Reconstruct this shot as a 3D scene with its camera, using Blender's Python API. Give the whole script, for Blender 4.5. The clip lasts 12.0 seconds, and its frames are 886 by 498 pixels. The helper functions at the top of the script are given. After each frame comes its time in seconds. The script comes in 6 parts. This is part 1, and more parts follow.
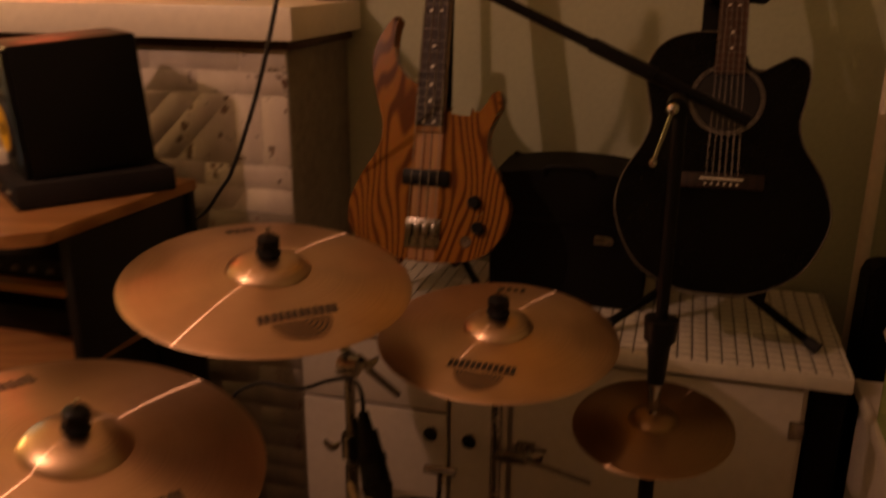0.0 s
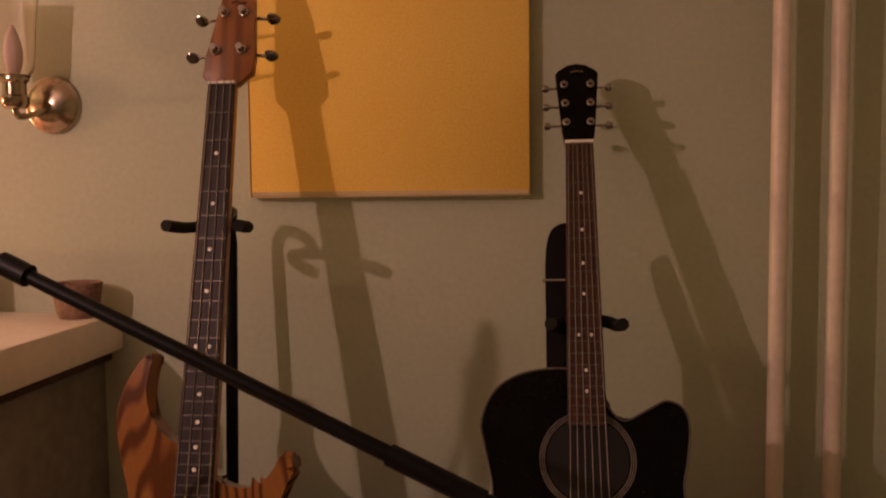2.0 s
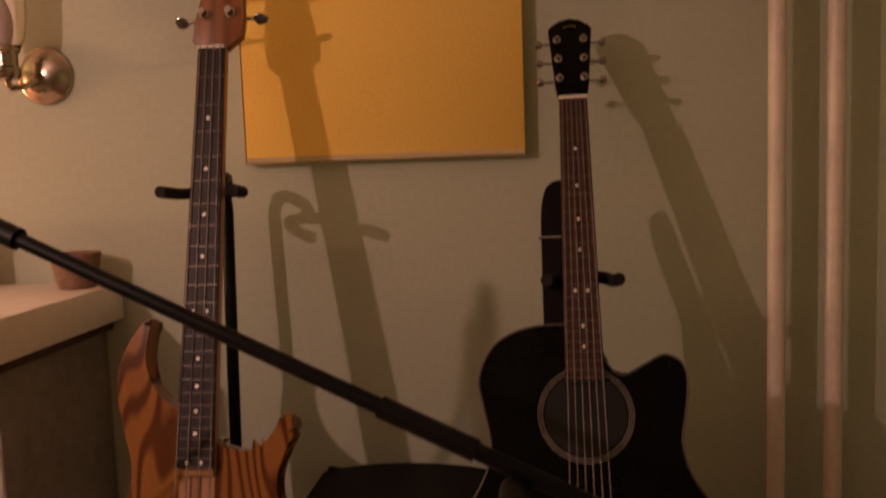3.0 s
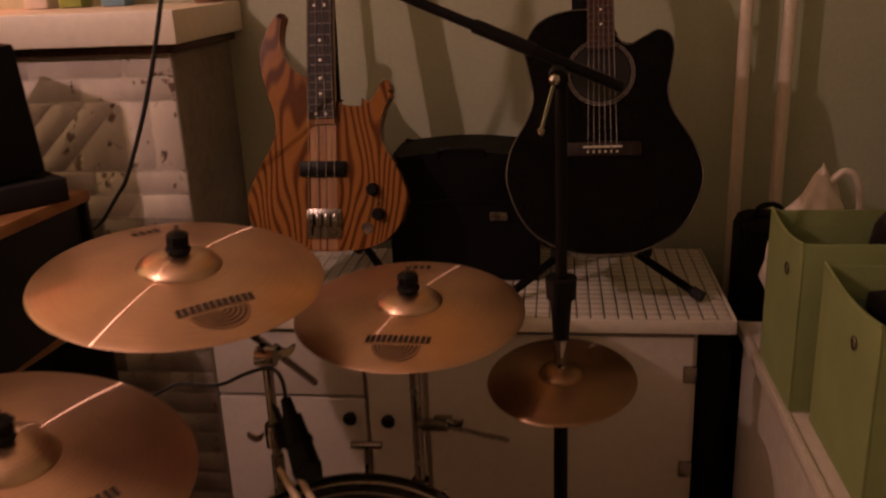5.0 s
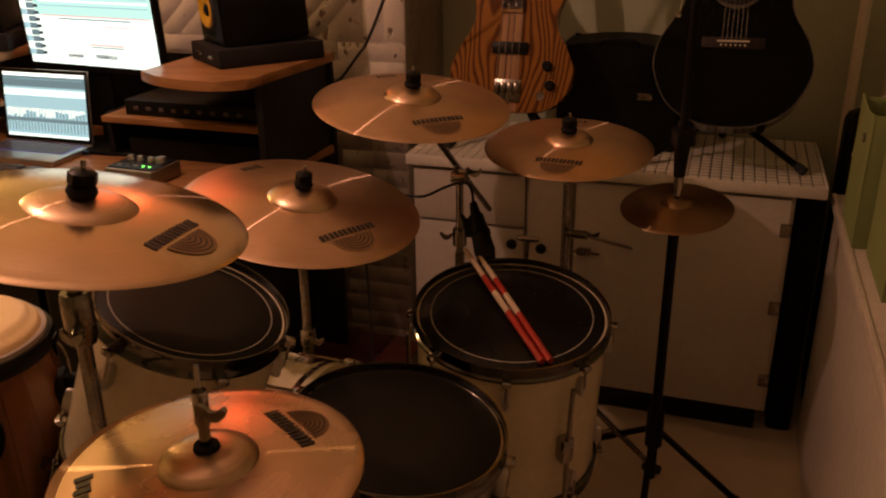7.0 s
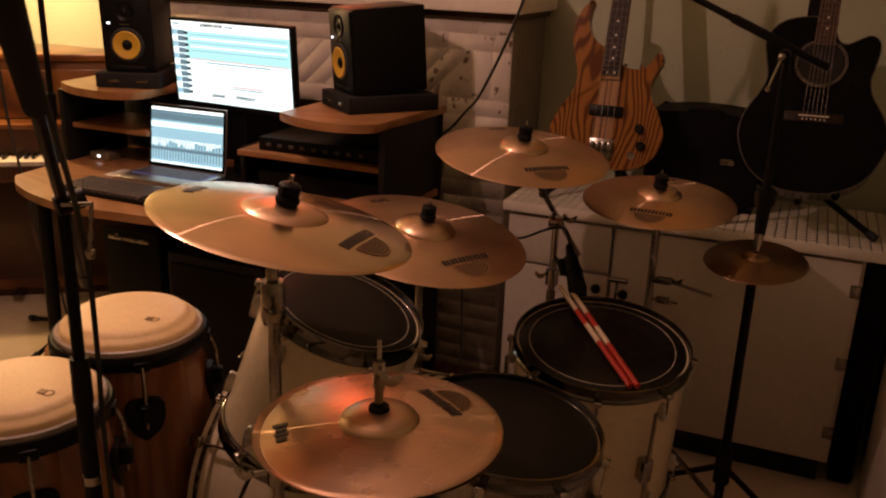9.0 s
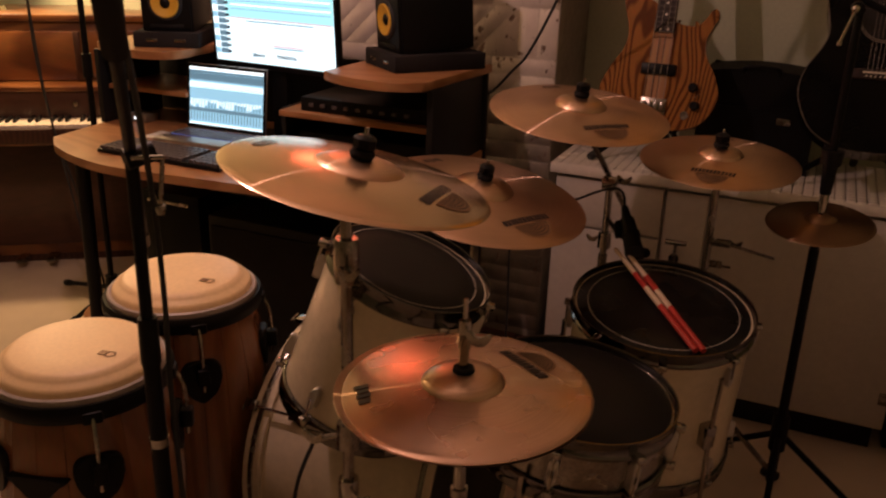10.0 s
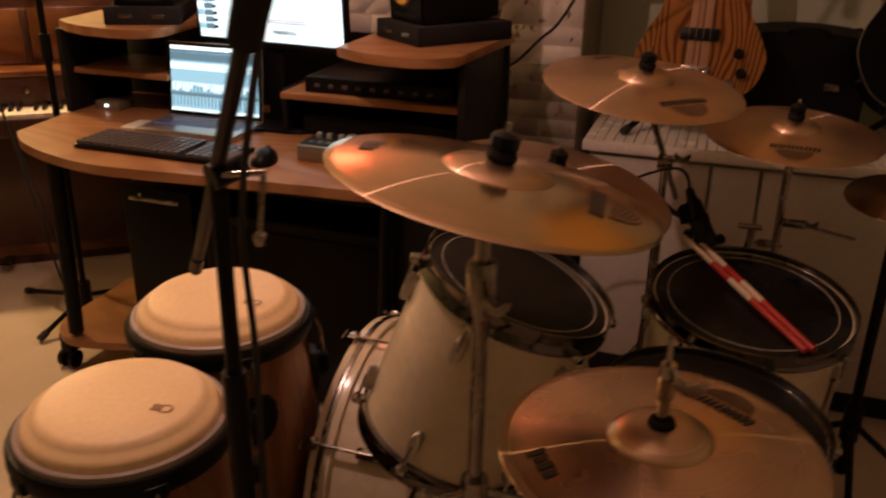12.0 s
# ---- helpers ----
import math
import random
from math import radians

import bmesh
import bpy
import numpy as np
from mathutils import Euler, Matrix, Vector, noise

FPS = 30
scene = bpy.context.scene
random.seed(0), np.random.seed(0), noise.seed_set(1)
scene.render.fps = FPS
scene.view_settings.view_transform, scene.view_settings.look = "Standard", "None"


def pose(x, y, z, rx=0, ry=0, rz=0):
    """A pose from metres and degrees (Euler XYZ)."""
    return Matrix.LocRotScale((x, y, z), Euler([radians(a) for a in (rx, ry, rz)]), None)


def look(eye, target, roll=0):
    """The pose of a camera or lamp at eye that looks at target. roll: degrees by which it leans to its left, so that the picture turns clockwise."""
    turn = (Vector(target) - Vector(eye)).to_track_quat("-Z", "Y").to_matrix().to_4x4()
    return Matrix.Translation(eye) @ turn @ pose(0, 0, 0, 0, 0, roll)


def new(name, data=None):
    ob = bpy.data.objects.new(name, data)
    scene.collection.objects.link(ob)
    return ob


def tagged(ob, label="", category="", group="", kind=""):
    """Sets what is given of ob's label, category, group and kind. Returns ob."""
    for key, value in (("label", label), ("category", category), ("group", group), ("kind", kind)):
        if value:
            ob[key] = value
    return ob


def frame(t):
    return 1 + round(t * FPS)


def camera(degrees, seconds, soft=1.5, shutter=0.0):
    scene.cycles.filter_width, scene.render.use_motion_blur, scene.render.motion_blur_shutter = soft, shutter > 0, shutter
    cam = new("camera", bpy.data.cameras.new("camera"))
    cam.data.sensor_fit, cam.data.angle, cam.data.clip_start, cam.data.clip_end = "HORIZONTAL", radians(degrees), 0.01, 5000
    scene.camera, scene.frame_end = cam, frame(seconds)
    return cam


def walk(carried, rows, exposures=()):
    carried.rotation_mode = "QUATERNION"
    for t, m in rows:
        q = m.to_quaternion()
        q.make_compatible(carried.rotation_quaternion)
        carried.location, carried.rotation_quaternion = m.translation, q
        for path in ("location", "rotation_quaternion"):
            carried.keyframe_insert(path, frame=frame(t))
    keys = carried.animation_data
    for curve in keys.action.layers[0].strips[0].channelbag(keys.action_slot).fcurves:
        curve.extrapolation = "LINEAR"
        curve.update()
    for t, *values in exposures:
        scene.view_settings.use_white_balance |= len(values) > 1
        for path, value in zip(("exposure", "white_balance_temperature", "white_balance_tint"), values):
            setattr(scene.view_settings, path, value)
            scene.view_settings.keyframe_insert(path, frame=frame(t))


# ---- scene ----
cam = camera(54.1, 12.0, soft=2.1, shutter=0.5)
PATH = [
    (0, (0.511, 0.153, 1.469), (0.002, 1.985, 0.846), 0.4),
    (0.5, (0.49, 0.347, 1.487), (0.112, 2.252, 1.011), -0.7),
    (1, (0.47, 0.501, 1.532), (0.21, 2.451, 1.172), -1.9),
    (1.5, (0.502, 0.596, 1.584), (0.278, 2.568, 1.343), -1.5),
    (2, (0.516, 0.644, 1.619), (0.297, 2.627, 1.475), -0.6),
    (2.5, (0.529, 0.654, 1.613), (0.302, 2.637, 1.493), -1.1),
    (3, (0.536, 0.649, 1.596), (0.296, 2.624, 1.393), -2.0),
    (3.5, (0.534, 0.578, 1.547), (0.292, 2.53, 1.188), -2.8),
    (3.7, (0.515, 0.522, 1.533), (0.305, 2.463, 1.097), -3.0),
    (5.3, (0.491, -0.035, 1.448), (0.223, 1.84, 0.804), -2.4),
    (5.5, (0.482, -0.115, 1.449), (0.234, 1.757, 0.788), -2.6),
    (6, (0.521, -0.281, 1.434), (0.212, 1.569, 0.74), -0.7),
    (6.5, (0.577, -0.433, 1.439), (0.088, 1.361, 0.703), -0.1),
    (7, (0.588, -0.507, 1.446), (0.003, 1.248, 0.686), -0.6),
    (7.5, (0.601, -0.568, 1.458), (-0.047, 1.185, 0.746), -0.1),
    (7.7, (0.612, -0.599, 1.482), (-0.081, 1.144, 0.788), 0.3),
    (9.3, (0.536, -0.797, 1.462), (-0.185, 0.958, 0.828), 2.3),
    (9.5, (0.519, -0.801, 1.451), (-0.206, 0.946, 0.802), 2.4),
    (10, (0.454, -0.776, 1.434), (-0.281, 0.946, 0.731), 1.8),
    (10.5, (0.314, -0.774, 1.401), (-0.413, 0.925, 0.636), 1.8),
    (11, (0.086, -0.765, 1.385), (-0.565, 0.922, 0.532), 1.4),
    (11.5, (0.018, -0.693, 1.395), (-0.569, 1.03, 0.567), -0.1),
    (12, (0.103, -0.643, 1.403), (-0.47, 1.113, 0.635), 1.0),
]
EXPOSURES = [(0.0, -0.10, 9700, 10), (0.5, 0.32, 7200, 10), (1.0, 0.5, 6600, 10), (2.0, 0.52, 6500, 10), (2.5, 0.55, 6500, 10), (3.5, 0.45, 6500, 10), (5.5, 0.35, 6500, 10), (6.0, 0.40, 6600, 10), (6.5, 0.1, 7300, 10), (7.0, 0.12, 8300, 10), (7.5, 0.10, 8300, 10), (9.5, 0.10, 6700, 10), (10.0, 0.1, 6500, 10), (11.0, 0.42, 6300, 10), (11.5, 0.25, 6600, 10), (12.0, 0.18, 6900, 10)]
walk(cam, [(t, look(eye, target, roll)) for t, eye, target, roll in PATH], EXPOSURES)

# ---- light ----
world = bpy.data.worlds.new("night")
scene.world = world
world.use_nodes = True
world.node_tree.nodes["Background"].inputs[0].default_value = (0.02, 0.02, 0.03, 1)
world.node_tree.nodes["Background"].inputs[1].default_value = 0.05


def point_lamp(name, place, watts, colour, radius):
    d = bpy.data.lights.new(name, "POINT")
    d.energy, d.color, d.shadow_soft_size = watts, colour, radius
    ob = new(name, d)
    ob.location = place
    return ob


# the hanging room lamp, over the congas, and the warm lamp at the piano
point_lamp("pendant_light", (-0.88, 0.52, 2.08), 24.0, (1.0, 0.588, 0.53), 0.016)
point_lamp("piano_light", (-2.55, 1.68, 1.50), 40.0, (1.0, 0.60, 0.30), 0.05)
point_lamp("red_light", (-1.12, 2.02, 1.70), 3.2, (1.0, 0.15, 0.08), 0.10)

# ---- tools ----
def part(name, bm, material, parent, label=""):
    """One mesh object under a thing or a part."""
    me = bpy.data.meshes.new(name)
    bm.to_mesh(me)
    bm.free()
    me.materials.append(material)
    ob = new(name, me)
    if parent is not None:
        ob.parent = parent
    if label:
        ob["label"] = label
    return ob


def thing(name, label, category, m=None, group="", kind=""):
    ob = new(name)
    ob.empty_display_size = 0.05
    if m is not None:
        ob.matrix_basis = m
    return tagged(ob, label, category, group, kind)


def smooth(bm, limit=40):
    for f in bm.faces:
        f.smooth = True
    for e in bm.edges:
        if len(e.link_faces) == 2 and e.calc_face_angle(0) > radians(limit):
            e.smooth = False
    return bm


def add_box(bm, lo, hi, bevel=0.0, m=None):
    """A box between two corners, with rounded edges."""
    c = [(a + b) / 2 for a, b in zip(lo, hi)]
    s = [abs(b - a) for a, b in zip(lo, hi)]
    mm = Matrix.Translation(c) @ Matrix.Diagonal((*s, 1))
    if m is not None:
        mm = m @ mm
    made = bmesh.ops.create_cube(bm, size=1.0, matrix=mm)
    if bevel > 0:
        vs = set(made["verts"])
        es = [e for e in bm.edges if e.verts[0] in vs and e.verts[1] in vs]
        bmesh.ops.bevel(bm, geom=es, offset=bevel, segments=2, profile=0.5, affect="EDGES")
    return bm


def box(lo, hi, bevel=0.0, m=None):
    return smooth(add_box(bmesh.new(), lo, hi, bevel, m))


def add_rod(bm, a, b, r, r2=None, seg=14):
    """A round bar from a to b."""
    a, b = Vector(a), Vector(b)
    d = b - a
    m = Matrix.Translation((a + b) / 2) @ d.to_track_quat("Z", "Y").to_matrix().to_4x4()
    bmesh.ops.create_cone(bm, cap_ends=True, segments=seg, radius1=r, radius2=r if r2 is None else r2, depth=d.length, matrix=m)
    return bm


def rod(a, b, r, r2=None, seg=14):
    return smooth(add_rod(bmesh.new(), a, b, r, r2, seg))


def add_lathe(bm, profile, seg=48, m=None):
    """A turned body from (radius, height) pairs round the z axis."""
    rings = []
    for r, z in profile:
        if r < 1e-6:
            rings.append([bm.verts.new((0, 0, z))])
        else:
            rings.append([bm.verts.new((r * math.cos(2 * math.pi * i / seg), r * math.sin(2 * math.pi * i / seg), z)) for i in range(seg)])
    for A, B in zip(rings, rings[1:]):
        for i in range(seg):
            j = (i + 1) % seg
            if len(A) == 1 and len(B) > 1:
                bm.faces.new((A[0], B[i], B[j]))
            elif len(B) == 1 and len(A) > 1:
                bm.faces.new((A[i], A[j], B[0]))
            elif len(A) > 1:
                bm.faces.new((A[i], A[j], B[j], B[i]))
    if m is not None:
        bmesh.ops.transform(bm, matrix=m, verts=[v for ring in rings for v in ring])
    return bm


def lathe(profile, seg=48, m=None):
    bm = add_lathe(bmesh.new(), profile, seg, m)
    bmesh.ops.recalc_face_normals(bm, faces=bm.faces)
    return smooth(bm)


def add_tube(bm, pts, r, seg=8):
    """A bent round bar or cable through points."""
    pts = [Vector(p) for p in pts]
    rings = []
    up = Vector((0.31, 0.17, 0.93))
    for i, p in enumerate(pts):
        d = (pts[min(i + 1, len(pts) - 1)] - pts[max(i - 1, 0)]).normalized()
        s = d.cross(up)
        if s.length < 0.05:
            s = d.cross(Vector((1, 0, 0)))
        s.normalize()
        t = d.cross(s)
        rings.append([bm.verts.new(p + r * (math.cos(2 * math.pi * k / seg) * s + math.sin(2 * math.pi * k / seg) * t)) for k in range(seg)])
    for A, B in zip(rings, rings[1:]):
        for k in range(seg):
            bm.faces.new((A[k], A[(k + 1) % seg], B[(k + 1) % seg], B[k]))
    bm.faces.new(rings[0])
    bm.faces.new(rings[-1])
    return bm


def spline(ctrl, n=8, closed=False):
    """Points of a smooth curve through the control points."""
    P = [Vector(p) for p in ctrl]
    k = len(P)
    out = []
    for i in range(k if closed else k - 1):
        if closed:
            a, b, c, d = P[(i - 1) % k], P[i], P[(i + 1) % k], P[(i + 2) % k]
        else:
            a, b, c, d = P[max(i - 1, 0)], P[i], P[i + 1], P[min(i + 2, k - 1)]
        for j in range(n):
            t = j / n
            out.append(0.5 * (2 * b + (c - a) * t + (2 * a - 5 * b + 4 * c - d) * t * t + (3 * b - a - 3 * c + d) * t ** 3))
    if not closed:
        out.append(P[-1])
    return out


def tube(ctrl, r, n=8, seg=8, straight=False):
    bm = add_tube(bmesh.new(), ctrl if straight else spline(ctrl, n), r, seg)
    bmesh.ops.recalc_face_normals(bm, faces=bm.faces)
    return smooth(bm, 60)


def add_slab(bm, outline, z0, z1, bevel=0.0, segments=2, m=None):
    """A plate of that outline (x, y) between two heights, with rounded rims."""
    n = len(outline)
    low = [bm.verts.new((p[0], p[1], z0)) for p in outline]
    top = [bm.verts.new((p[0], p[1], z1)) for p in outline]
    fl, ft = bm.faces.new(low[::-1]), bm.faces.new(top)
    for i in range(n):
        j = (i + 1) % n
        bm.faces.new((low[i], low[j], top[j], top[i]))
    if bevel > 0:
        es = [e for e in set(fl.edges) | set(ft.edges)]
        made = bmesh.ops.bevel(bm, geom=es, offset=bevel, segments=segments, profile=0.5, affect="EDGES")
    if m is not None:
        bmesh.ops.transform(bm, matrix=m, verts=bm.verts)
    return bm


def slab(outline, z0, z1, bevel=0.0, segments=2, m=None):
    bm = add_slab(bmesh.new(), outline, z0, z1, bevel, segments, m)
    bmesh.ops.recalc_face_normals(bm, faces=bm.faces)
    return smooth(bm, 35)


def ring(R, r, z=0.0, seg=56, sides=8, m=None, flat=1.0):
    """A hoop of radius R, bar radius r."""
    bm = bmesh.new()
    rows = []
    for i in range(seg):
        a = 2 * math.pi * i / seg
        rows.append([bm.verts.new(((R + r * math.cos(b)) * math.cos(a), (R + r * math.cos(b)) * math.sin(a), z + r * flat * math.sin(b)))
                     for b in (2 * math.pi * k / sides for k in range(sides))])
    for i in range(seg):
        A, B = rows[i], rows[(i + 1) % seg]
        for k in range(sides):
            bm.faces.new((A[k], B[k], B[(k + 1) % sides], A[(k + 1) % sides]))
    if m is not None:
        bmesh.ops.transform(bm, matrix=m, verts=bm.verts)
    bmesh.ops.recalc_face_normals(bm, faces=bm.faces)
    return smooth(bm, 60)


def upright(place, normal, turn=0.0):
    """A pose whose z axis points along normal."""
    q = Vector((0, 0, 1)).rotation_difference(Vector(normal).normalized())
    return Matrix.Translation(place) @ q.to_matrix().to_4x4() @ Matrix.Rotation(radians(turn), 4, "Z")


def frame_of(origin, along, out_hint):
    """A pose with y along the neck and z out of the face."""
    y = Vector(along).normalized()
    z = Vector(out_hint)
    z = (z - z.dot(y) * y).normalized()
    x = y.cross(z)
    m = Matrix((x, y, z)).transposed().to_4x4()
    m.translation = origin
    return m

# ---- materials ----
def material(name, colour, rough=0.6, metal=0.0, vary=0.12, scale=6.0, grain=60.0, bump=0.05, depth=0.002, coat=0.0, spec=0.5, second=None, stretch=(1, 1, 1)):
    """Colour with large stains and fine grain, and fine relief, in the object's metres."""
    mt = bpy.data.materials.new(name)
    mt.use_nodes = True
    nt = mt.node_tree
    b = nt.nodes["Principled BSDF"]
    tc = nt.nodes.new("ShaderNodeTexCoord")
    mp = nt.nodes.new("ShaderNodeMapping")
    mp.inputs["Scale"].default_value = stretch
    nt.links.new(tc.outputs["Object"], mp.inputs["Vector"])
    big, fine = nt.nodes.new("ShaderNodeTexNoise"), nt.nodes.new("ShaderNodeTexNoise")
    big.inputs["Scale"].default_value, fine.inputs["Scale"].default_value = scale, grain
    big.inputs["Detail"].default_value, fine.inputs["Detail"].default_value = 4, 3
    for n in (big, fine):
        nt.links.new(mp.outputs["Vector"], n.inputs["Vector"])
    add = nt.nodes.new("ShaderNodeMath")
    add.operation = "ADD"
    half = nt.nodes.new("ShaderNodeMath")
    half.operation = "MULTIPLY"
    half.inputs[1].default_value = 0.5
    nt.links.new(big.outputs["Fac"], add.inputs[0])
    nt.links.new(fine.outputs["Fac"], add.inputs[1])
    nt.links.new(add.outputs[0], half.inputs[0])
    ramp = nt.nodes.new("ShaderNodeValToRGB")
    lo = second or tuple(c * (1 - vary) for c in colour)
    hi = colour if second else tuple(min(1.0, c * (1 + vary)) for c in colour)
    ramp.color_ramp.elements[0].position, ramp.color_ramp.elements[1].position = 0.35, 0.65
    ramp.color_ramp.elements[0].color, ramp.color_ramp.elements[1].color = (*lo, 1), (*hi, 1)
    nt.links.new(half.outputs[0], ramp.inputs["Fac"])
    nt.links.new(ramp.outputs["Color"], b.inputs["Base Color"])
    b.inputs["Roughness"].default_value, b.inputs["Metallic"].default_value = rough, metal
    b.inputs["Coat Weight"].default_value, b.inputs["Specular IOR Level"].default_value = coat, spec
    b.inputs["Coat Roughness"].default_value = 0.08
    if rough > 0.08:
        mr = nt.nodes.new("ShaderNodeMapRange")
        mr.inputs["To Min"].default_value, mr.inputs["To Max"].default_value = max(0.03, rough - 0.12), min(1.0, rough + 0.12)
        nt.links.new(big.outputs["Fac"], mr.inputs["Value"])
        nt.links.new(mr.outputs["Result"], b.inputs["Roughness"])
    if bump > 0:
        bp = nt.nodes.new("ShaderNodeBump")
        bp.inputs["Strength"].default_value, bp.inputs["Distance"].default_value = bump, depth
        nt.links.new(fine.outputs["Fac"], bp.inputs["Height"])
        nt.links.new(bp.outputs["Normal"], b.inputs["Normal"])
    return mt


def glow(name, colour, strength):
    mt = bpy.data.materials.new(name)
    mt.use_nodes = True
    b = mt.node_tree.nodes["Principled BSDF"]
    b.inputs["Base Color"].default_value = (*[0.2 * c for c in colour], 1)
    b.inputs["Emission Color"].default_value = (*colour, 1)
    b.inputs["Emission Strength"].default_value = strength
    b.inputs["Roughness"].default_value = 0.3
    return mt


def wood(name, light, dark, rough=0.4, rings=9.0, twist=2.5, stretch=(1, 0.12, 1), coat=0.0, span=(0.15, 0.7), warp_by=0.35, ripple=1.5):
    """Long wavy grain along the object's y axis."""
    mt = bpy.data.materials.new(name)
    mt.use_nodes = True
    nt = mt.node_tree
    b = nt.nodes["Principled BSDF"]
    tc, mp = nt.nodes.new("ShaderNodeTexCoord"), nt.nodes.new("ShaderNodeMapping")
    mp.inputs["Scale"].default_value = stretch
    nt.links.new(tc.outputs["Object"], mp.inputs["Vector"])
    warp = nt.nodes.new("ShaderNodeTexNoise")
    warp.inputs["Scale"].default_value, warp.inputs["Detail"].default_value = twist, 2
    nt.links.new(mp.outputs["Vector"], warp.inputs["Vector"])
    mixv = nt.nodes.new("ShaderNodeVectorMath")
    mixv.operation = "MULTIPLY_ADD"
    mixv.inputs[1].default_value = (warp_by, warp_by, warp_by)
    nt.links.new(warp.outputs["Color"], mixv.inputs[0])
    nt.links.new(mp.outputs["Vector"], mixv.inputs[2])
    wave = nt.nodes.new("ShaderNodeTexWave")
    wave.inputs["Scale"].default_value, wave.inputs["Distortion"].default_value = rings, ripple
    wave.inputs["Detail"].default_value = 3
    nt.links.new(mixv.outputs[0], wave.inputs["Vector"])
    fine = nt.nodes.new("ShaderNodeTexNoise")
    fine.inputs["Scale"].default_value = 220
    nt.links.new(mp.outputs["Vector"], fine.inputs["Vector"])
    ramp = nt.nodes.new("ShaderNodeValToRGB")
    ramp.color_ramp.elements[0].position, ramp.color_ramp.elements[1].position = span
    ramp.color_ramp.elements[0].color, ramp.color_ramp.elements[1].color = (*dark, 1), (*light, 1)
    nt.links.new(wave.outputs["Fac"], ramp.inputs["Fac"])
    mul = nt.nodes.new("ShaderNodeMix")
    mul.data_type, mul.blend_type = "RGBA", "MULTIPLY"
    mul.inputs["Factor"].default_value = 0.35
    nt.links.new(ramp.outputs["Color"], mul.inputs[6])
    nt.links.new(fine.outputs["Color"], mul.inputs[7])
    nt.links.new(mul.outputs[2], b.inputs["Base Color"])
    b.inputs["Roughness"].default_value, b.inputs["Coat Weight"].default_value = rough, coat
    b.inputs["Coat Roughness"].default_value = 0.1
    b.inputs["Specular IOR Level"].default_value = 0.3
    bp = nt.nodes.new("ShaderNodeBump")
    bp.inputs["Strength"].default_value, bp.inputs["Distance"].default_value = 0.08, 0.001
    nt.links.new(fine.outputs["Fac"], bp.inputs["Height"])
    nt.links.new(bp.outputs["Normal"], b.inputs["Normal"])
    return mt


def bronze(name, colour, rough, streak=0.20):
    """Turned cymbal metal: tarnish, fine grooves about the z axis that draw lights out into thin spokes."""
    mt = bpy.data.materials.new(name)
    mt.use_nodes = True
    nt = mt.node_tree
    b = nt.nodes["Principled BSDF"]
    tc = nt.nodes.new("ShaderNodeTexCoord")
    flat = nt.nodes.new("ShaderNodeVectorMath")
    flat.operation = "MULTIPLY"
    flat.inputs[1].default_value = (1, 1, 0)
    ln = nt.nodes.new("ShaderNodeVectorMath")
    ln.operation = "LENGTH"
    nt.links.new(tc.outputs["Object"], flat.inputs[0])
    nt.links.new(flat.outputs[0], ln.inputs[0])
    rings = nt.nodes.new("ShaderNodeTexNoise")
    rings.noise_dimensions = "1D"
    rings.inputs["Scale"].default_value, rings.inputs["Detail"].default_value = 300, 3
    nt.links.new(ln.outputs["Value"], rings.inputs["W"])
    tarnish = nt.nodes.new("ShaderNodeTexNoise")
    tarnish.inputs["Scale"].default_value, tarnish.inputs["Detail"].default_value = 9, 5
    nt.links.new(tc.outputs["Object"], tarnish.inputs["Vector"])
    ramp = nt.nodes.new("ShaderNodeValToRGB")
    ramp.color_ramp.elements[0].position, ramp.color_ramp.elements[1].position = 0.3, 0.7
    ramp.color_ramp.elements[0].color = (*[c * 0.78 for c in colour], 1)
    ramp.color_ramp.elements[1].color = (*colour, 1)
    nt.links.new(tarnish.outputs["Fac"], ramp.inputs["Fac"])
    groove = nt.nodes.new("ShaderNodeMix")
    groove.data_type, groove.blend_type = "RGBA", "MULTIPLY"
    groove.inputs["Factor"].default_value = 0.22
    nt.links.new(ramp.outputs["Color"], groove.inputs[6])
    nt.links.new(rings.outputs["Fac"], groove.inputs[7])
    nt.links.new(groove.outputs[2], b.inputs["Base Color"])
    b.inputs["Metallic"].default_value = 1.0
    mr = nt.nodes.new("ShaderNodeMapRange")
    mr.inputs["To Min"].default_value, mr.inputs["To Max"].default_value = rough - 0.05, rough + 0.07
    nt.links.new(tarnish.outputs["Fac"], mr.inputs["Value"])
    nt.links.new(mr.outputs["Result"], b.inputs["Roughness"])
    turned = nt.nodes.new("ShaderNodeBsdfAnisotropic")
    nt.links.new(groove.outputs[2], turned.inputs["Color"])
    turned.inputs["Roughness"].default_value, turned.inputs["Anisotropy"].default_value = 0.20, 0.91
    tan = nt.nodes.new("ShaderNodeTangent")
    tan.direction_type, tan.axis = "RADIAL", "Z"
    nt.links.new(tan.outputs["Tangent"], turned.inputs["Tangent"])
    both = nt.nodes.new("ShaderNodeMixShader")
    both.inputs["Fac"].default_value = streak
    nt.links.new(b.outputs["BSDF"], both.inputs[1])
    nt.links.new(turned.outputs["BSDF"], both.inputs[2])
    nt.links.new(both.outputs["Shader"], nt.nodes["Material Output"].inputs["Surface"])
    bp = nt.nodes.new("ShaderNodeBump")
    bp.inputs["Strength"].default_value, bp.inputs["Distance"].default_value = 0.12, 0.0006
    nt.links.new(rings.outputs["Fac"], bp.inputs["Height"])
    nt.links.new(bp.outputs["Normal"], b.inputs["Normal"])
    return mt


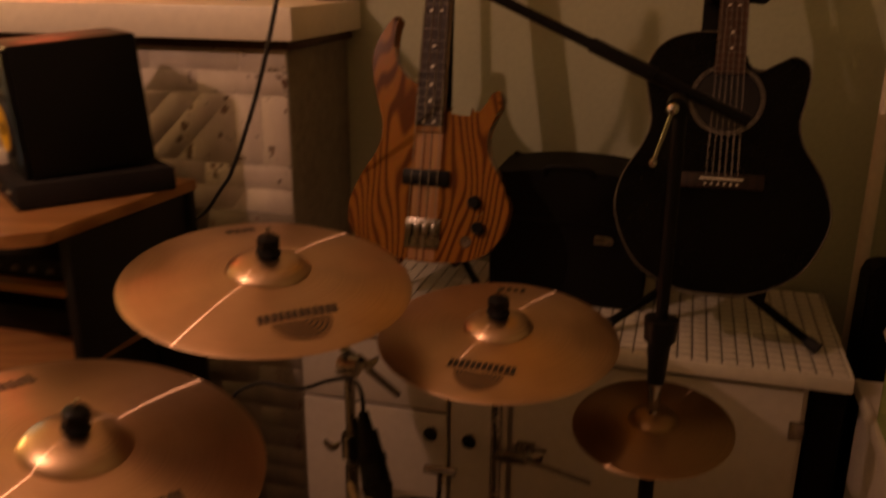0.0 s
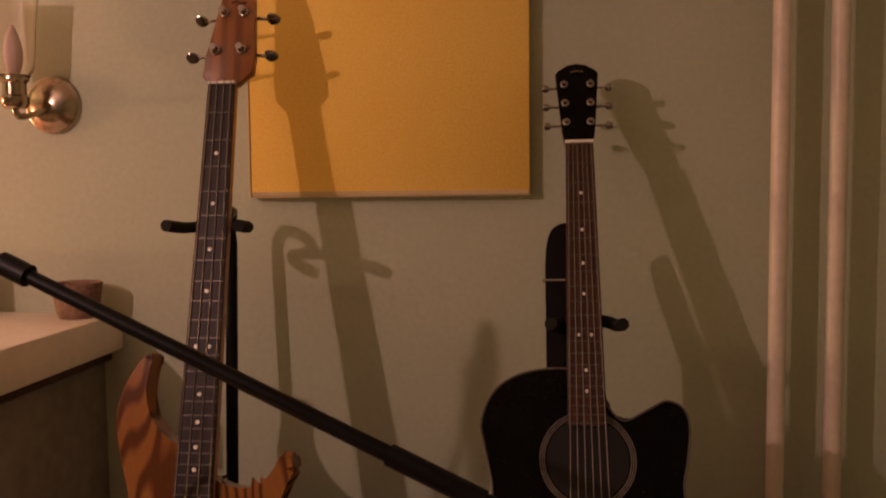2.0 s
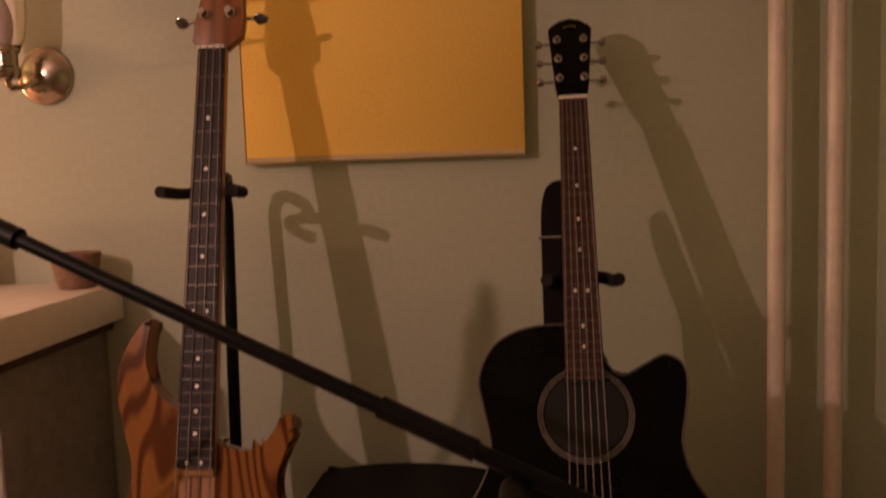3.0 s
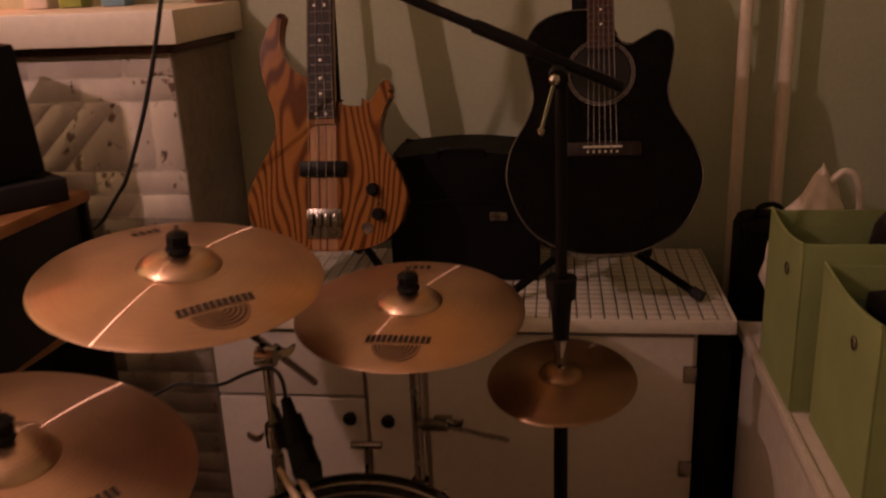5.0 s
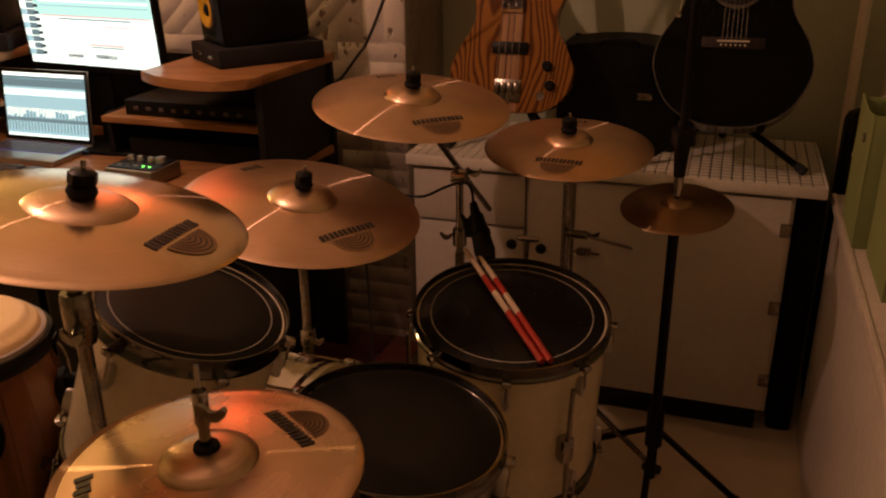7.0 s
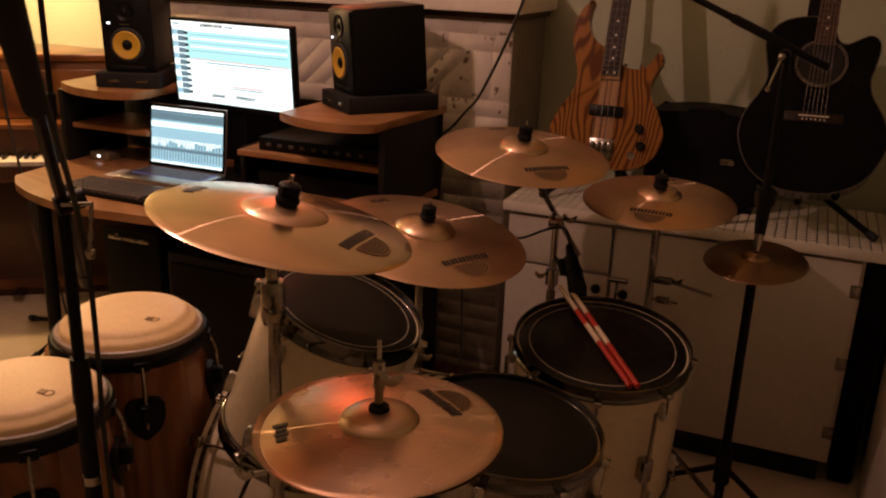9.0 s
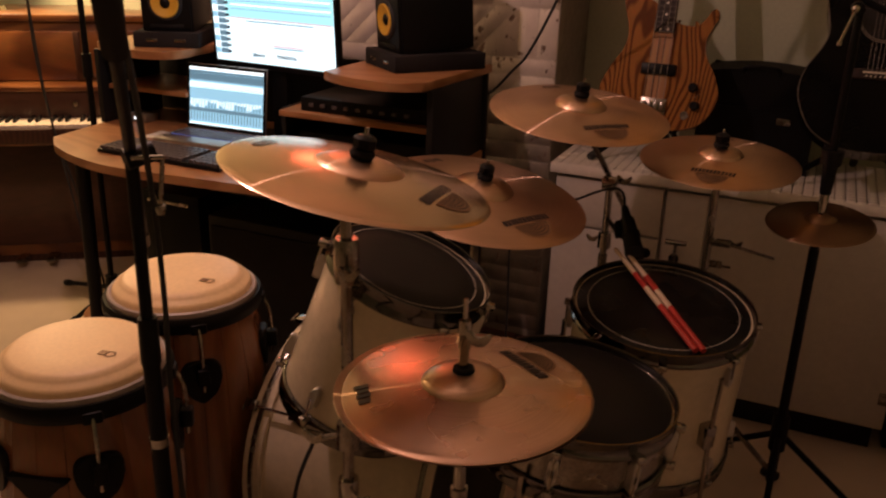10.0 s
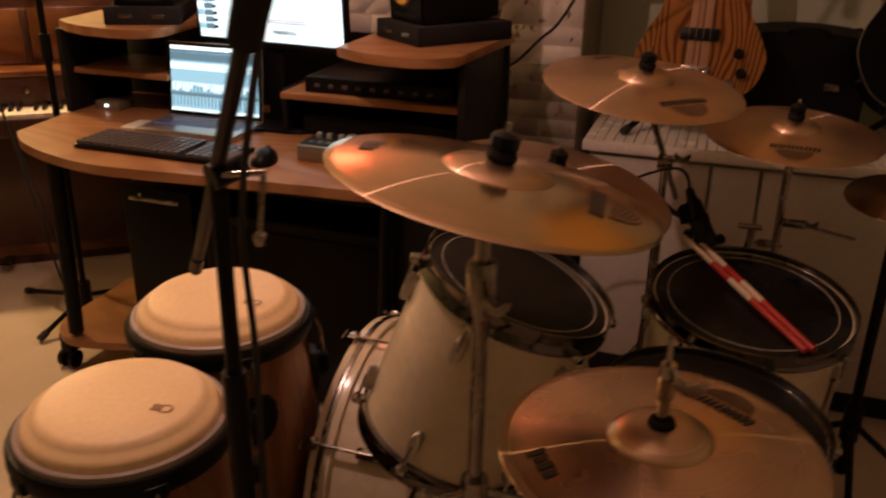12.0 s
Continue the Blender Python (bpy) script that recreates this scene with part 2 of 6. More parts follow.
def painted_brick(name, colour, shade, wear):
    """Off-white paint brushed over rough brick, with dark chips where it has come off; every brick differs."""
    mt = bpy.data.materials.new(name)
    mt.use_nodes = True
    nt = mt.node_tree
    b = nt.nodes["Principled BSDF"]
    tc, info = nt.nodes.new("ShaderNodeTexCoord"), nt.nodes.new("ShaderNodeObjectInfo")
    shift = nt.nodes.new("ShaderNodeVectorMath")
    shift.operation = "MULTIPLY_ADD"
    shift.inputs[1].default_value = (37.0, 11.0, 53.0)
    nt.links.new(info.outputs["Random"], shift.inputs[0])
    nt.links.new(tc.outputs["Object"], shift.inputs[2])
    mp = nt.nodes.new("ShaderNodeMapping")
    mp.inputs["Scale"].default_value = (1.0, 1.0, 0.55)
    nt.links.new(shift.outputs[0], mp.inputs["Vector"])

    def spots(scale, detail):
        n = nt.nodes.new("ShaderNodeTexNoise")
        n.inputs["Scale"].default_value, n.inputs["Detail"].default_value = scale, detail
        nt.links.new(mp.outputs["Vector"], n.inputs["Vector"])
        return n

    big, chips, fine = spots(14, 4), spots(44, 3), spots(160, 3)
    ramp = nt.nodes.new("ShaderNodeValToRGB")
    ramp.color_ramp.elements[0].position, ramp.color_ramp.elements[1].position = 0.32, 0.68
    ramp.color_ramp.elements[0].color, ramp.color_ramp.elements[1].color = (*shade, 1), (*colour, 1)
    nt.links.new(big.outputs["Fac"], ramp.inputs["Fac"])
    mask = nt.nodes.new("ShaderNodeValToRGB")
    mask.color_ramp.elements[0].position, mask.color_ramp.elements[1].position = wear, wear + 0.07
    mask.color_ramp.elements[0].color, mask.color_ramp.elements[1].color = (0, 0, 0, 1), (1, 1, 1, 1)
    nt.links.new(chips.outputs["Fac"], mask.inputs["Fac"])
    mix = nt.nodes.new("ShaderNodeMix")
    mix.data_type = "RGBA"
    mix.inputs[7].default_value = (0.16, 0.095, 0.065, 1)
    nt.links.new(mask.outputs["Color"], mix.inputs["Factor"])
    nt.links.new(ramp.outputs["Color"], mix.inputs[6])
    nt.links.new(mix.outputs[2], b.inputs["Base Color"])
    b.inputs["Roughness"].default_value = 0.7
    high = nt.nodes.new("ShaderNodeMath")
    high.operation = "SUBTRACT"
    nt.links.new(big.outputs["Fac"], high.inputs[0])
    nt.links.new(mask.outputs["Color"], high.inputs[1])
    bp, bq = nt.nodes.new("ShaderNodeBump"), nt.nodes.new("ShaderNodeBump")
    bp.inputs["Strength"].default_value, bp.inputs["Distance"].default_value = 0.55, 0.006
    bq.inputs["Strength"].default_value, bq.inputs["Distance"].default_value = 0.5, 0.002
    nt.links.new(high.outputs[0], bp.inputs["Height"])
    nt.links.new(fine.outputs["Fac"], bq.inputs["Height"])
    nt.links.new(bp.outputs["Normal"], bq.inputs["Normal"])
    nt.links.new(bq.outputs["Normal"], b.inputs["Normal"])
    return mt


def clear_glass(name, tint):
    mt = bpy.data.materials.new(name)
    mt.use_nodes = True
    b = mt.node_tree.nodes["Principled BSDF"]
    b.inputs["Base Color"].default_value = (*tint, 1)
    b.inputs["Transmission Weight"].default_value = 1.0
    b.inputs["Roughness"].default_value = 0.06
    b.inputs["IOR"].default_value = 1.45
    return mt


WALL = material("wall_paint", (0.460, 0.49, 0.355), 0.75, vary=0.07, scale=2.0, grain=90, bump=0.25, depth=0.002)
CEILING = material("ceiling_paint", (0.75, 0.72, 0.64), 0.85, vary=0.04, scale=2.0, grain=80, bump=0.15)
CARPET = material("beige_carpet", (0.66, 0.55, 0.41), 0.95, vary=0.16, scale=3.0, grain=420, bump=0.7, depth=0.004, spec=0.1)
BRICK = painted_brick("white_painted_brick", (0.66, 0.585, 0.51), (0.53, 0.46, 0.395), 0.68)
WORNBRICK = painted_brick("chipped_painted_brick", (0.66, 0.585, 0.51), (0.53, 0.46, 0.395), 0.60)
BAREBRICK = painted_brick("bare_grey_brown_brick", (0.27, 0.225, 0.18), (0.17, 0.14, 0.11), 0.62)
MORTAR = material("painted_mortar", (0.57, 0.505, 0.435), 0.85, vary=0.2, scale=14, grain=60, bump=0.6, depth=0.004)
PLASTER = material("grey_plaster", (0.30, 0.265, 0.215), 0.85, vary=0.18, scale=7, grain=38, bump=0.6, depth=0.008, second=(0.21, 0.18, 0.145))
HEARTHRED = material("dark_red_quarry_tile", (0.085, 0.022, 0.016), 0.35, vary=0.3, scale=14, grain=80, bump=0.1)
CREAM = material("cream_gloss_paint", (0.84, 0.76, 0.64), 0.45, vary=0.06, scale=4, grain=50, bump=0.1)
DARKWOOD = wood("dark_stained_wood", (0.075, 0.032, 0.017), (0.05, 0.021, 0.011), 0.45, 14)
PIANOWOOD = wood("walnut_veneer", (0.26, 0.105, 0.035), (0.14, 0.05, 0.018), 0.28, 7, stretch=(0.15, 1, 1), coat=0.4)
BEECH = wood("beech_laminate", (0.43, 0.21, 0.09), (0.35, 0.16, 0.065), 0.35, 12, stretch=(0.15, 1, 1))
BLACKLAM = material("black_laminate", (0.008, 0.0075, 0.0075), 0.5, vary=0.2, grain=200, bump=0.05, spec=0.25)
TOEBOARD = material("dark_red_veneer", (0.060, 0.022, 0.012), 0.35, vary=0.25, scale=3, grain=60, bump=0.03, stretch=(0.3, 1, 1))
BLACKPLASTIC = material("black_plastic", (0.005, 0.0048, 0.005), 0.42, vary=0.2, grain=300, bump=0.06, spec=0.16)
BLACKMETAL = material("black_painted_metal", (0.0045, 0.0042, 0.0044), 0.42, vary=0.2, scale=20, grain=200, bump=0.05, spec=0.13)
RUBBER = material("black_rubber", (0.02, 0.02, 0.02), 0.8, vary=0.15, grain=200)
FOAM = material("charcoal_foam", (0.022, 0.020, 0.020), 0.95, vary=0.25, grain=500, bump=0.5, spec=0.1)
FELT = material("black_felt", (0.018, 0.016, 0.016), 0.98, vary=0.3, grain=600, bump=0.6, spec=0.1)
VINYL = material("black_vinyl_cloth", (0.0055, 0.005, 0.005), 0.6, vary=0.25, scale=12, grain=500, bump=0.4, spec=0.12)
# chrome for drum hoops, a dark room's reflection put into its base colour
DARKROOMCHROME = material("dark_room_chrome", (0.13, 0.12, 0.11), 0.10, 1.0, vary=0.15, scale=18, grain=120, bump=0.02)
CHROME = material("chrome", (0.38, 0.355, 0.325), 0.09, 1.0, vary=0.1, scale=18, grain=120, bump=0.02)
OLDCHROME = material("worn_chrome", (0.28, 0.255, 0.225), 0.25, 1.0, vary=0.3, scale=30, grain=160, bump=0.08)
BRASS = material("polished_brass", (0.42, 0.35, 0.26), 0.2, 1.0, vary=0.15, scale=20, grain=100, bump=0.02)
BRONZE = bronze("cymbal_bronze", (0.80, 0.53, 0.37), 0.36)
HATBRONZE = bronze("hi_hat_bronze", (0.80, 0.53, 0.38), 0.26, 0.18)
SHINYBRONZE = bronze("polished_cymbal_bronze", (0.78, 0.54, 0.36), 0.17, 0.05)
DARKBRONZE = bronze("dull_cymbal_bronze", (0.36, 0.22, 0.13), 0.34)
BELL = bronze("polished_bell_bronze", (0.80, 0.54, 0.37), 0.32, 0.16)
INK = material("black_ink", (0.02, 0.012, 0.008), 0.6, vary=0.2, grain=300)
PALEINK = material("faded_ink", (0.24, 0.13, 0.06), 0.5, 0.3, vary=0.2, grain=300)
SHELL = material("cream_drum_wrap", (0.65, 0.55, 0.39), 0.25, vary=0.08, scale=5, grain=60, bump=0.03, coat=0.3)
HEADBLACK = material("black_drum_film", (0.006, 0.0055, 0.005), 0.28, vary=0.3, scale=7, grain=120, bump=0.08, spec=0.3)
HEADGREY = material("grey_coated_film", (0.006, 0.005, 0.0043), 0.45, vary=0.25, scale=5, grain=300, bump=0.2, spec=0.2)
RINGWHITE = material("pale_ring_print", (0.42, 0.38, 0.32), 0.5, vary=0.1)
SKIN = material("cream_conga_skin", (0.83, 0.60, 0.32), 0.5, vary=0.06, scale=6, grain=120, bump=0.06)
SKINEDGE = material("wrapped_skin_edge", (0.36, 0.30, 0.26), 0.45, vary=0.15, scale=12, grain=120, bump=0.2)
CONGAWOOD = wood("amber_oak_staves", (0.29, 0.115, 0.045), (0.22, 0.082, 0.032), 0.25, 10, stretch=(1, 1, 0.1), coat=0.5)
WHITEPAINT = material("white_cabinet_paint", (0.57, 0.52, 0.45), 0.5, vary=0.06, scale=5, grain=60, bump=0.08)
WHITETILE = material("white_glazed_tile", (0.72, 0.67, 0.58), 0.25, vary=0.06, scale=12, grain=60, bump=0.02, coat=0.2)
GROUT = material("dark_grout", (0.19, 0.165, 0.135), 0.9, vary=0.2, grain=200, bump=0.3)
MELAMINE = material("white_melamine", (0.66, 0.59, 0.51), 0.42, vary=0.10, scale=3, grain=40, bump=0.06)
GREENCLOTH = material("olive_green_cloth", (0.255, 0.305, 0.125), 0.9, vary=0.15, scale=8, grain=600, bump=0.5, spec=0.15)
BAGPLASTIC = material("white_thin_plastic", (0.66, 0.58, 0.50), 0.4, vary=0.1, scale=10, grain=40, bump=0.4, depth=0.01)
CANVAS = material("ochre_canvas", (0.92, 0.66, 0.17), 0.8, vary=0.10, scale=2.2, grain=260, bump=0.35, second=(0.88, 0.51, 0.06))
CANVASEDGE = material("raw_canvas_edge", (0.62, 0.48, 0.26), 0.85, vary=0.1, grain=300, bump=0.3)
BASSWOOD = wood("striped_ash", (0.34, 0.140, 0.038), (0.125, 0.042, 0.014), 0.16, 20, 5.5, stretch=(1, 0.30, 1), coat=0.0, span=(0.08, 0.62), warp_by=0.26, ripple=0.6)
HEADWOOD = wood("brown_head_veneer", (0.30, 0.11, 0.032), (0.20, 0.07, 0.02), 0.3, 9, 3.0, coat=0.4)
MAPLE = wood("maple_strip", (0.50, 0.27, 0.15), (0.44, 0.22, 0.12), 0.3, 10, coat=0.4)
WALNUT = wood("walnut_strip", (0.16, 0.06, 0.025), (0.10, 0.04, 0.016), 0.35, 14, coat=0.4)
ROSEWOOD = wood("rosewood", (0.026, 0.011, 0.008), (0.014, 0.006, 0.005), 0.5, 20)
AROSEWOOD = wood("brown_rosewood", (0.075, 0.030, 0.017), (0.045, 0.018, 0.010), 0.5, 20)
GLOSSBLACK = material("black_lacquer", (0.003, 0.0028, 0.0028), 0.16, vary=0.2, grain=200, bump=0.01, coat=0.0, spec=0.10)
STEEL = material("steel_string", (0.24, 0.21, 0.19), 0.5, 1.0, vary=0.1)
FRET = material("dull_fret_wire", (0.10, 0.085, 0.075), 0.45, 1.0, vary=0.15)
PEARL = material("pearl_dot", (0.80, 0.76, 0.68), 0.3, vary=0.1)
BONE = material("bone_white", (0.75, 0.70, 0.58), 0.4, vary=0.1)
PIPE = material("cream_pipe_paint", (0.76, 0.66, 0.54), 0.4, vary=0.08, scale=8, grain=60, bump=0.1)
REDSTICK = material("red_stick_paint", (0.42, 0.03, 0.02), 0.4, vary=0.15, grain=120)
PALESTICK = material("bare_hickory", (0.66, 0.50, 0.34), 0.5, vary=0.1, grain=120)
KEYWHITE = material("ivory_keys", (0.86, 0.80, 0.68), 0.3, vary=0.04)
KEYBLACK = material("ebony_keys", (0.012, 0.012, 0.012), 0.3, vary=0.1)
ALU = material("brushed_aluminium", (0.52, 0.50, 0.47), 0.35, 0.9, vary=0.06, grain=200, bump=0.03)
CHAMPAGNE = material("champagne_metal", (0.28, 0.24, 0.175), 0.4, 0.6, vary=0.08, grain=200, bump=0.03)
CLAY = material("rough_brown_clay", (0.24, 0.14, 0.09), 0.9, vary=0.3, scale=30, grain=140, bump=0.7, depth=0.004)
TINWHITE = material("white_tin", (0.66, 0.60, 0.52), 0.4, vary=0.06)
TINGREEN = material("green_tin", (0.27, 0.33, 0.07), 0.4, vary=0.08)
TINBLUE = material("blue_tin", (0.16, 0.30, 0.40), 0.4, vary=0.08)
CONEYELLOW = material("yellow_woven_cone", (0.62, 0.36, 0.035), 0.5, vary=0.15, grain=400, bump=0.3)
GLASS = clear_glass("clear_pressed_glass", (0.97, 0.93, 0.90))
BULB = material("frosted_bulb", (0.75, 0.62, 0.58), 0.35, vary=0.05)
KEYCAP = material("grey_black_keycaps", (0.085, 0.07, 0.07), 0.4, vary=0.2, grain=300)
SCREENWHITE = glow("screen_white", (0.76, 0.93, 1.0), 1.4)
SCREENCYAN = glow("screen_cyan", (0.42, 0.84, 0.90), 1.1)
SCREENPALE = glow("screen_pale", (0.90, 0.97, 1.0), 1.45)
SCREENGREY = glow("screen_grey", (0.20, 0.36, 0.48), 0.6)
SCREENDARK = glow("screen_dark", (0.05, 0.08, 0.12), 0.35)
SCREENPINK = glow("screen_pink", (0.80, 0.55, 0.62), 0.9)
SCREENBLUE = glow("screen_blue", (0.36, 0.66, 0.85), 0.9)
KEYGLOW = glow("key_backlight", (0.20, 0.22, 0.75), 0.30)
LEDGREEN = glow("green_led", (0.10, 1.0, 0.12), 4.0)
LEDBLUE = glow("blue_led", (0.12, 0.14, 1.0), 4.0)
LEDWHITE = glow("white_led", (0.85, 0.88, 1.0), 3.0)
SHADEGLOW = glow("lit_lampshade", (1.0, 0.80, 0.48), 3.0)

# ---- the room ----
def structure(name, bm, mat, label, category):
    return tagged(part(name, bm, mat, None), label, category, kind="structure")


structure("floor", box((-4.0, -4.6, -0.1), (1.6, 2.4, 0.0)), CARPET, "beige short-pile carpet over the whole floor", "floor")
structure("wall_north", box((-4.0, 2.2, 0.0), (1.6, 2.4, 2.5)), WALL, "olive-beige painted wall behind the guitars", "wall")
structure("wall_east", box((1.45, -4.6, 0.0), (1.6, 2.2, 2.5)), WALL, "olive-beige painted side wall by the pipes", "wall")
structure("wall_west", box((-4.0, -4.6, 0.0), (-3.85, 2.2, 2.5)), WALL, "olive-beige painted wall beyond the piano", "wall")
# south wall and ceiling are out of view, added to bounce the lamplight
structure("wall_south", box((-3.85, -4.6, 0.0), (1.45, -4.45, 2.5)), WALL, "unseen plain painted wall behind the drum stool", "wall")
structure("ceiling", box((-4.0, -4.6, 2.5), (1.6, 2.4, 2.6)), CEILING, "unseen plain off-white ceiling", "ceiling")


def heating_pipe(x):
    t = thing("heating_pipe", "cream-painted vertical heating pipe on the wall", "pipe", pose(x, 2.145, 0), "heating pipes", "structure")
    part("tube", rod((0, 0, 0), (0, 0, 2.5), 0.0145, seg=20), PIPE, t)
    for z in (0.32, 2.1):
        part("bracket", rod((0, 0, z), (0, 0.055, z), 0.006), PIPE, t)
        part("collar", lathe([(0.0145, z - 0.012), (0.019, z - 0.012), (0.019, z + 0.012), (0.0145, z + 0.012)], 20), PIPE, t)


heating_pipe(0.915)
heating_pipe(1.008)

# ---- chimney breast, mantel and what stands on it ----
chimney = thing("chimney_breast", "brick chimney breast, painted white above, bare below, grey side", "chimney", kind="structure")
part("core", box((-1.72, 1.8565, 0.936), (-0.318, 2.2, 1.30)), MORTAR, chimney, "painted mortar joints")
part("lower_core", box((-1.72, 1.8565, 0.0), (-0.318, 2.2, 0.9355)), PLASTER, chimney, "bare grey mortar joints")
part("side_face", box((-0.318, 1.858, 0.0), (-0.306, 2.2, 1.30), 0.004), PLASTER, chimney, "rough grey plaster")
hearth = thing("hearth", "low dark red tiled hearth at the foot of the chimney", "hearth", kind="structure")
part("base", box((-0.588, 1.605, 0.0), (-0.265, 1.852, 0.088)), GROUT, hearth, "dark joints")
for i in range(3):
    for j in range(2):
        part("tile", box((-0.588 + 0.108 * i, 1.603 + 0.125 * j, 0.084), (-0.482 + 0.108 * i, 1.726 + 0.125 * j, 0.098), 0.003), HEARTHRED, hearth)
    part("front_tile", box((-0.588 + 0.108 * i, 1.597, 0.002), (-0.482 + 0.108 * i, 1.6045, 0.082), 0.002), HEARTHRED, hearth)
mantel = thing("mantel", "thick cream-painted mantel slab over the chimney breast", "mantel", kind="structure")
part("slab", box((-1.77, 1.80, 1.318), (-0.266, 2.198, 1.388), 0.006), CREAM, mantel)
part("moulding", box((-1.74, 1.835, 1.297), (-0.290, 2.198, 1.316), 0.003), DARKWOOD, mantel, "dark-stained wooden strip")


def tin(x, mat, colour):
    t = thing("storage_tin", colour + " tin with a dark round emblem on the mantel", "tin", pose(x, 2.12, 1.388) @ Matrix.Diagonal((0.78, 0.78, 1, 1)), "tins on the mantel")
    part("body", box((-0.039, -0.039, 0.0), (0.039, 0.039, 0.098), 0.008), mat, t)
    part("lid", box((-0.040, -0.040, 0.098), (0.040, 0.040, 0.114), 0.005), mat, t)
    part("emblem", rod((0, -0.0395, 0.082), (0, -0.0415, 0.082), 0.017, seg=24), INK, t, "dark round emblem")


tin(-0.735, TINWHITE, "white")
tin(-0.648, TINGREEN, "green")
tin(-0.540, TINBLUE, "pale blue")
pot = thing("clay_pot", "rough brown clay pot on the end of the mantel", "pot", pose(-0.318, 2.13, 1.388) @ Matrix.Diagonal((0.88, 0.88, 0.92, 1)))
part("bowl", lathe([(0.0, 0), (0.036, 0), (0.042, 0.012), (0.047, 0.045), (0.050, 0.066), (0.049, 0.070), (0.044, 0.066), (0.040, 0.03), (0, 0.02)], 28), CLAY, pot)

sconce = thing("wall_sconce", "brass wall lamp with a clear glass shade, unlit", "wall lamp", pose(-0.387, 2.2, 1.778))
part("backplate", lathe([(0.0, 0.030), (0.016, 0.029), (0.030, 0.024), (0.040, 0.020), (0.047, 0.012), (0.052, 0.010), (0.054, 0.0), (0, 0)], 40, pose(0, 0, 0, 90, 0, 0)), BRASS, sconce)
part("arm", tube([(0, -0.02, -0.008), (-0.010, -0.05, -0.020), (-0.024, -0.074, -0.026), (-0.028, -0.080, -0.015), (-0.028, -0.080, 0.0)], 0.006), BRASS, sconce)
part("cup", lathe([(0.0, -0.002), (0.018, 0.0), (0.024, 0.008), (0.024, 0.02), (0.020, 0.024), (0.020, 0.045), (0.025, 0.05), (0.025, 0.06), (0, 0.06)], 32, pose(-0.028, -0.080, -0.012)), BRASS, sconce)
shade = part("glass_shade", lathe([(0.026, 0.055), (0.034, 0.070), (0.038, 0.10), (0.041, 0.15), (0.046, 0.20), (0.0435, 0.20), (0.0385, 0.15), (0.0355, 0.10), (0.0315, 0.072), (0.023, 0.058)], 36, pose(-0.028, -0.080, -0.012)), GLASS, sconce, "clear pressed glass")
part("bulb", lathe([(0.0, 0.055), (0.010, 0.06), (0.016, 0.085), (0.017, 0.10), (0.012, 0.125), (0.004, 0.145), (0, 0.148)], 20, pose(-0.028, -0.080, -0.012)), BULB, sconce, "small frosted candle bulb")

painting = thing("canvas_painting", "plain ochre-yellow stretched canvas hung on the wall", "painting", pose(0.252, 2.2, 1.605))
part("canvas", box((-0.252, -0.030, 0.0), (0.249, -0.004, 0.66), 0.003), CANVAS, painting)
part("lower_edge", box((-0.2525, -0.029, -0.0035), (0.2495, -0.004, 0.0), 0.001), CANVASEDGE, painting)
part("bare_strip", box((-0.250, -0.0312, 0.0), (0.247, -0.0302, 0.007)), CANVASEDGE, painting, "thin unpainted strip")
part("side_edge", box((-0.256, -0.0305, -0.003), (-0.2525, -0.004, 0.66), 0.001), CANVASEDGE, painting)

# ---- the white cabinet under the guitars ----
CX0, CX1, CY = -0.247, 0.782, 1.742
cab = thing("low_cabinet", "white-painted low cabinet with drawer, doors and dark knobs", "cabinet")
part("carcass", box((CX0, CY + 0.004, 0.09), (CX1, 2.17, 0.735), 0.003), WHITEPAINT, cab)
part("plinth", box((CX0 + 0.02, CY + 0.05, 0.0), (CX1 - 0.02, 2.15, 0.09)), BLACKLAM, cab, "dark recessed plinth")


def knob(parent, x, z):
    part("knob", lathe([(0.0, 0.030), (0.010, 0.029), (0.0155, 0.022), (0.014, 0.014), (0.007, 0.010), (0.007, 0)], 20, pose(x, CY - 0.015, z, 90)), BLACKPLASTIC, parent, "dark round knob")


def front(name, x0, x1, z0, z1):
    return part(name, box((x0, CY - 0.016, z0), (x1, CY + 0.002, z1), 0.003), WHITEPAINT, cab)


front("drawer_front", CX0 + 0.004, 0.084, 0.572, 0.722)
dl = front("door", CX0 + 0.004, 0.084, 0.104, 0.564)
knob(dl, 0.054, 0.526)
dm = front("door", 0.094, 0.214, 0.104, 0.722)
knob(dm, 0.138, 0.522)
dr = front("door", 0.226, 0.772, 0.104, 0.722)
for z in (0.640, 0.42, 0.20):
    part("hinge", box((0.752, CY - 0.024, z - 0.018), (0.779, CY - 0.015, z + 0.018), 0.002), OLDCHROME, dr, "worn metal hinge")
part("latch", box((0.236, CY - 0.028, 0.512), (0.275, CY - 0.015, 0.532), 0.002), OLDCHROME, dr, "worn metal latch")
part("latch_bolt", rod((0.226, CY - 0.024, 0.522), (0.30, CY - 0.024, 0.520), 0.0035), OLDCHROME, dr)

worktop = thing("tiled_worktop", "white worktop of small square tiles with dark joints", "worktop")
WX0, WX1, WY0, WY1 = -0.262, 0.842, 1.722, 2.175
part("base", box((WX0, WY0, 0.735), (WX1, WY1, 0.757), 0.002), GROUT, worktop, "dark tile joints")
part("front_edge", box((WX0, WY0 - 0.010, 0.733), (WX1 + 0.008, WY0 - 0.0005, 0.763), 0.003), WHITETILE, worktop)
part("side_edge", box((WX1 + 0.0005, WY0, 0.733), (WX1 + 0.009, WY1, 0.763), 0.003), WHITETILE, worktop)


